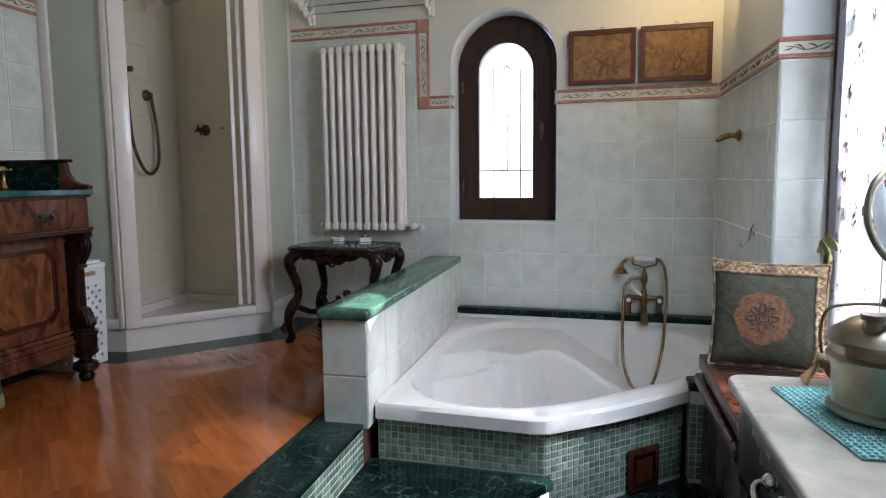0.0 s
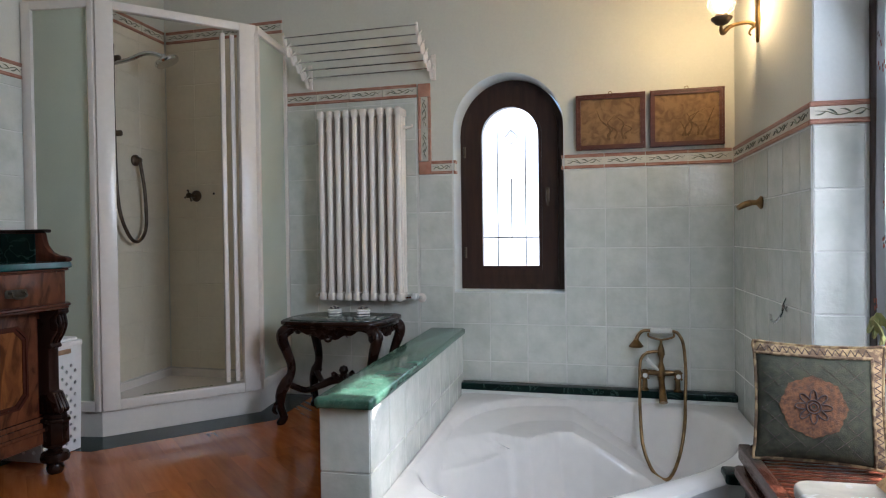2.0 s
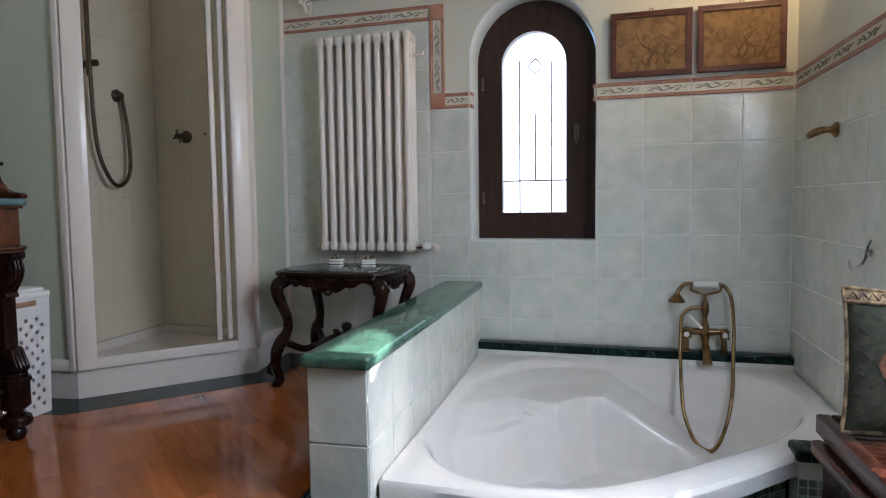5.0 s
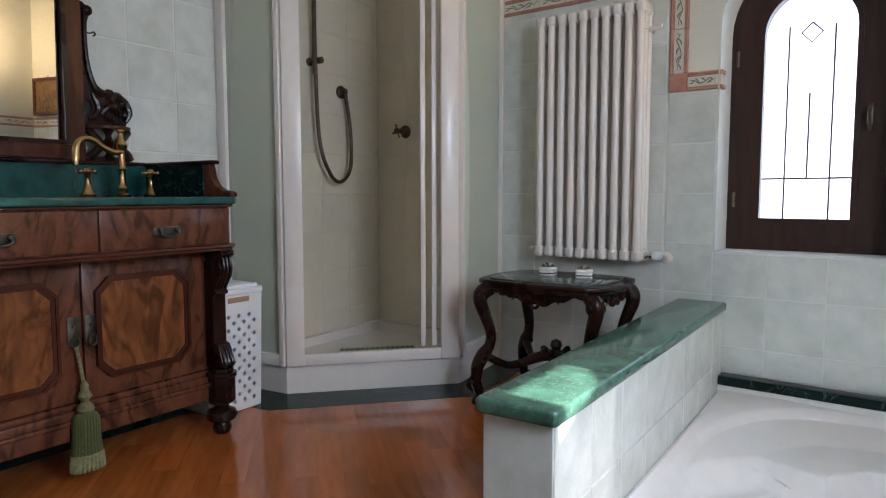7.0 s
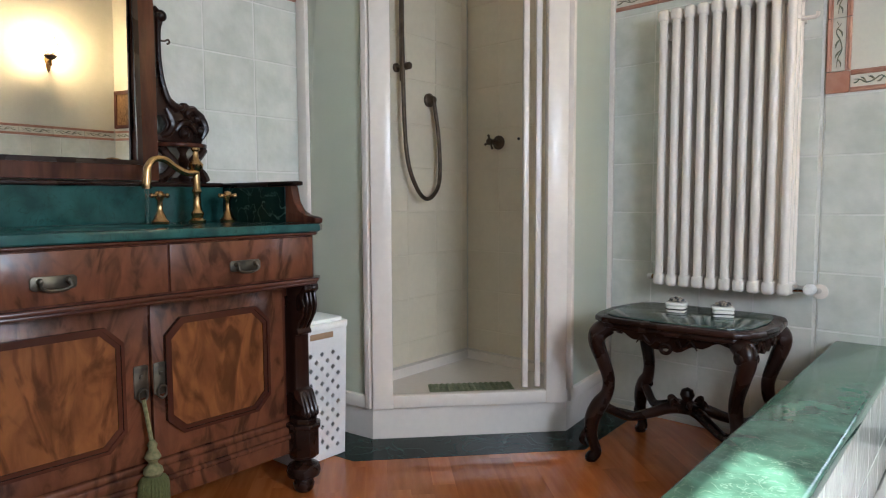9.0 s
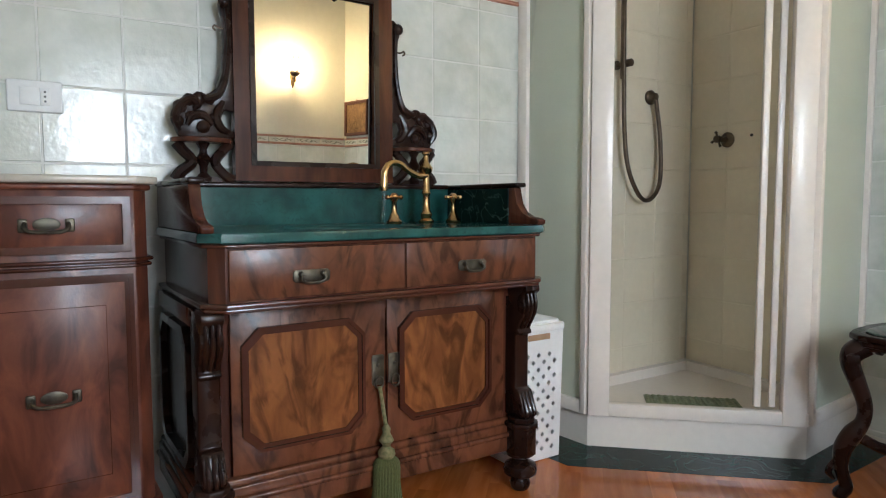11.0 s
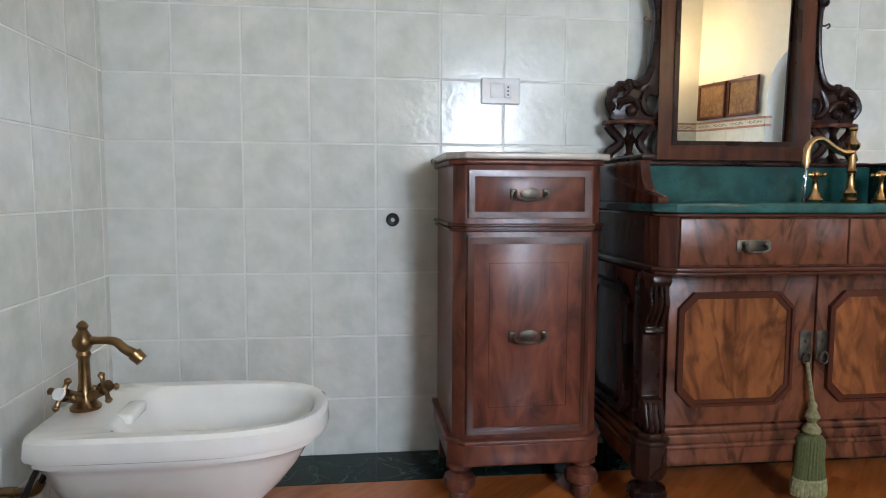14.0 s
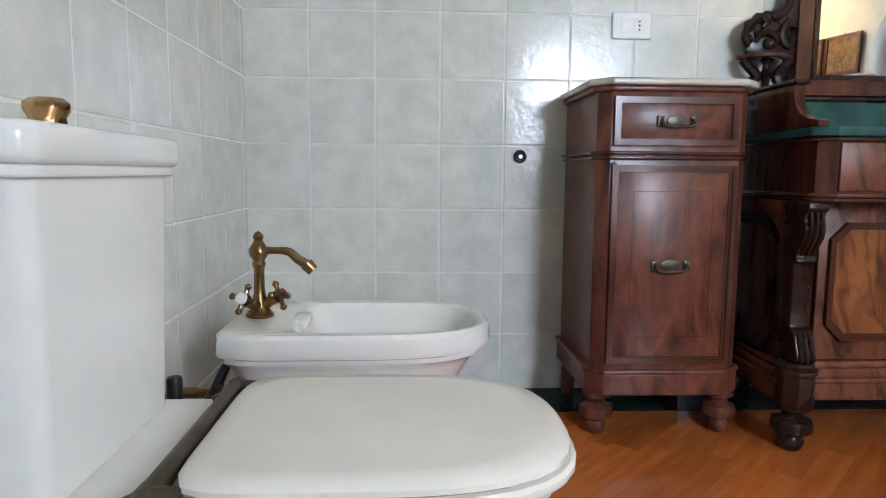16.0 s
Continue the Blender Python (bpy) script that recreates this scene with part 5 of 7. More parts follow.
        part("hook", tube([(-2.522, Y(0.024), 1.372), (-2.522, Y(0.036), 1.372), (-2.522, Y(0.048), 1.378), (-2.522, Y(0.052), 1.370), (-2.522, Y(0.044), 1.364)], 0.0028, 7), M_BRONZE, root)


washstand()


def basin_tap():
    root = thing("basin_tap", (-2.40, 2.18, 0.8128), "polished brass three-hole basin tap, running", "tap")
    x, y = -2.40, 2.180
    col = lathe([(0.024, 0.8128), (0.026, 0.820), (0.016, 0.828), (0.020, 0.842), (0.013, 0.852), (0.011, 0.90), (0.015, 0.908), (0.011, 0.918), (0.010, 0.968), (0.020, 0.978), (0.022, 0.990), (0.014, 1.000), (0.009, 1.008), (0.008, 1.028), (0.013, 1.034), (0.012, 1.040), (0, 1.042)], 20, Matrix.Translation((x, y, 0)))
    part("column", col, M_GOLD, root)
    part("spout", tube([(x, y, 0.966), (x + 0.002, y - 0.03, 0.964), (x + 0.004, y - 0.065, 0.978), (x + 0.005, y - 0.10, 1.000), (x + 0.006, y - 0.132, 1.000), (x + 0.007, y - 0.153, 0.975), (x + 0.007, y - 0.158, 0.935), (x + 0.007, y - 0.158, 0.915)], [0.012, 0.011, 0.010, 0.010, 0.010, 0.011, 0.014, 0.013], 12), M_GOLD, root)
    for yy in (2.062, 2.285):
        h = lathe([(0.024, 0.8128), (0.026, 0.820), (0.018, 0.828), (0.016, 0.836), (0.009, 0.850), (0.008, 0.880), (0.014, 0.888), (0.015, 0.900), (0.008, 0.908), (0, 0.910)], 18, Matrix.Translation((x, yy, 0)))
        for a in (20, 110, 200, 290):
            d = Vector((math.cos(radians(a)), math.sin(radians(a)), 0))
            o = Vector((x, yy, 0.895))
            tube([o, o + d * 0.022, o + d * 0.030, o + d * 0.036], [0.005, 0.0045, 0.0075, 0.003], 8, bm=h)
        part("tap_handle", h, M_GOLD, root, "brass cross handle")
    w = tube([(x + 0.007, y - 0.158, 0.915), (x + 0.008, y - 0.158, 0.88), (x + 0.007, y - 0.159, 0.85), (x + 0.007, y - 0.159, 0.8127)], [0.006, 0.0045, 0.005, 0.0055], 8)
    part("water", w, glassy("water", (1, 1, 1), 0.0, 1.33), root, "thin stream of running water").visible_shadow = False


basin_tap()


def tassel():
    m1 = surface("tassel_cord", (0.22, 0.19, 0.085), (0.12, 0.12, 0.05), 90, 0.7, bump=0.3, fine=300)
    m2 = surface("tassel_green", (0.105, 0.115, 0.035), (0.060, 0.070, 0.022), 120, 0.75, bump=0.3, fine=300, stretch=(6, 6, 1))
    m3 = surface("tassel_fringe", (0.30, 0.28, 0.14), (0.18, 0.18, 0.08), 90, 0.8, bump=0.3)
    root = thing("tassel", (-2.10, 1.866, 0.035), "green and gold key tassel hanging from the lock", "tassel")
    x, y = -2.102, 1.870
    part("cord", tube([(-2.122, 1.862, 0.390), (-2.112, 1.864, 0.35), (-2.104, 1.868, 0.30), (x, y, 0.285)], 0.0055, 8), m1, root)
    part("knot", lathe([(0.006, 0.290), (0.012, 0.280), (0.010, 0.268), (0.016, 0.258), (0.020, 0.248), (0.012, 0.238), (0.010, 0.232), (0.022, 0.220), (0.024, 0.210), (0.018, 0.200), (0.014, 0.194)], 18, Matrix.Translation((x, y, 0))), m1, root)
    for i in range(26):
        a = 2 * math.pi * i / 26
        c, s = math.cos(a), math.sin(a)
        sk = tube([(x + 0.013 * c, y + 0.015 * s, 0.200), (x + 0.026 * c, y + 0.032 * s, 0.185), (x + 0.025 * c, y + 0.034 * s, 0.13), (x + 0.026 * c, y + 0.040 * s, 0.078)], [0.004, 0.0055, 0.0055, 0.006], 6, 3)
        part("strand", sk, m2, root)
    fr = bmesh.new()
    for i in range(24):
        a = 2 * math.pi * i / 24
        c, s = math.cos(a), math.sin(a)
        tube([(x + 0.026 * c, y + 0.040 * s, 0.080), (x + 0.028 * c, y + 0.043 * s, 0.06), (x + 0.029 * c, y + 0.046 * s, 0.036)], [0.006, 0.0065, 0.004], 6, 3, bm=fr)
    part("fringe", fr, m3, root)
    part("band", tube([(x + 0.027 * math.cos(a), y + 0.041 * math.sin(a), 0.080) for a in [k * 0.5236 for k in range(12)]], 0.006, 7, 3, closed=True), m3, root)


tassel()


# ---------------------------------------------------------------- tall bedside cabinet
def tall_cabinet():
    root = thing("tall_cabinet", (-2.39, 1.12, 0.0012), "antique mahogany bedside cabinet with a white marble top", "cabinet")
    y0, y1, xf, xb = 0.922, 1.318, -2.205, -2.575
    c = 0.028

    def plan(k):
        return [(xb, y0 - k), (xf - c, y0 - k), (xf + k, y0 + c), (xf + k, y1 - c), (xf - c, y1 + k), (xb, y1 + k)]
    part("body", prism(plan(0), 0.180, 0.918, bev=0.002), M_MAHOG, root)
    part("plinth", prism(plan(0.012), 0.112, 0.172, bev=0.005, seg=3), M_MAHOG, root)
    part("moulding", prism(plan(0.018), 0.170, 0.184, bev=0.005, seg=3), M_MAHOG, root)
    bm = prism(plan(0.010), 0.736, 0.744, bev=0.003)
    prism(plan(0.014), 0.748, 0.757, bev=0.004, bm=bm)
    part("moulding", bm, M_MOULD, root)
    part("cornice", prism(plan(0.012), 0.908, 0.922, bev=0.005, seg=3), M_MAHOG, root)
    part("marble_top", prism([(xb - 0.004, y0 - 0.022), (xf - c, y0 - 0.022), (xf + 0.024, y0 + c - 0.004), (xf + 0.024, y1 - c + 0.004), (xf - c, y1 + 0.028), (xb - 0.004, y1 + 0.028)], 0.9225, 0.940, bev=0.005, seg=3), M_PALE, root, "worn white marble top")

    def rect(a0, b0, a1, b1):
        return [(a0, b0), (a1, b0), (a1, b1), (a0, b1)]
    d = part("drawer", bm_box(xf - 0.01, 0.966, 0.780, xf + 0.0045, 1.272, 0.886, 0.002), M_MAHOG, root, "mahogany drawer")
    part("moulding", ring_prism(rect(0.958, 0.772, 1.280, 0.894), rect(0.974, 0.788, 1.264, 0.878), xf, xf + 0.011, "x"), M_MOULD, d)
    dr = part("door", bm_box(xf - 0.01, 0.962, 0.205, xf + 0.004, 1.276, 0.715, 0.002), M_MAHOG, root, "mahogany door")
    f = ring_prism(rect(0.956, 0.200, 1.282, 0.722), rect(0.966, 0.210, 1.272, 0.712), xf, xf + 0.012, "x")
    ring_prism(rect(0.966, 0.210, 1.272, 0.712), rect(0.974, 0.218, 1.264, 0.704), xf, xf + 0.007, "x", bm=f)
    part("moulding", f, M_MOULD, dr)
    part("inlay", ring_prism(rect(1.014, 0.270, 1.226, 0.655), rect(1.0155, 0.2715, 1.2245, 0.6535), xf + 0.003, xf + 0.0046, "x"), M_WALNUT, dr)
    for z, par in ((0.832, d), (0.460, dr)):
        bm = prism([(1.119 + 0.026 * math.cos(2 * math.pi * i / 20), z + 0.003 + 0.014 * math.sin(2 * math.pi * i / 20)) for i in range(20)], xf + 0.0046, xf + 0.008, "x", bev=0.001)
        for s in (-1, 1):
            bm_box(xf + 0.0046, 1.119 + s * 0.043 - 0.009, z - 0.013, xf + 0.010, 1.119 + s * 0.043 + 0.009, z + 0.015, 0.003, bm=bm)
        tube([(xf + 0.010, 1.079, z + 0.006), (xf + 0.020, 1.079, z - 0.004), (xf + 0.021, 1.094, z - 0.012), (xf + 0.021, 1.144, z - 0.012), (xf + 0.020, 1.159, z - 0.004), (xf + 0.010, 1.159, z + 0.006)], 0.0042, 8, bm=bm)
        part("handle", bm, M_OLD, par, "old brass drop handle")
    part("key_knob", lathe([(0.007, 0), (0.008, 0.006), (0, 0.009)], 12, pose(xf + 0.004, 0.960, 0.722, 0, 90, 0)), M_BLACK, root)
    for yy in (0.945, 1.285):
        part("foot", bun_foot(xf - 0.030, yy, 0.113, 0.046), M_MAHOG, root)
        part("back_leg", bm_box(xb + 0.002, yy - 0.018, 0.0012, xb + 0.034, yy + 0.018, 0.182, 0.003), M_MAHOG, root)


tall_cabinet()


# ---------------------------------------------------------------- wall fittings and basket
def socket():
    root = thing("wall_socket", (XW, 1.12, 1.153), "white wall plate with a switch and a socket", "socket")
    x = XW + 0.006
    yc, zc = 1.120, 1.153
    part("plate", bm_box(x, yc - 0.0615, zc - 0.040, x + 0.009, yc + 0.0615, zc + 0.040, 0.004, 3), M_PLASTIC, root)
    part("module", bm_box(x + 0.006, yc - 0.034, zc - 0.023, x + 0.0105, yc + 0.010, zc + 0.023, 0.002), M_PLASTIC, root)
    sk = part("module", bm_box(x + 0.006, yc + 0.011, zc - 0.023, x + 0.0105, yc + 0.034, zc + 0.023, 0.002), M_PLASTIC, root)
    for dz in (-0.012, 0, 0.012):
        part("hole", lathe([(0.003, 0), (0.003, 0.0012), (0, 0.0012)], 10, pose(x + 0.0100, yc + 0.0225, zc + dz, 0, 90, 0)), M_BLACK, sk)
    k = thing("wall_plug", (XW, 0.782, 0.751), "black rubber pipe plug with a chrome button", "plug")
    part("ring", lathe([(0.020, 0), (0.021, 0.004), (0.016, 0.010), (0.010, 0.008), (0, 0.008)], 20, pose(XW + 0.006, 0.782, 0.751, 0, 90, 0)), M_BLACK, k)
    part("button", lathe([(0.008, 0), (0.008, 0.008), (0.005, 0.012), (0, 0.012)], 14, pose(XW + 0.013, 0.782, 0.751, 0, 90, 0)), M_CHROME, k)


socket()


def laundry_basket():
    root = thing("laundry_basket", (-2.376, 2.516, 0.0012), "white perforated plastic laundry basket with a lid", "laundry basket")
    x0, x1, y0, y1 = -2.51, -2.242, 2.415, 2.617
    cx, cy = (x0 + x1) / 2, (y0 + y1) / 2

    def wall(p, q, z0, z1, nx, nz, hole_rows, grow, out):
        """A flat side with diamond holes; leans outward to the top."""
        own = bmesh.new()
        p, q = Vector(p), Vector(q)
        cw, ch = (q - p) / nx, (z1 - z0) / nz

        def at(u, v):
            g = 1 + grow * (v / nz)
            pt = p + cw * u
            pt = Vector((cx + (pt.x - cx) * g, cy + (pt.y - cy) * g))
            return (pt.x, pt.y, z0 + ch * v)
        for i in range(nx):
            for j in range(nz):
                c = [at(i, j), at(i + 1, j), at(i + 1, j + 1), at(i, j + 1)]
                if 1 <= i < nx - 1 and hole_rows[0] <= j < hole_rows[1] and (i + j) % 2 == 0:
                    m = [at(i + 0.5, j + 0.12), at(i + 0.88, j + 0.5), at(i + 0.5, j + 0.88), at(i + 0.12, j + 0.5)]
                    v = [own.verts.new(t) for t in c]
                    w = [own.verts.new(t) for t in m]
                    own.faces.new((v[0], v[1], w[1], w[0]))
                    own.faces.new((v[1], v[2], w[2], w[1]))
                    own.faces.new((v[2], v[3], w[3], w[2]))
                    own.faces.new((v[3], v[0], w[0], w[3]))
                else:
                    own.faces.new([own.verts.new(t) for t in c])
        bmesh.ops.remove_doubles(own, verts=own.verts[:], dist=0.0004)
        bmesh.ops.recalc_face_normals(own, faces=own.faces[:])
        bmesh.ops.solidify(own, geom=own.faces[:], thickness=0.004)
        return own
    g = 0.07
    for p, q in (((x1, y0), (x1, y1)), ((x1, y1), (x0, y1)), ((x0, y1), (x0, y0)), ((x0, y0), (x1, y0))):
        n = 9 if p[0] == q[0] else 11
        part("side", wall(p, q, 0.004, 0.455, n, 18, (1, 15), g, 1), M_PLASTIC, root)
    part("bottom", bm_box(x0, y0, 0.0012, x1, y1, 0.006), M_PLASTIC, root)
    lx, ly = (x1 - x0) * (1 + g) / 2 + 0.010, (y1 - y0) * (1 + g) / 2 + 0.010
    lid = prism(rounded(cx - lx, cy - ly, cx + lx, cy + ly, 0.02, 5), 0.448, 0.470, bev=0.004)
    prism(rounded(cx - lx * 0.9, cy - ly * 0.9, cx + lx * 0.9, cy + ly * 0.9, 0.02, 5), 0.469, 0.482, bev=0.005, bm=lid)
    part("lid", lid, M_PLASTIC, root)
    part("grip", bm_box(cx + lx - 0.018, cy - 0.05, 0.418, cx + lx - 0.005, cy + 0.05, 0.440, 0.004), surface("grip_tan", (0.42, 0.27, 0.16), None, 20, 0.5), root, "tan handle insert")


laundry_basket()
# ---------------------------------------------------------------- bidet and toilet
def d_ring(cx, y0, y1, hw, n=48, p=2.6, rear=0.8):
    """Points round a bowl that is square at the wall end and round at the front."""
    out = []
    cy = y0 + (y1 - y0) * 0.42
    for i in range(n):
        a = 2 * math.pi * i / n
        c, s = math.cos(a), math.sin(a)
        ry = (y1 - cy) if s > 0 else (cy - y0)
        e = 2.9 if s > 0 else 8.0
        r = 1 / ((abs(c) / hw) ** e + (abs(s) / ry) ** e) ** (1 / e)
        out.append((cx + r * c, cy + r * s))
    return out


def loft(rings, cap_lo=True, cap_hi=True):
    own = bmesh.new()
    rows = [[own.verts.new((x, y, z)) for x, y in ring] for ring, z in rings]
    n = len(rows[0])
    for a, b in zip(rows, rows[1:]):
        for i in range(n):
            own.faces.new((a[i], a[(i + 1) % n], b[(i + 1) % n], b[i]))
    if cap_lo:
        own.faces.new(rows[0][::-1])
    if cap_hi:
        own.faces.new(rows[-1])
    return own


def bidet():
    cx = -1.945
    root = thing("bidet", (cx, 0.3, 0.0012), "white ceramic bidet with a brass mixer", "bidet")
    R = d_ring
    outer = [(R(cx, 0.14, 0.47, 0.115), 0.0012), (R(cx, 0.15, 0.46, 0.105), 0.03), (R(cx, 0.15, 0.46, 0.102), 0.13), (R(cx, 0.14, 0.475, 0.112), 0.19), (R(cx, 0.115, 0.52, 0.138), 0.235), (R(cx, 0.095, 0.552, 0.156), 0.275), (R(cx, 0.085, 0.570, 0.164), 0.306), (R(cx, 0.075, 0.580, 0.170), 0.318),
             (R(cx, 0.066, 0.594, 0.178), 0.326), (R(cx, 0.066, 0.596, 0.179), 0.336), (R(cx, 0.056, 0.610, 0.187), 0.340), (R(cx, 0.053, 0.614, 0.190), 0.350), (R(cx, 0.056, 0.611, 0.188), 0.378), (R(cx, 0.066, 0.602, 0.180), 0.386),
             (R(cx, 0.195, 0.588, 0.152), 0.385), (R(cx, 0.205, 0.580, 0.146), 0.378), (R(cx, 0.215, 0.572, 0.140), 0.355), (R(cx, 0.235, 0.555, 0.125), 0.310), (R(cx, 0.27, 0.52, 0.10), 0.280), (R(cx, 0.32, 0.46, 0.05), 0.274)]
    part("bowl", loft(outer), M_PORC, root)
    lip = bm_box(cx - 0.05, 0.185, 0.362, cx + 0.05, 0.222, 0.3865, 0.008, 3)
    part("overflow_lip", lip, M_PORC, root)
    t = thing("bidet_mixer", (cx, 0.115, 0.386), "antique brass bidet mixer with a swivel nozzle", "tap")
    y = 0.115
    col = lathe([(0.030, 0.3862), (0.031, 0.392), (0.022, 0.402), (0.020, 0.412), (0.015, 0.425), (0.012, 0.44), (0.011, 0.49), (0.015, 0.50), (0.012, 0.508), (0.020, 0.520), (0.021, 0.532), (0.012, 0.546), (0.009, 0.552), (0.012, 0.560), (0.007, 0.568), (0, 0.572)], 20, Matrix.Translation((cx, y, 0)))
    part("column", col, M_BRASS, t)
    part("spout", tube([(cx, y, 0.528), (cx + 0.004, y + 0.03, 0.530), (cx + 0.008, y + 0.065, 0.528), (cx + 0.010, y + 0.085, 0.512), (cx + 0.010, y + 0.105, 0.500)], [0.012, 0.008, 0.009, 0.010, 0.011], 12), M_BRASS, t)
    part("nozzle", tube([(cx + 0.010, y + 0.103, 0.502), (cx + 0.011, y + 0.118, 0.487)], [0.015, 0.013], 14, 1), M_BRASS, t)
    for dx, dy, white in ((0.055, -0.018, True), (0.018, 0.042, False)):
        o0, o1 = Vector((cx, y, 0.405)), Vector((cx + dx, y + dy, 0.432))
        h = tube([o0, (o0 + o1) / 2, o1], [0.014, 0.012, 0.014], 12)
        ax = (o1 - o0).normalized()
        u = ax.orthogonal().normalized()
        v = ax.cross(u)
        for k in range(4):
            d = u * math.cos(k * math.pi / 2 + 0.5) + v * math.sin(k * math.pi / 2 + 0.5)
            tube([o1 + ax * 0.006, o1 + ax * 0.006 + d * 0.02, o1 + ax * 0.006 + d * 0.028, o1 + ax * 0.006 + d * 0.034], [0.006, 0.005, 0.008, 0.003], 8, bm=h)
        hd = part("tap_handle", h, M_BRASS, t, "brass cross handle")
        m = Matrix.Translation(o1 + ax * 0.016) @ ax.to_track_quat("Z", "Y").to_matrix().to_4x4()
        part("index", lathe([(0.013, -0.004), (0.012, 0.002), (0, 0.003)], 14, m), M_PORC if white else M_BRASS, hd)
    p = thing("water_pipe", (cx, -0.06, 0.2), "old brass angle valves and hoses under the bidet", "pipe")
    for dx in (0.10, 0.03):
        b = lathe([(0.026, 0), (0.026, 0.005), (0.012, 0.010), (0.012, 0.05), (0, 0.052)], 14, pose(cx + dx, YS + 0.006, 0.225, -90, 0, 0))
        tube([(cx + dx, YS + 0.05, 0.225), (cx + dx, YS + 0.09, 0.226), (cx + dx, YS + 0.105, 0.245)], 0.010, 10, bm=b)
        part("valve", b, M_BRASS, p)
        part("hose", tube([(cx + dx, YS + 0.105, 0.245), (cx + dx * 0.9, YS + 0.13, 0.30), (cx + dx * 0.6, YS + 0.165, 0.345), (cx + dx * 0.4, YS + 0.185, 0.372)], 0.006, 8), M_BLACK, p)
    part("drain_pipe", tube([(cx + 0.01, YS + 0.006, 0.11), (cx + 0.01, YS + 0.10, 0.11), (cx + 0.01, YS + 0.2, 0.14), (cx + 0.01, YS + 0.24, 0.2)], 0.016, 10), M_CHROME, p)


bidet()


def toilet():
    cx = -1.30
    root = thing("toilet", (cx, 0.28, 0.0012), "white ceramic close-coupled toilet with the lid down", "toilet")
    R = d_ring
    bowl = [(R(cx, -0.02, 0.42, 0.120), 0.0012), (R(cx, -0.01, 0.41, 0.112), 0.04), (R(cx, -0.01, 0.42, 0.110), 0.18), (R(cx, -0.03, 0.50, 0.135), 0.27), (R(cx, -0.05, 0.600, 0.168), 0.325), (R(cx, -0.06, 0.622, 0.176), 0.345), (R(cx, -0.06, 0.622, 0.177), 0.358), (R(cx, -0.052, 0.612, 0.170), 0.366)]
    part("bowl", loft(bowl), M_PORC, root)
    seat = [(R(cx, 0.222, 0.632, 0.178), 0.3665), (R(cx, 0.218, 0.636, 0.182), 0.372), (R(cx, 0.218, 0.636, 0.182), 0.379), (R(cx, 0.222, 0.632, 0.178), 0.383)]
    part("seat", loft(seat), M_SEAT, root, "cream lacquered seat")
    lid = [(R(cx, 0.212, 0.622, 0.173), 0.3835), (R(cx, 0.206, 0.629, 0.179), 0.388), (R(cx, 0.206, 0.629, 0.179), 0.394), (R(cx, 0.214, 0.620, 0.171), 0.401), (R(cx, 0.24, 0.59, 0.15), 0.4025)]
    part("lid", loft(lid), M_SEAT, root, "cream lacquered lid")
    h = tube([(cx - 0.172, 0.188, 0.384), (cx + 0.172, 0.188, 0.384)], 0.012, 14, 1)
    for s in (-1, 1):
        tube([(cx + s * 0.172, 0.188, 0.383), (cx + s * 0.188, 0.188, 0.383)], [0.014, 0.012], 12, 1, bm=h)
        tube([(cx + s * 0.150, 0.188, 0.388), (cx + s * 0.150, 0.178, 0.375), (cx + s * 0.150, 0.170, 0.3665)], [0.010, 0.012, 0.016], 10, bm=h)
        tube([(cx + s * 0.165, 0.188, 0.384), (cx + s * 0.165, 0.205, 0.387), (cx + s * 0.165, 0.222, 0.388)], [0.010, 0.009, 0.006], 10, bm=h)
    part("hinge", h, M_BRONZE, root, "dark bronze hinge bar")
    c = prism(rounded(cx - 0.178, YS + 0.008, cx + 0.178, 0.100, 0.022, 6), 0.3665, 0.690)
    for v in c.verts:
        k = 0.90 + 0.10 * (v.co.z - 0.3665) / 0.3235
        v.co.x, v.co.y = cx + (v.co.x - cx) * k, YS + 0.008 + (v.co.y - YS - 0.008) * (0.96 + 0.04 * (k - 0.9) * 10)
    part("cistern", c, M_PORC, root)
    ld = prism(rounded(cx - 0.186, YS + 0.007, cx + 0.186, 0.108, 0.024, 6), 0.690, 0.703, bev=0.004, seg=3)
    prism(rounded(cx - 0.194, YS + 0.007, cx + 0.194, 0.116, 0.026, 6), 0.702, 0.742, bev=0.012, seg=4, bm=ld)
    part("cistern_lid", ld, M_PORC, root)
    part("flush_knob", lathe([(0.020, 0.7422), (0.023, 0.745), (0.021, 0.758), (0.026, 0.766), (0.026, 0.774), (0.018, 0.780), (0.010, 0.781), (0, 0.780)], 8, Matrix.Translation((cx - 0.02, 0.02, 0))), M_GOLD, root, "polished brass flush knob")
    d = thing("brush_holder", (-1.66, 0.03, 0.0012), "black toilet brush handle in a dark holder", "toilet brush")
    part("pot", lathe([(0.045, 0.0012), (0.047, 0.01), (0.045, 0.12), (0.04, 0.125), (0, 0.125)], 18, Matrix.Translation((-1.66, 0.03, 0))), M_BRONZE, d)
    part("handle", tube([(-1.66, 0.03, 0.12), (-1.66, 0.03, 0.30)], 0.008, 8, 1), M_CHROME, d)
    part("knob", lathe([(0.013, 0.29), (0.014, 0.30), (0.014, 0.335), (0.012, 0.34), (0, 0.341)], 14, Matrix.Translation((-1.66, 0.03, 0))), M_BLACK, d)


toilet()


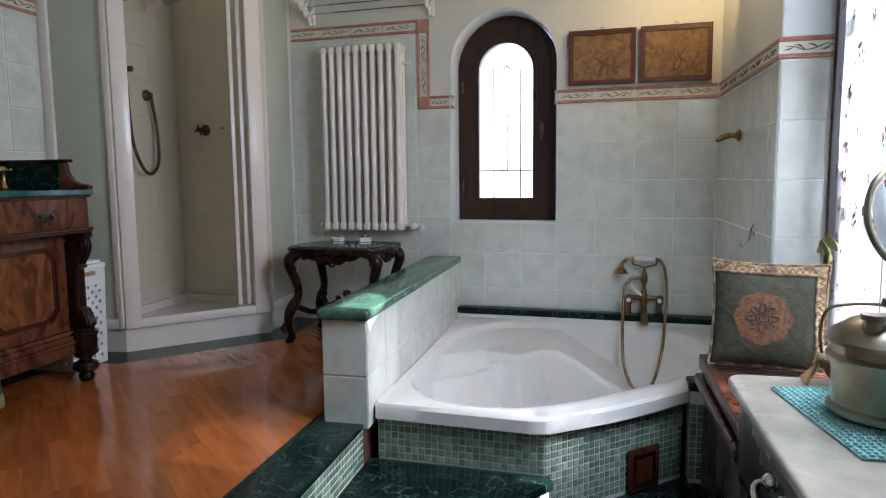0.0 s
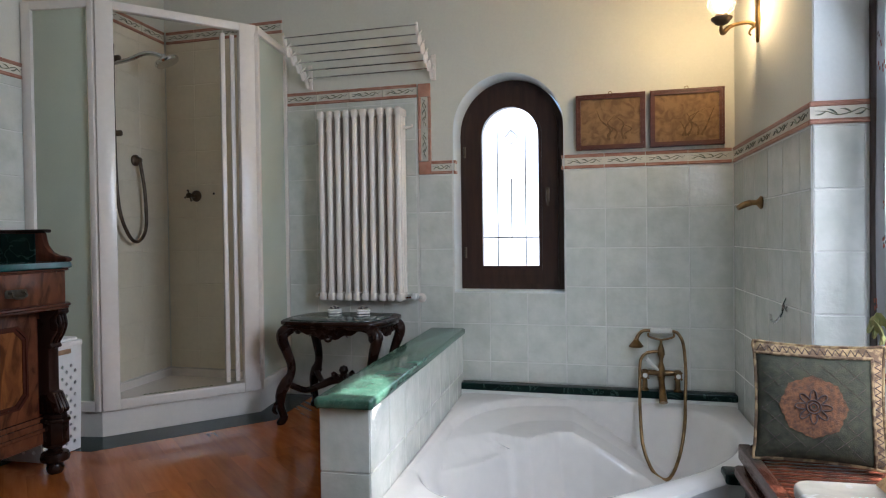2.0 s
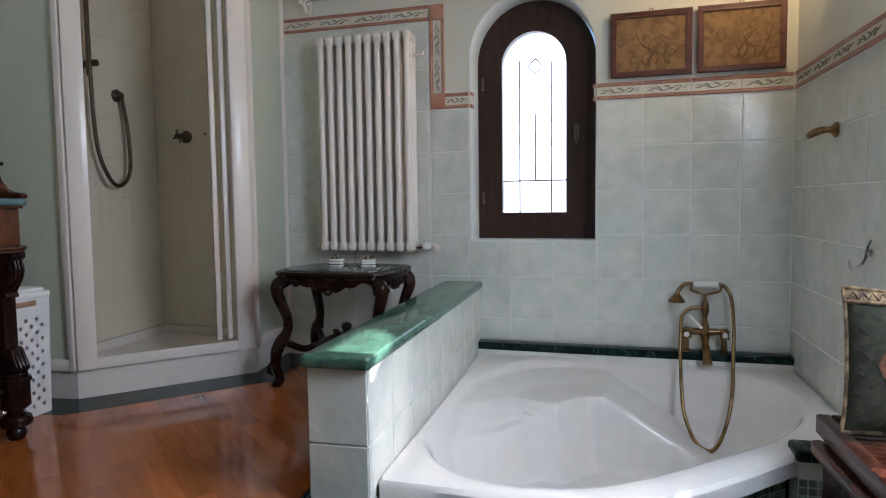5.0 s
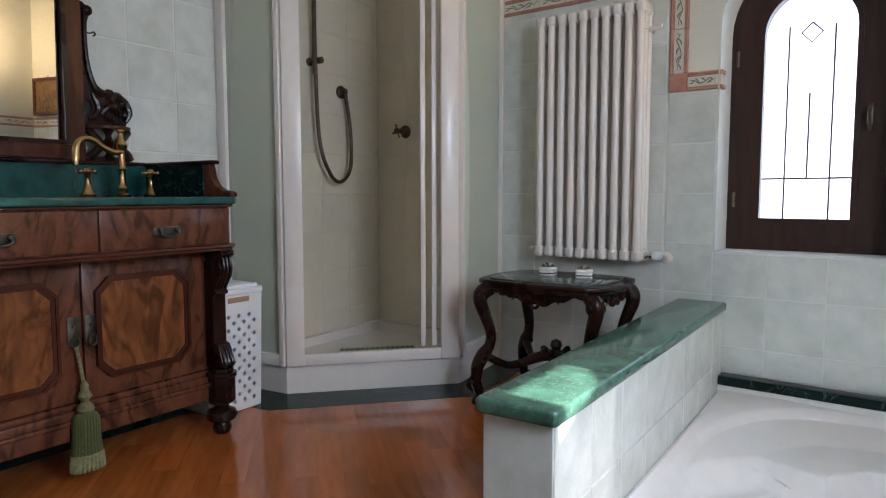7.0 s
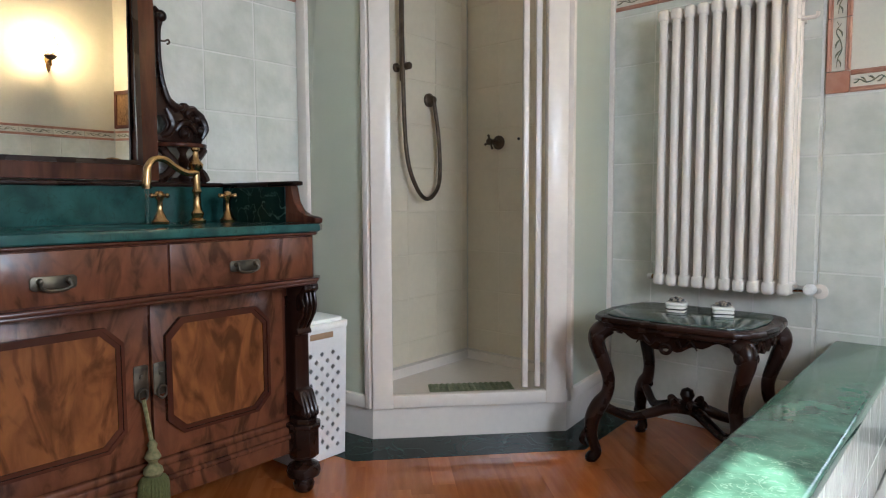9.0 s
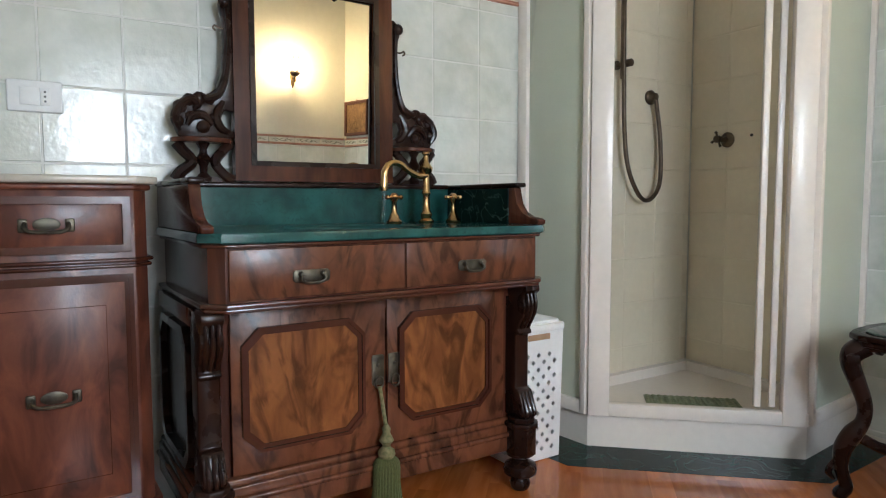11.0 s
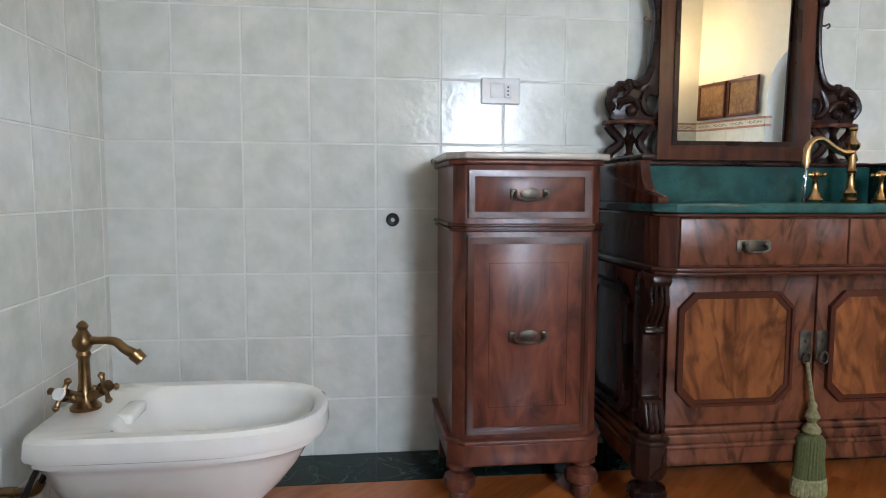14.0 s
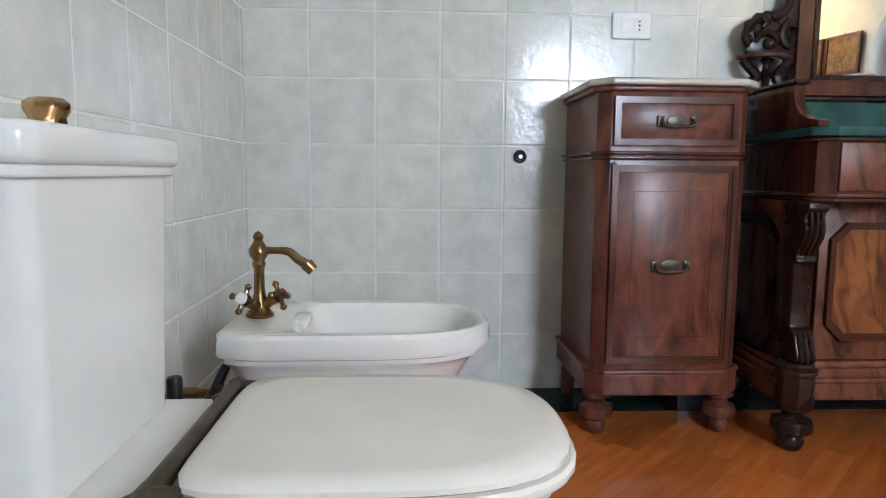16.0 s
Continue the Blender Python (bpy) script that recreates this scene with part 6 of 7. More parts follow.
# ---------------------------------------------------------------- bench, bedside chest and what lies on them
def bench():
    root = thing("slatted_bench", (0.5, 2.1, LOW), "dark wooden chest bench with a slatted top", "bench")
    x0, x1, y0, y1, zt = 0.362, 0.72, 1.72, 2.408, 0.222
    part("body", bm_box(x0 + 0.02, y0, LOW, x1, y1, zt - 0.05, 0.003), M_WALNUT, root)
    bm = bm_box(x0 + 0.012, y0 + 0.05, LOW + 0.05, x0 + 0.0195, y1 - 0.05, zt - 0.10, 0.003)
    part("front_panel", bm, M_WALNUT_D, root)
    for a, b, c, d in ((x0, y0, x0 + 0.035, y1), (x0 + 0.0355, y1 - 0.03, x1, y1), (x0 + 0.0355, y0, x1, y0 + 0.03)):
        part("top_frame", bm_box(a, b, zt - 0.05, c, d, zt, 0.005), M_WALNUT, root)
    part("front_rail", bm_box(x0 - 0.014, y0, zt - 0.105, x0 + 0.02, y1 - 0.004, zt - 0.065, 0.012, 3), M_WALNUT, root)
    n = 22
    for i in range(n):
        yy = y0 + 0.034 + (y1 - y0 - 0.068) * (i + 0.5) / n
        part("slat", bm_box(x0 + 0.036, yy - 0.010, zt - 0.018, x1 - 0.002, yy + 0.010, zt - 0.003, 0.003), M_WALNUT, root)


bench()


def chest():
    root = thing("bedside_chest", (0.5, 1.3, LOW), "dark wooden bedside chest with a pale marble top", "chest")
    part("body", bm_box(0.365, 0.92, LOW, 0.75, 1.715, 0.312, 0.004), M_WALNUT_D, root)
    part("marble_top", prism(rounded(0.330, 0.89, 0.76, 1.765, 0.045, 6), 0.3125, 0.341, bev=0.008, seg=3), M_PALE, root, "pale worn marble top with rounded corners")
    for z0, z1 in ((0.12, 0.29), (-0.10, 0.10), (-0.27, -0.12)):
        d = part("drawer", bm_box(0.352, 0.95, z0, 0.3645, 1.69, z1, 0.004), M_WALNUT_D, root)
        bm = None
        for yy in (1.33,):
            bm = tube([(0.352, yy - 0.05, z1 - 0.06), (0.325, yy - 0.05, z1 - 0.065), (0.318, yy - 0.03, z1 - 0.085), (0.318, yy + 0.03, z1 - 0.085), (0.325, yy + 0.05, z1 - 0.065), (0.352, yy + 0.05, z1 - 0.06)], 0.008, 10, bm=bm)
            lathe([(0.02, 0), (0.018, 0.01), (0.008, 0.018), (0, 0.02)], 14, pose(0.352, yy - 0.05, z1 - 0.06, 0, -90, 0), bm=bm)
            lathe([(0.02, 0), (0.018, 0.01), (0.008, 0.018), (0, 0.02)], 14, pose(0.352, yy + 0.05, z1 - 0.06, 0, -90, 0), bm=bm)
        part("handle", bm, M_CHROME, d, "heavy pewter drawer handle")


chest()


def cushion():
    root = thing("cushion", (0.54, 2.24, 0.23), "green tapestry cushion with a rosette and fringed edge", "cushion")
    M = Matrix.Translation((0.540, 2.245, 0.398)) @ Matrix.Rotation(radians(3), 4, "Y") @ Matrix.Rotation(radians(-13), 4, "X") @ Matrix.Rotation(radians(-8), 4, "Z")
    g1 = surface("tapestry_green", (0.028, 0.031, 0.020), (0.056, 0.054, 0.034), 45, 0.9, bump=0.4, fine=420)
    g2 = surface("tapestry_gold", (0.30, 0.21, 0.11), (0.12, 0.075, 0.045), 38, 0.9, bump=0.4, fine=380, lo=0.45, hi=0.55)
    g3 = surface("tapestry_rust", (0.170, 0.070, 0.030), (0.070, 0.036, 0.022), 90, 0.9, bump=0.4, fine=380)
    g4 = surface("tapestry_dark", (0.045, 0.03, 0.03), (0.09, 0.06, 0.05), 80, 0.9, bump=0.3)
    a, n = 0.168, 20

    def height(u, v):
        k = max(0.0, (1 - abs(u) ** 3.2) * (1 - abs(v) ** 3.2))
        return 0.012 + 0.052 * k ** 0.6

    def pos(u, v, side):
        return (a * u * (1 - 0.05 * (1 - v * v)), side * height(u, v), a * v * (1 - 0.05 * (1 - u * u)))
    own = bmesh.new()
    for side in (-1, 1):
        g = [[own.verts.new(pos(-1 + 2 * i / n, -1 + 2 * j / n, side)) for j in range(n + 1)] for i in range(n + 1)]
        for i in range(n):
            for j in range(n):
                f = own.faces.new((g[i][j], g[i + 1][j], g[i + 1][j + 1], g[i][j + 1]))
                if max(abs(i + 0.5 - n / 2), abs(j + 0.5 - n / 2)) > n / 2 - 2 and side < 0 and (j > n - 3 or i > n - 3):
                    f.material_index = 1
    edge = [(i, 0) for i in range(n)] + [(n, j) for j in range(n)] + [(n - i, n) for i in range(n)] + [(0, n - j) for j in range(n)]
    pts = {s: [own.verts.new(pos(-1 + 2 * i / n, -1 + 2 * j / n, s)) for i, j in edge] for s in (-1, 1)}
    for k in range(len(edge)):
        f = own.faces.new((pts[-1][k], pts[-1][(k + 1) % len(edge)], pts[1][(k + 1) % len(edge)], pts[1][k]))
        f.material_index = 1
    bmesh.ops.remove_doubles(own, verts=own.verts[:], dist=0.0005)
    part("cover", own, [g1, g2], root, space=M)
    cord = None
    for inner in (1.0, 0.80):
        line = []
        for i, j in edge[::2]:
            u, v = (-1 + 2 * i / n), (-1 + 2 * j / n)
            if inner < 1:
                u, v = min(u, 0.80), min(v, 0.80)
            x, y, z = pos(u, v, -1)
            line.append((x, y - 0.003, z))
        cord = tube(line, 0.0045, 7, 2, closed=True, bm=cord)
    part("piping", cord, g2, root, "twisted gold cord piping", space=M)
    zz = None
    for k in range(15):
        u0, u1 = -0.95 + k * 0.115, -0.95 + (k + 0.5) * 0.115
        for swap in (False, True):
            pp = []
            for u, v in ((u0, 0.84), (u1, 0.95), (u0 + 0.115, 0.84)):
                q = (v, u) if swap else (u, v)
                x, y, z = pos(min(q[0], 1), min(q[1], 1), -1)
                pp.append((x, y - 0.0015, z))
            zz = tube(pp, 0.0017, 5, 1, bm=zz)
    part("zigzag", zz, g4, root, "dark zigzag on the gold edging", space=M)
    c0 = Vector((-0.020, -0.012))

    def on(px, pz, lift=0.002):
        u, v = max(-1, min(1, px / a)), max(-1, min(1, pz / a))
        return (px, -height(u, v) - lift, pz)
    ros = bmesh.new()
    rim = []
    for i in range(48):
        ang = 2 * math.pi * i / 48
        r = 0.082 + 0.003 * math.cos(8 * ang) + 0.0015 * math.cos(24 * ang)
        rim.append((c0.x + r * math.cos(ang), c0.y + r * math.sin(ang)))
    rings = [[ros.verts.new(on(c0.x + (x - c0.x) * k, c0.y + (y - c0.y) * k)) for x, y in rim] for k in (1.0, 0.75, 0.5, 0.25, 0.05)]
    for p, q in zip(rings, rings[1:]):
        for i in range(48):
            ros.faces.new((p[i], p[(i + 1) % 48], q[(i + 1) % 48], q[i]))
    part("rosette", ros, g3, root, "rust red rosette", space=M)
    pet = None
    for i in range(8):
        ang = 2 * math.pi * i / 8
        loop = []
        for t in range(7):
            s = (t / 6 - 0.5) * 0.7
            r = 0.022 + 0.024 * math.sin(math.pi * t / 6)
            loop.append(on(c0.x + r * math.cos(ang + s), c0.y + r * math.sin(ang + s), 0.004))
        pet = tube(loop, 0.0022, 5, 2, bm=pet)
    for r in (0.010, 0.018):
        pet = tube([on(c0.x + r * math.cos(k * 0.785), c0.y + r * math.sin(k * 0.785), 0.004) for k in range(8)], 0.0022, 5, 2, closed=True, bm=pet)
    part("flower", pet, g4, root, "dark flower outline", space=M)
    lat = None
    for k in range(-4, 5):
        for s in (1, -1):
            pp = []
            for t in range(9):
                px = -0.15 + 0.30 * t / 8
                pz = s * px * 0.9 + k * 0.052
                if abs(pz) < 0.155 and px < 0.13 and pz < 0.13 and (Vector((px, pz)) - c0).length > 0.088:
                    pp.append(on(px, pz, 0.0006))
            if len(pp) > 2:
                lat = tube(pp, 0.0010, 4, 1, bm=lat)
    part("lattice", lat, g4, root, space=M)


cushion()


def curtain():
    root = thing("curtain", (0.75, 1.9, 0.3), "white sheer curtain printed with small flowers, tied back", "curtain")
    m = bpy.data.materials.new("sheer_voile")
    m.use_nodes = True
    nt = m.node_tree
    nn, ll = nt.nodes, nt.links
    nn.remove(nn["Principled BSDF"])
    tl, df, tr = nn.new("ShaderNodeBsdfTranslucent"), nn.new("ShaderNodeBsdfDiffuse"), nn.new("ShaderNodeBsdfTransparent")
    for b in (tl, df):
        b.inputs["Color"].default_value = (0.50, 0.51, 0.53, 1)
    a, b = nn.new("ShaderNodeMixShader"), nn.new("ShaderNodeMixShader")
    a.inputs[0].default_value, b.inputs[0].default_value = 0.30, 0.08
    ll.new(tl.outputs[0], a.inputs[1])
    ll.new(df.outputs[0], a.inputs[2])
    ll.new(a.outputs[0], b.inputs[1])
    ll.new(tr.outputs[0], b.inputs[2])
    ll.new(b.outputs[0], nn["Material Output"].inputs["Surface"])
    fl_dark = surface("print_flower", (0.12, 0.05, 0.04), (0.05, 0.07, 0.04), 60, 0.9)
    fl_red = surface("print_flower_red", (0.42, 0.12, 0.08), (0.30, 0.10, 0.07), 60, 0.9)
    rnd = random.Random(7)
    for y_out, y_in, sgn, zlow in ((2.385, 1.905, 1, 0.30), (1.39, 1.915, -1, 0.30)):
        own = bmesh.new()
        nu, nv = 90, 40

        def at(u, v):
            z = 2.06 - (2.06 - zlow) * v
            tie = math.exp(-((z - 0.62) / 0.23) ** 2)
            lean = (y_in - y_out) * (1 - 0.22 * tie) * (1.0 if z > 0.64 else 0.75 + 0.25 * tie)
            if sgn > 0:
                up = max(0.0, min(1.0, (z - 1.56) / 0.16))
                lean *= 1 - 0.72 * up * up * (3 - 2 * up)
            y = y_out + lean * u
            x = 0.752 + 0.016 * math.sin(u * 44 + 1.3 * math.sin(v * 3)) * (1 - 0.3 * tie) + 0.006 * math.sin(u * 97 + v * 5)
            return Vector((x, y, z))
        g = [[own.verts.new(at(i / nu, j / nv)) for j in range(nv + 1)] for i in range(nu + 1)]
        for i in range(nu):
            for j in range(nv):
                own.faces.new((g[i][j], g[i + 1][j], g[i + 1][j + 1], g[i][j + 1]))
        panel_ = part("panel", own, m, root)
        for mat in (fl_dark, fl_red):
            fb = bmesh.new()
            for k in range(100):
                u, v = rnd.random(), rnd.random()
                p = at(u, v)
                r = 0.006 + rnd.random() * 0.007
                for q in range(4):
                    an = q * 1.57 + rnd.random()
                    c = p + Vector((-0.004, math.cos(an) * r * 0.9, math.sin(an) * r * 1.3))
                    own2 = [fb.verts.new(c + Vector((0, math.cos(t) * r * 0.5, math.sin(t) * r * 0.8))) for t in (0, 1.26, 2.5, 3.77, 5.0)]
                    fb.faces.new(own2)
            tagged(part("printed_flower", fb, mat, panel_), kind="stuff")
    part("rod", tube([(0.755, 1.33, 2.07), (0.755, 2.45, 2.07)], 0.010, 10, 1), M_BRASS, root)
    # cloth rose on the tie-back
    rose = thing("rose_tieback", (0.72, 2.275, 0.61), "yellow-green cloth rose holding the curtain back", "tieback")
    rm = surface("rose_cloth", (0.34, 0.30, 0.12), (0.20, 0.22, 0.08), 40, 0.8, bump=0.2)
    bm = bmesh.new()
    for k in range(11):
        an, r = k * 2.4, 0.008 + 0.0032 * k
        c = Vector((0.728 - 0.003 * (11 - k), 2.275 + math.cos(an) * r, 0.612 + math.sin(an) * r))
        lathe([(0, -0.012), (0.014, -0.004), (0.020, 0.006), (0.012, 0.008), (0, 0.002)], 9, Matrix.Translation(c) @ Matrix.Rotation(an, 4, "X") @ Matrix.Rotation(radians(-70), 4, "Y") @ Matrix.Diagonal((1, 1, 0.6, 1)), bm=bm)
    part("blossom", bm, rm, rose)
    part("band", tube([(0.735, 2.30, 0.62), (0.73, 2.34, 0.635), (0.76, 2.385, 0.645), (0.797, 2.40, 0.65)], 0.007, 8), rm, rose)


curtain()


def on_the_chest():
    z = 0.3412
    cl = thing("crochet_mat", (0.50, 1.45, z), "turquoise crocheted mat on the marble", "mat")
    M = Matrix.Translation((0.52, 1.46, z)) @ Matrix.Rotation(radians(8), 4, "Z")
    m = surface("crochet", (0.22, 0.44, 0.42), (0.34, 0.58, 0.55), 50, 0.95, bump=0.6, fine=260)
    bm = bm_box(-0.085, -0.20, 0, 0.16, 0.20, 0.006, 0.002)
    rnd = random.Random(3)
    for i in range(18):
        for j in range(28):
            x, y = -0.080 + i * 0.0138, -0.195 + j * 0.0143
            lathe([(0, -0.003), (0.006, 0), (0.004, 0.004), (0, 0.0055)], 5, Matrix.Translation((x + rnd.random() * 0.003, y + rnd.random() * 0.003, 0.006)), bm=bm)
    part("weave", bm, m, cl, space=M)
    k = thing("pewter_pot", (0.60, 1.47, z), "old tinned metal kettle pot with rounded lid", "pot")
    zz = z + 0.0115
    c = Matrix.Translation((0.585, 1.475, 0))
    part("body", lathe([(0.100, zz), (0.108, zz + 0.006), (0.108, zz + 0.018), (0.100, zz + 0.024), (0.103, zz + 0.10), (0.112, zz + 0.112), (0.114, zz + 0.122), (0.104, zz + 0.130), (0.104, zz + 0.150), (0, zz + 0.150)], 40, c), M_PEWTER, k)
    part("lid", lathe([(0.113, zz + 0.1502), (0.114, zz + 0.158), (0.100, zz + 0.175), (0.070, zz + 0.196), (0.035, zz + 0.206), (0, zz + 0.208)], 40, c), M_PEWTER, k)
    part("spout", lathe([(0.018, zz + 0.168), (0.018, zz + 0.205), (0.024, zz + 0.208), (0.024, zz + 0.218), (0, zz + 0.219)], 18, Matrix.Translation((0.535, 1.425, 0))), M_PEWTER, k)
    part("knob", lathe([(0.010, zz + 0.205), (0.010, zz + 0.220), (0.020, zz + 0.228), (0.018, zz + 0.240), (0, zz + 0.244)], 16, c), M_BRONZE, k)
    b = thing("wire_basket", (0.60, 1.68, z), "small basket with a bent wire handle and rope edge", "basket")
    ro = surface("rope", (0.36, 0.28, 0.18), (0.26, 0.19, 0.11), 120, 0.9, bump=0.5, fine=300)
    cb = Matrix.Translation((0.615, 1.69, 0))
    part("bowl", lathe([(0.055, z), (0.075, z + 0.03), (0.088, z + 0.07), (0.082, z + 0.072), (0.068, z + 0.03), (0, z + 0.012)], 28, cb), M_BRONZE, b)
    part("rope_edge", tube([(0.615 + 0.088 * math.cos(t * 0.5236), 1.69 + 0.088 * math.sin(t * 0.5236), z + 0.074) for t in range(12)], 0.009, 8, 3, closed=True), ro, b)
    part("wire_handle", tube([(0.530, 1.69, z + 0.07), (0.522, 1.69, z + 0.13), (0.535, 1.69, z + 0.185), (0.58, 1.69, z + 0.200), (0.65, 1.69, z + 0.200), (0.692, 1.69, z + 0.18), (0.702, 1.69, z + 0.12), (0.70, 1.69, z + 0.07)], 0.0038, 8), M_BRONZE, b)
    ta = thing("cord_tassel", (0.50, 1.72, z), "tan cord tassel lying on the marble", "tassel")
    tm = surface("tan_cord", (0.40, 0.25, 0.12), (0.28, 0.17, 0.08), 90, 0.9, bump=0.5, fine=240)
    bm = tube([(0.56, 1.715, z + 0.07), (0.535, 1.715, z + 0.06), (0.525, 1.715, z + 0.045)], [0.006, 0.010, 0.012], 10)
    for i in range(14):
        t = i / 13 - 0.5
        tube([(0.525, 1.715 + t * 0.012, z + 0.045), (0.512 + t * 0.004, 1.715 + t * 0.03, z + 0.025), (0.498, 1.715 + t * 0.05, z + 0.004)], [0.004, 0.0045, 0.0035], 6, 3, bm=bm)
    part("strands", bm, tm, ta)
    mi = thing("round_mirror", (0.62, 1.52, z), "round silver table mirror on a stand", "mirror")
    N = Matrix.Translation((0.655, 1.56, 0.755)) @ Matrix.Rotation(radians(20), 4, "Z") @ Matrix.Rotation(radians(80), 4, "X")
    part("rim", tube([(0.115 * math.cos(t * 0.5236), 0.115 * math.sin(t * 0.5236), 0) for t in range(12)], 0.008, 10, 4, closed=True), M_PEWTER, mi, space=N)
    part("glass", lathe([(0.112, -0.003), (0.112, 0.003), (0, 0.003)], 40), M_MIRROR, mi, space=N)
    part("stem", lathe([(0.055, z), (0.055, z + 0.006), (0.014, z + 0.016), (0.008, z + 0.05), (0.010, z + 0.18), (0.007, z + 0.30)], 18, Matrix.Translation((0.66, 1.585, 0))), M_PEWTER, mi)
    va = thing("lavender_vase", (0.71, 1.62, z), "dark vase with dried lavender stalks", "vase")
    part("vase", lathe([(0.030, z), (0.036, z + 0.02), (0.040, z + 0.07), (0.026, z + 0.12), (0.030, z + 0.14), (0, z + 0.13)], 20, Matrix.Translation((0.715, 1.62, 0))), M_BLACK, va)
    st = bmesh.new()
    for i in range(20):
        an, r = rnd.random() * 6.28, 0.02 + rnd.random() * 0.03
        e = (0.715 + r * math.cos(an) * 0.8, 1.62 + r * math.sin(an), z + 0.19 + rnd.random() * 0.06)
        tube([(0.715, 1.62, z + 0.12), e], 0.0012, 4, 1, bm=st)
        tube([e, (e[0] + r * 0.2 * math.cos(an), e[1] + r * 0.2 * math.sin(an), e[2] + 0.04)], [0.004, 0.003], 5, 1, bm=st)
    part("lavender", st, surface("dry_lavender", (0.10, 0.07, 0.12), (0.16, 0.13, 0.12), 60, 0.9), va)


on_the_chest()


def access_door():
    root = thing("access_door", (0.12, 2.33, -0.2), "small dark wooden access panel in the tub's front", "access panel")
    p, q = Vector((0.120, 2.3595)), Vector((0.232, 2.4575))
    d = (q - p).normalized()
    a = math.atan2(d.y, d.x)
    M = Matrix.Translation((p.x, p.y, 0)) @ Matrix.Rotation(a, 4, "Z")
    ln = (q - p).length
    part("board", bm_box(0, -0.016, -0.292, ln, -0.006, -0.132, 0.003), M_WALNUT, root, space=M)

    def rect(k):
        return [(k, -0.292 + k), (ln - k, -0.292 + k), (ln - k, -0.132 - k), (k, -0.132 - k)]
    part("moulding", ring_prism(rect(0.022), rect(0.032), -0.020, -0.016, "y"), M_WALNUT_D, root, space=M)


access_door()
# ---------------------------------------------------------------- tiles, border, planks, mosaic
def tile_mesh(w, h, name="tile", mat=None, depth=0.0048, gap=0.0045):
    bm = bm_box(-w / 2 + gap / 2, 0, -h / 2 + gap / 2, w / 2 - gap / 2, depth, h / 2 - gap / 2)
    top = [e for e in bm.edges if all(v.co.y > depth - 1e-5 for v in e.verts)]
    bmesh.ops.bevel(bm, geom=top, offset=0.0018, segments=1, affect="EDGES")
    return mesh_of(name, bm, mat or M_TILE)


TILE_CACHE = {}


def tiles(parent, frame_m, u0, u1, z0, z1, ustart, skip=None, mat=None):
    """Tiles S by S on a wall; frame_m has x along the wall and +y out of it. ustart is a joint line."""
    k0 = math.floor((u0 - ustart) / S + 1e-6)
    u = ustart + k0 * S
    while u < u1 - 1e-4:
        a, b = max(u, u0), min(u + S, u1)
        j = math.floor((z0 - Z0) / S + 1e-6)
        z = Z0 + j * S
        while z < z1 - 1e-4:
            c, d = max(z, z0), min(z + S, z1)
            if b - a > 0.015 and d - c > 0.015:
                for a2, b2, c2, d2 in (skip(a, b, c, d) if skip else [(a, b, c, d)]):
                    if b2 - a2 < 0.012 or d2 - c2 < 0.012:
                        continue
                    key = (round(b2 - a2, 3), round(d2 - c2, 3), (mat or M_TILE).name)
                    if key not in TILE_CACHE:
                        TILE_CACHE[key] = tile_mesh(*key[:2], mat=mat)
                    piece("tile", TILE_CACHE[key], parent, frame_m @ Matrix.Translation(((a2 + b2) / 2, 0, (c2 + d2) / 2)))
            z += S
        u += S


def backing(name, frame_m, u0, u1, z0, z1, hole=None, mat=None):
    cells = [(u0, u1, z0, z1)]
    if hole:
        a, b, c, d = hole
        cells = [(u0, a, z0, z1), (b, u1, z0, z1), (a, b, z0, c), (a, b, d, z1)]
    bm = None
    for a, b, c, d in cells:
        if b - a > 0.005 and d - c > 0.005:
            bm = bm_box(a, 0.0005, c, b, 0.0035, d, bm=bm)
    return solo(name, bm, mat or M_GROUT, "pale grout bed behind the glazed tiles", "wall tiling", "structure", at=frame_m, space=frame_m)


# frames: x along the wall, y out of the wall into the room
FW = Matrix.Translation((XW, 0, 0)) @ Matrix.Rotation(radians(-90), 4, "Z")      # x runs to -y
FS = Matrix.Translation((0, YS, 0))                                             # x runs to +x
FE = Matrix.Translation((XE, 0, 0)) @ Matrix.Rotation(radians(90), 4, "Z")       # x runs to +y
FN = NW @ Matrix.Rotation(radians(180), 4, "Z")                                  # x runs to -x of the wall
FJ = Matrix.Translation((0, 2.484, 0)) @ Matrix.Rotation(radians(180), 4, "Z")   # niche jamb, x runs to -x
ROW_W, ROW6, ROW8, ROW10 = 1.626, 1.230, 1.652, 2.078
t_w = backing("tiling_west", FW, -2.735, -YS, 0.002, ROW_W)
tiles(t_w, FW, -2.735, -YS, 0.002, ROW_W, -0.131)
t_s = backing("tiling_south", FS, XW, -0.505, 0.002, ROW_W)
tiles(t_s, FS, XW, -0.505, 0.002, ROW_W, XW + 0.037)
Z0 = 0.025
t_ws = backing("tiling_shower_west", FW, -3.775, -2.736, 0.078, ROW10, mat=M_TILE_WARMLIT)
tiles(t_ws, FW, -3.775, -2.736, 0.078, ROW10, -0.13, mat=M_TILE_WARMLIT)
t_ns = backing("tiling_shower_north", FN, 2.40, 3.20, 0.078, ROW10, mat=M_TILE_WARMLIT)
tiles(t_ns, FN, 2.40, 3.20, 0.078, ROW10, 0.0, mat=M_TILE_WARMLIT)
t_n2 = backing("tiling_radiator", FN, 1.60, 2.397, 0.002, ROW8)
tiles(t_n2, FN, 1.60, 2.397, 0.002, ROW8, 0.008)


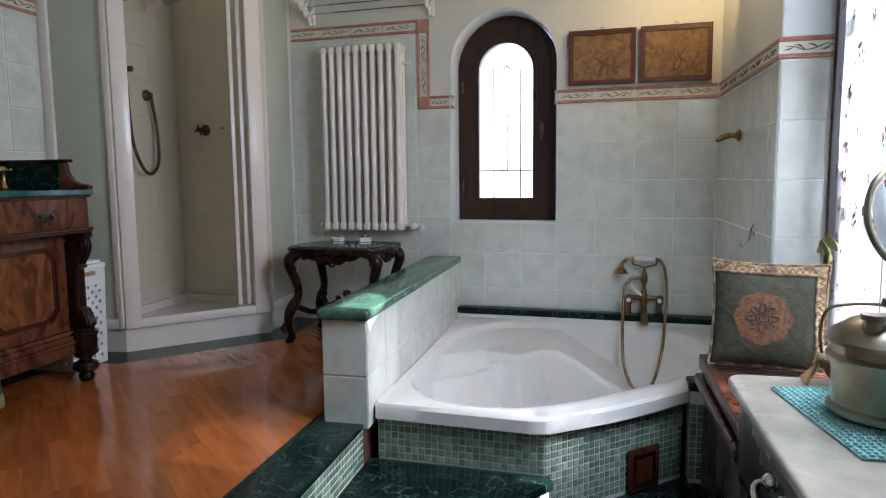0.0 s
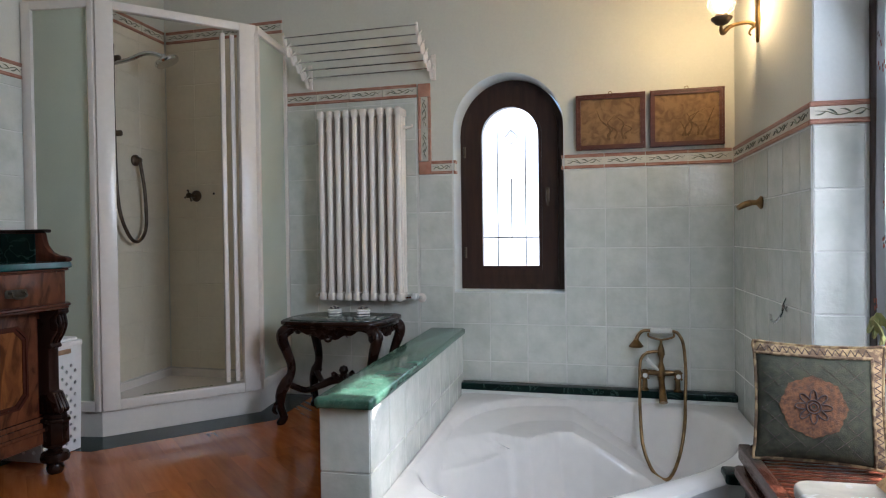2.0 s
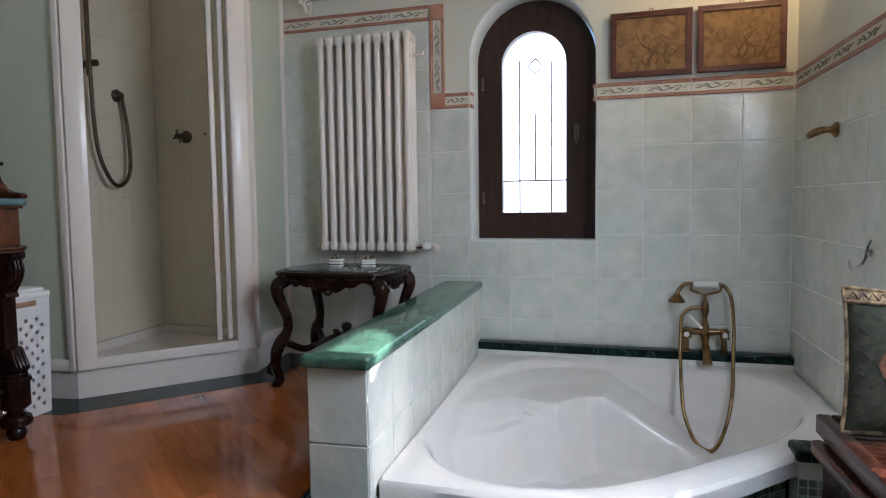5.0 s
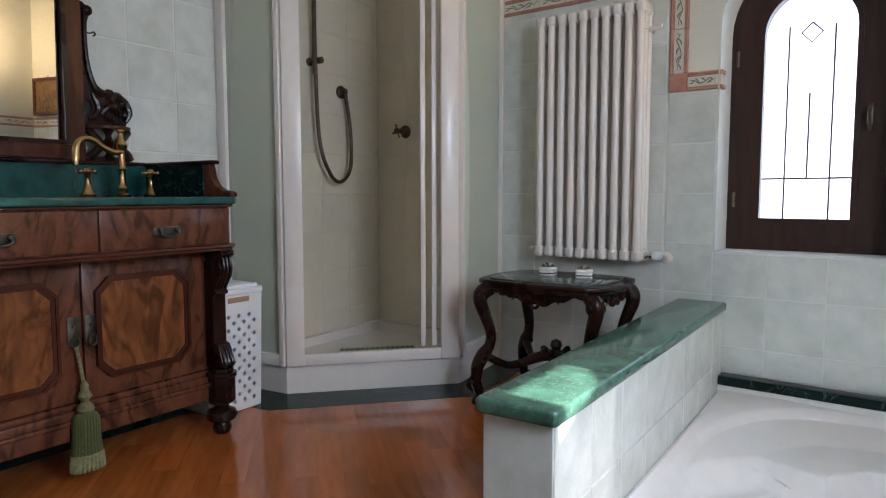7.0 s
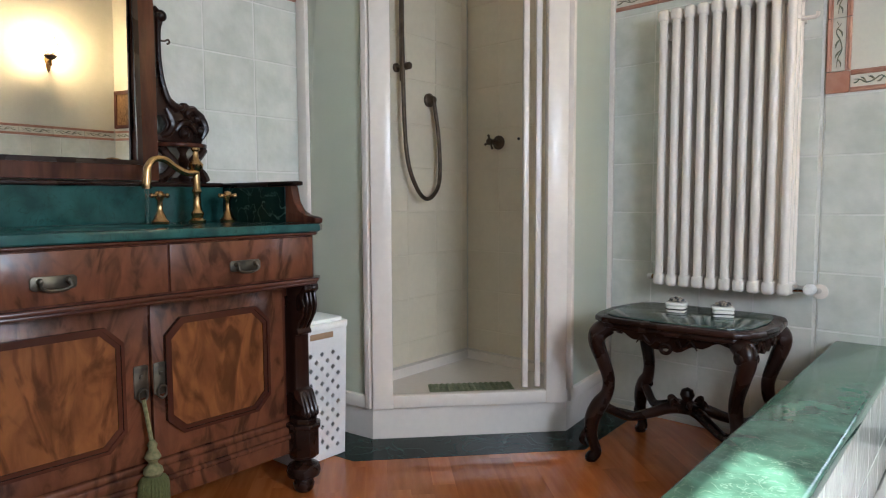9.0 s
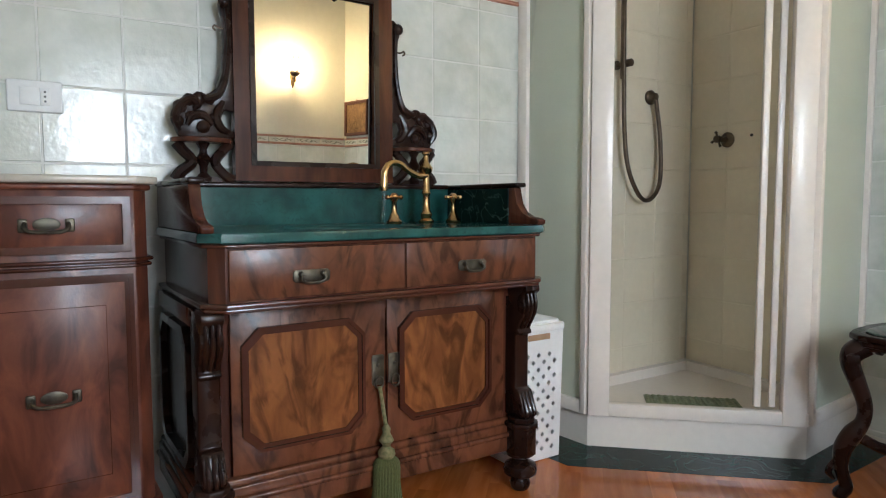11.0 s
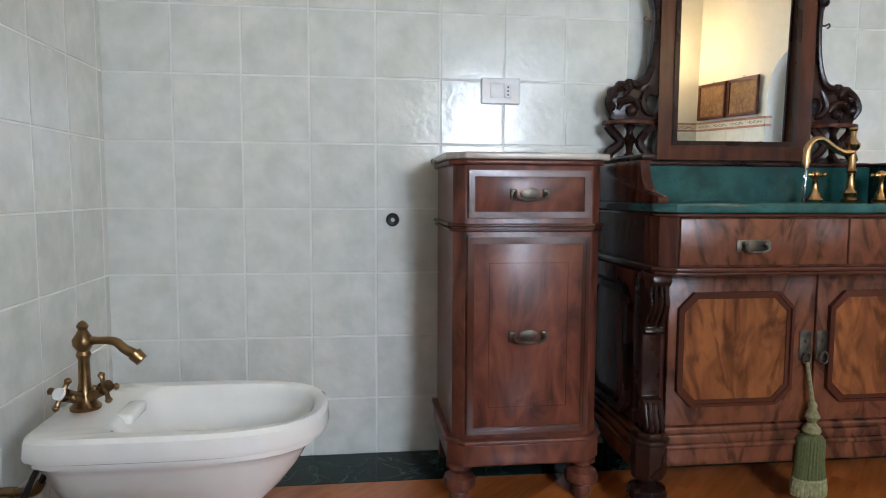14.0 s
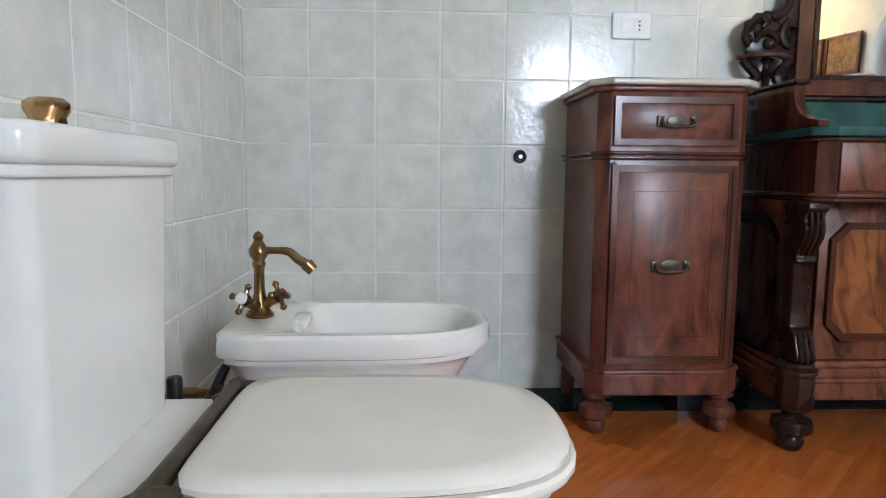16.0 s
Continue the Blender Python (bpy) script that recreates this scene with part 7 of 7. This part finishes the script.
def skip_window(a, b, c, d):
    """Cuts a tile where it meets the window opening."""
    x0, x1, zb = 0.812, 1.406, 0.590
    if b <= x0 or a >= x1 or d <= zb:
        return [(a, b, c, d)]
    out = []
    if a < x0:
        out.append((a, x0, c, d))
    if b > x1:
        out.append((x1, b, c, d))
    if c < zb:
        out.append((max(a, x0), min(b, x1), c, zb))
    return out


t_n = backing("tiling_north", FN, 0.0, 1.597, 0.118, ROW6, (0.812, 1.406, 0.590, ROW6))
tiles(t_n, FN, 0.0, 1.597, 0.118, ROW6, 0.008, skip_window)
t_e = backing("tiling_east", FE, 2.488, 3.597, -0.05, ROW6)
tiles(t_e, FE, 2.488, 3.597, -0.05, ROW6, 3.597)
t_j = backing("tiling_niche", FJ, -0.796, -XE, LOW, ROW6)
tiles(t_j, FJ, -0.796, -XE, LOW + 0.01, ROW6, -XE - 0.15)
FHE = Matrix.Translation((-0.756, 0, 0)) @ Matrix.Rotation(radians(-90), 4, "Z")
FHW = Matrix.Translation((-0.912, 0, 0)) @ Matrix.Rotation(radians(90), 4, "Z")
FHS = Matrix.Translation((0, 2.092, 0)) @ Matrix.Rotation(radians(180), 4, "Z")
ZSAVE, Z0 = Z0, 0.366 - 2 * S
tiles(HALF, FHE, -3.66, -2.088, -0.017, 0.366, -2.088)
tiles(HALF, FHW, 2.088, 3.66, 0.002, 0.366, 2.088)
tiles(HALF, FHS, 0.752, 0.917, -0.017, 0.366, 0.752)
Z0 = ZSAVE


def border_mesh(length):
    """One length of glazed border: two moulded terracotta rails, a pale band and a painted leaf scroll."""
    g = 0.0015
    x0, x1 = -length / 2 + g, length / 2 - g
    bm = bmesh.new()

    def strip(prof, mi):
        faces0 = len(bm.faces)
        prism(prof, x0, x1, "x", bm=bm)
        bm.faces.ensure_lookup_table()
        for f in bm.faces[faces0:]:
            f.material_index = mi
    h = 0.040
    for sgn in (1, -1):
        strip([(0.0, sgn * 0.021), (0.009, sgn * 0.022), (0.012, sgn * 0.025), (0.010, sgn * 0.0285), (0.0125, sgn * 0.032), (0.013, sgn * 0.036), (0.010, sgn * h), (0.0, sgn * h)], 0)
    strip([(0.0, -0.0215), (0.0075, -0.0215), (0.0075, 0.0215), (0.0, 0.0215)], 1)
    n0 = len(bm.faces)
    if length > 0.08:
        k = length / 0.203
        y = 0.0085
        for pts, r in (([(-0.08, -0.006), (-0.05, 0.010), (-0.015, -0.004), (0.02, -0.010), (0.05, 0.002), (0.085, 0.006)], 0.0022),
                       ([(-0.06, 0.004), (-0.045, -0.008), (-0.03, -0.010)], 0.0035), ([(-0.02, -0.003), (-0.005, 0.008), (0.012, 0.011)], 0.0035),
                       ([(0.02, -0.009), (0.035, 0.006), (0.05, 0.011)], 0.003), ([(0.055, 0.002), (0.07, -0.007), (0.085, -0.008)], 0.003), ([(-0.088, 0.009), (-0.075, 0.002)], 0.003)):
            tube([(a * k, y, b) for a, b in pts], [r * 0.5] + [r] * (len(pts) - 2) + [r * 0.35], 6, 4, bm=bm, flat=1.0)
    bm.faces.ensure_lookup_table()
    for f in bm.faces[n0:]:
        f.material_index = 2
    for v in bm.verts:
        v.co.z *= 0.9
        if v.co.y > 0.0135:
            v.co.y = 0.0135
    return mesh_of("border_tile", bm, [M_TERRA, M_BORDER, M_MOTIF])


BORDERS = {}


def border(name, frame_m, runs, label):
    """runs: (u0, u1, z) level or (u, z0, z1, 'v') upright, along the middle of the band."""
    root = thing(name, frame_m, label, "tile border", kind="structure")
    for run in runs:
        up = len(run) == 4
        a, b = (run[1], run[2]) if up else (run[0], run[1])
        n = max(1, round((b - a) / S))
        ln = (b - a) / n
        key = round(ln, 4)
        if key not in BORDERS:
            BORDERS[key] = border_mesh(ln)
        for i in range(n):
            s = a + (i + 0.5) * ln
            m = Matrix.Translation((run[0], 0, s)) @ Matrix.Rotation(radians(90), 4, "Y") if up else Matrix.Translation((s, 0, run[2]))
            piece("border_tile", BORDERS[key], root, frame_m @ m)
    return root


H2 = 0.036
LAB = "terracotta and white tile border with leaf scrolls"
border("border_west", FW, [(-2.73, -YS - 0.002, ROW_W + H2), (-3.765, -2.745, ROW10 + H2)], LAB)
border("border_north", FN, [(0.014, 0.812, ROW6 + H2), (1.406, 1.524, ROW6 + H2), (1.602, 2.395, ROW8 + H2), (2.41, 3.19, ROW10 + H2), (1.56, ROW6 + 2 * H2, ROW8 + 0.0, "v")], LAB)
for nm, u, z in (("border_corner", 1.56, ROW6 + H2), ("border_corner", 1.56, ROW8 + H2)):
    bm = bm_box(u - 0.0355, 0.0005, z - 0.0355, u + 0.0355, 0.0125, z + 0.0355, 0.004)
    o = solo(nm, bm, M_TERRA, "terracotta border corner tile", "border tile", "structure", at=FN, space=FN)
border("border_south", FS, [(XW + 0.014, -0.51, ROW_W + H2)], LAB)
border("border_east", FE, [(2.488, 3.584, ROW6 + H2)], LAB)
returns = thing("border_returns", NW, "short border tiles turning into the window reveal", "tile border", kind="structure")
BORDERS["return"] = border_mesh(0.042)
for u, turn in ((-1.4015, -90), (-0.8165, 90)):
    piece("border_tile", BORDERS["return"], returns, NW @ pose(u, 0.018, ROW6 + H2, 0, 0, turn))
border("border_niche", FJ, [(-0.795, -XE + 0.012, ROW6 + H2)], LAB)


def parquet():
    """Diagonal staggered planks, clipped to the field inside the marble border."""
    field = [(-2.384, YS + 0.004), (-0.9635, YS + 0.004), (-0.9635, 3.64), (-1.618, 3.68), (-1.598, 3.17), (-2.153, 2.578), (-2.384, 2.559)]
    field = [Vector(p) for p in field]
    ang = radians(-44.5)
    ex, ey = Vector((math.cos(ang), math.sin(ang))), Vector((-math.sin(ang), math.cos(ang)))
    rnd = random.Random(4)
    L, Wd = 0.40, 0.070

    def inside(p):
        c = False
        for i in range(len(field)):
            a, b = field[i], field[i - 1]
            if (a.y > p.y) != (b.y > p.y) and p.x < (b.x - a.x) * (p.y - a.y) / (b.y - a.y) + a.x:
                c = not c
        return c

    def clip(poly):
        """Cut by the convex pieces of the field's outline that a plank can cross."""
        for a, b, keep in ((Vector((-2.384, 0)), Vector((-2.384, 1)), -1), (Vector((-0.9635, 0)), Vector((-0.9635, 1)), 1), (Vector((0, YS + 0.004)), Vector((1, YS + 0.004)), 1), (Vector((-2.384, 3.72)), Vector((-0.9635, 3.635)), -1)):
            d = b - a
            out = []
            for i in range(len(poly)):
                p, q = poly[i], poly[(i + 1) % len(poly)]
                sp = keep * (d.x * (p.y - a.y) - d.y * (p.x - a.x))
                sq = keep * (d.x * (q.y - a.y) - d.y * (q.x - a.x))
                if sp >= 0:
                    out.append(p)
                if (sp >= 0) != (sq >= 0):
                    out.append(p + (q - p) * (sp / (sp - sq)))
            poly = out
            if len(poly) < 3:
                return []
        return poly
    for r in range(-66, 66):
        shift = rnd.random() * L
        for k in range(-14, 14):
            o = Vector((-1.6, 1.8)) + ex * (k * L + shift) + ey * (r * Wd)
            g = 0.0
            quad = [o + ex * g + ey * g, o + ex * (L - g) + ey * g, o + ex * (L - g) + ey * (Wd - g), o + ex * g + ey * (Wd - g)]
            if not any(-2.9 < p.x < -0.5 and -0.6 < p.y < 4.1 for p in quad):
                continue
            poly = clip(quad)
            if len(poly) < 3:
                continue
            c = sum(poly, Vector((0, 0))) / len(poly)
            if not (inside(c) or any(inside(p) for p in poly)):
                continue
            area = abs(sum(poly[i].x * poly[(i + 1) % len(poly)].y - poly[(i + 1) % len(poly)].x * poly[i].y for i in range(len(poly)))) / 2
            if area < 0.0006:
                continue
            loc = [((p - c).dot(ex), (p - c).dot(ey)) for p in poly]
            bm = prism(loc, -0.0172, 0.0)
            ob = new("plank", mesh_of("plank", bm, M_PLANK))
            ob.parent = FLOOR
            ob.matrix_basis = Matrix.Translation((c.x, c.y, 0)) @ Matrix.Rotation(ang, 4, "Z")


parquet()


def mosaic(parent, p, q, z0, rows, cols=None, limit=300):
    """Glass mosaic from p to q (plan points), rows upwards from z0, facing the right of p to q."""
    P = 0.0242
    p, q = Vector(p), Vector(q)
    d = q - p
    n = cols or round(d.length / P)
    a = math.atan2(d.y, d.x)
    out = Vector((d.y, -d.x)).normalized()
    me = TILE_CACHE.setdefault("tessera", tile_mesh(P, P, "tessera", M_MOSAIC, 0.0025, 0.0040))
    for i in range(n):
        for j in range(rows):
            if limit <= 0:
                return
            c = p + d * ((i + 0.5) / n) + out * 0.0005
            piece("tessera", me, parent, Matrix.Translation((c.x, c.y, z0 + P * (j + 0.5))) @ Matrix.Rotation(a + math.pi, 4, "Z"))
            limit -= 1


mosaic(TUB, (-0.738, 2.1515), (-0.152, 2.1235), -0.140, 6)
front = thing("tub_front", (0.1, 2.3, LOW), "green glass mosaic on the tub's curved front", "mosaic", kind="structure")
mosaic(front, (-0.152, 2.1235), (0.098, 2.3445), -0.285, 12)
front2 = thing("tub_side", (0.25, 2.45, LOW), "green glass mosaic beside the access door", "mosaic", kind="structure")
mosaic(front2, (0.098, 2.3445), (0.33, 2.5475), -0.285, 12)
mosaic(bpy.data.objects["ledge_base"], (0.352, 2.508), (0.602, 2.508), -0.285, 12)
riser = solo("riser", bm_box(EDGE + 0.0035, 0.9, -0.174, EDGE + 0.0055, 2.088, -0.0178), M_GROUT, "bluish mosaic riser of the raised floor", "riser", "structure")
mosaic(riser, (EDGE + 0.0055, 0.9), (EDGE + 0.0055, 2.085), -0.141, 5)
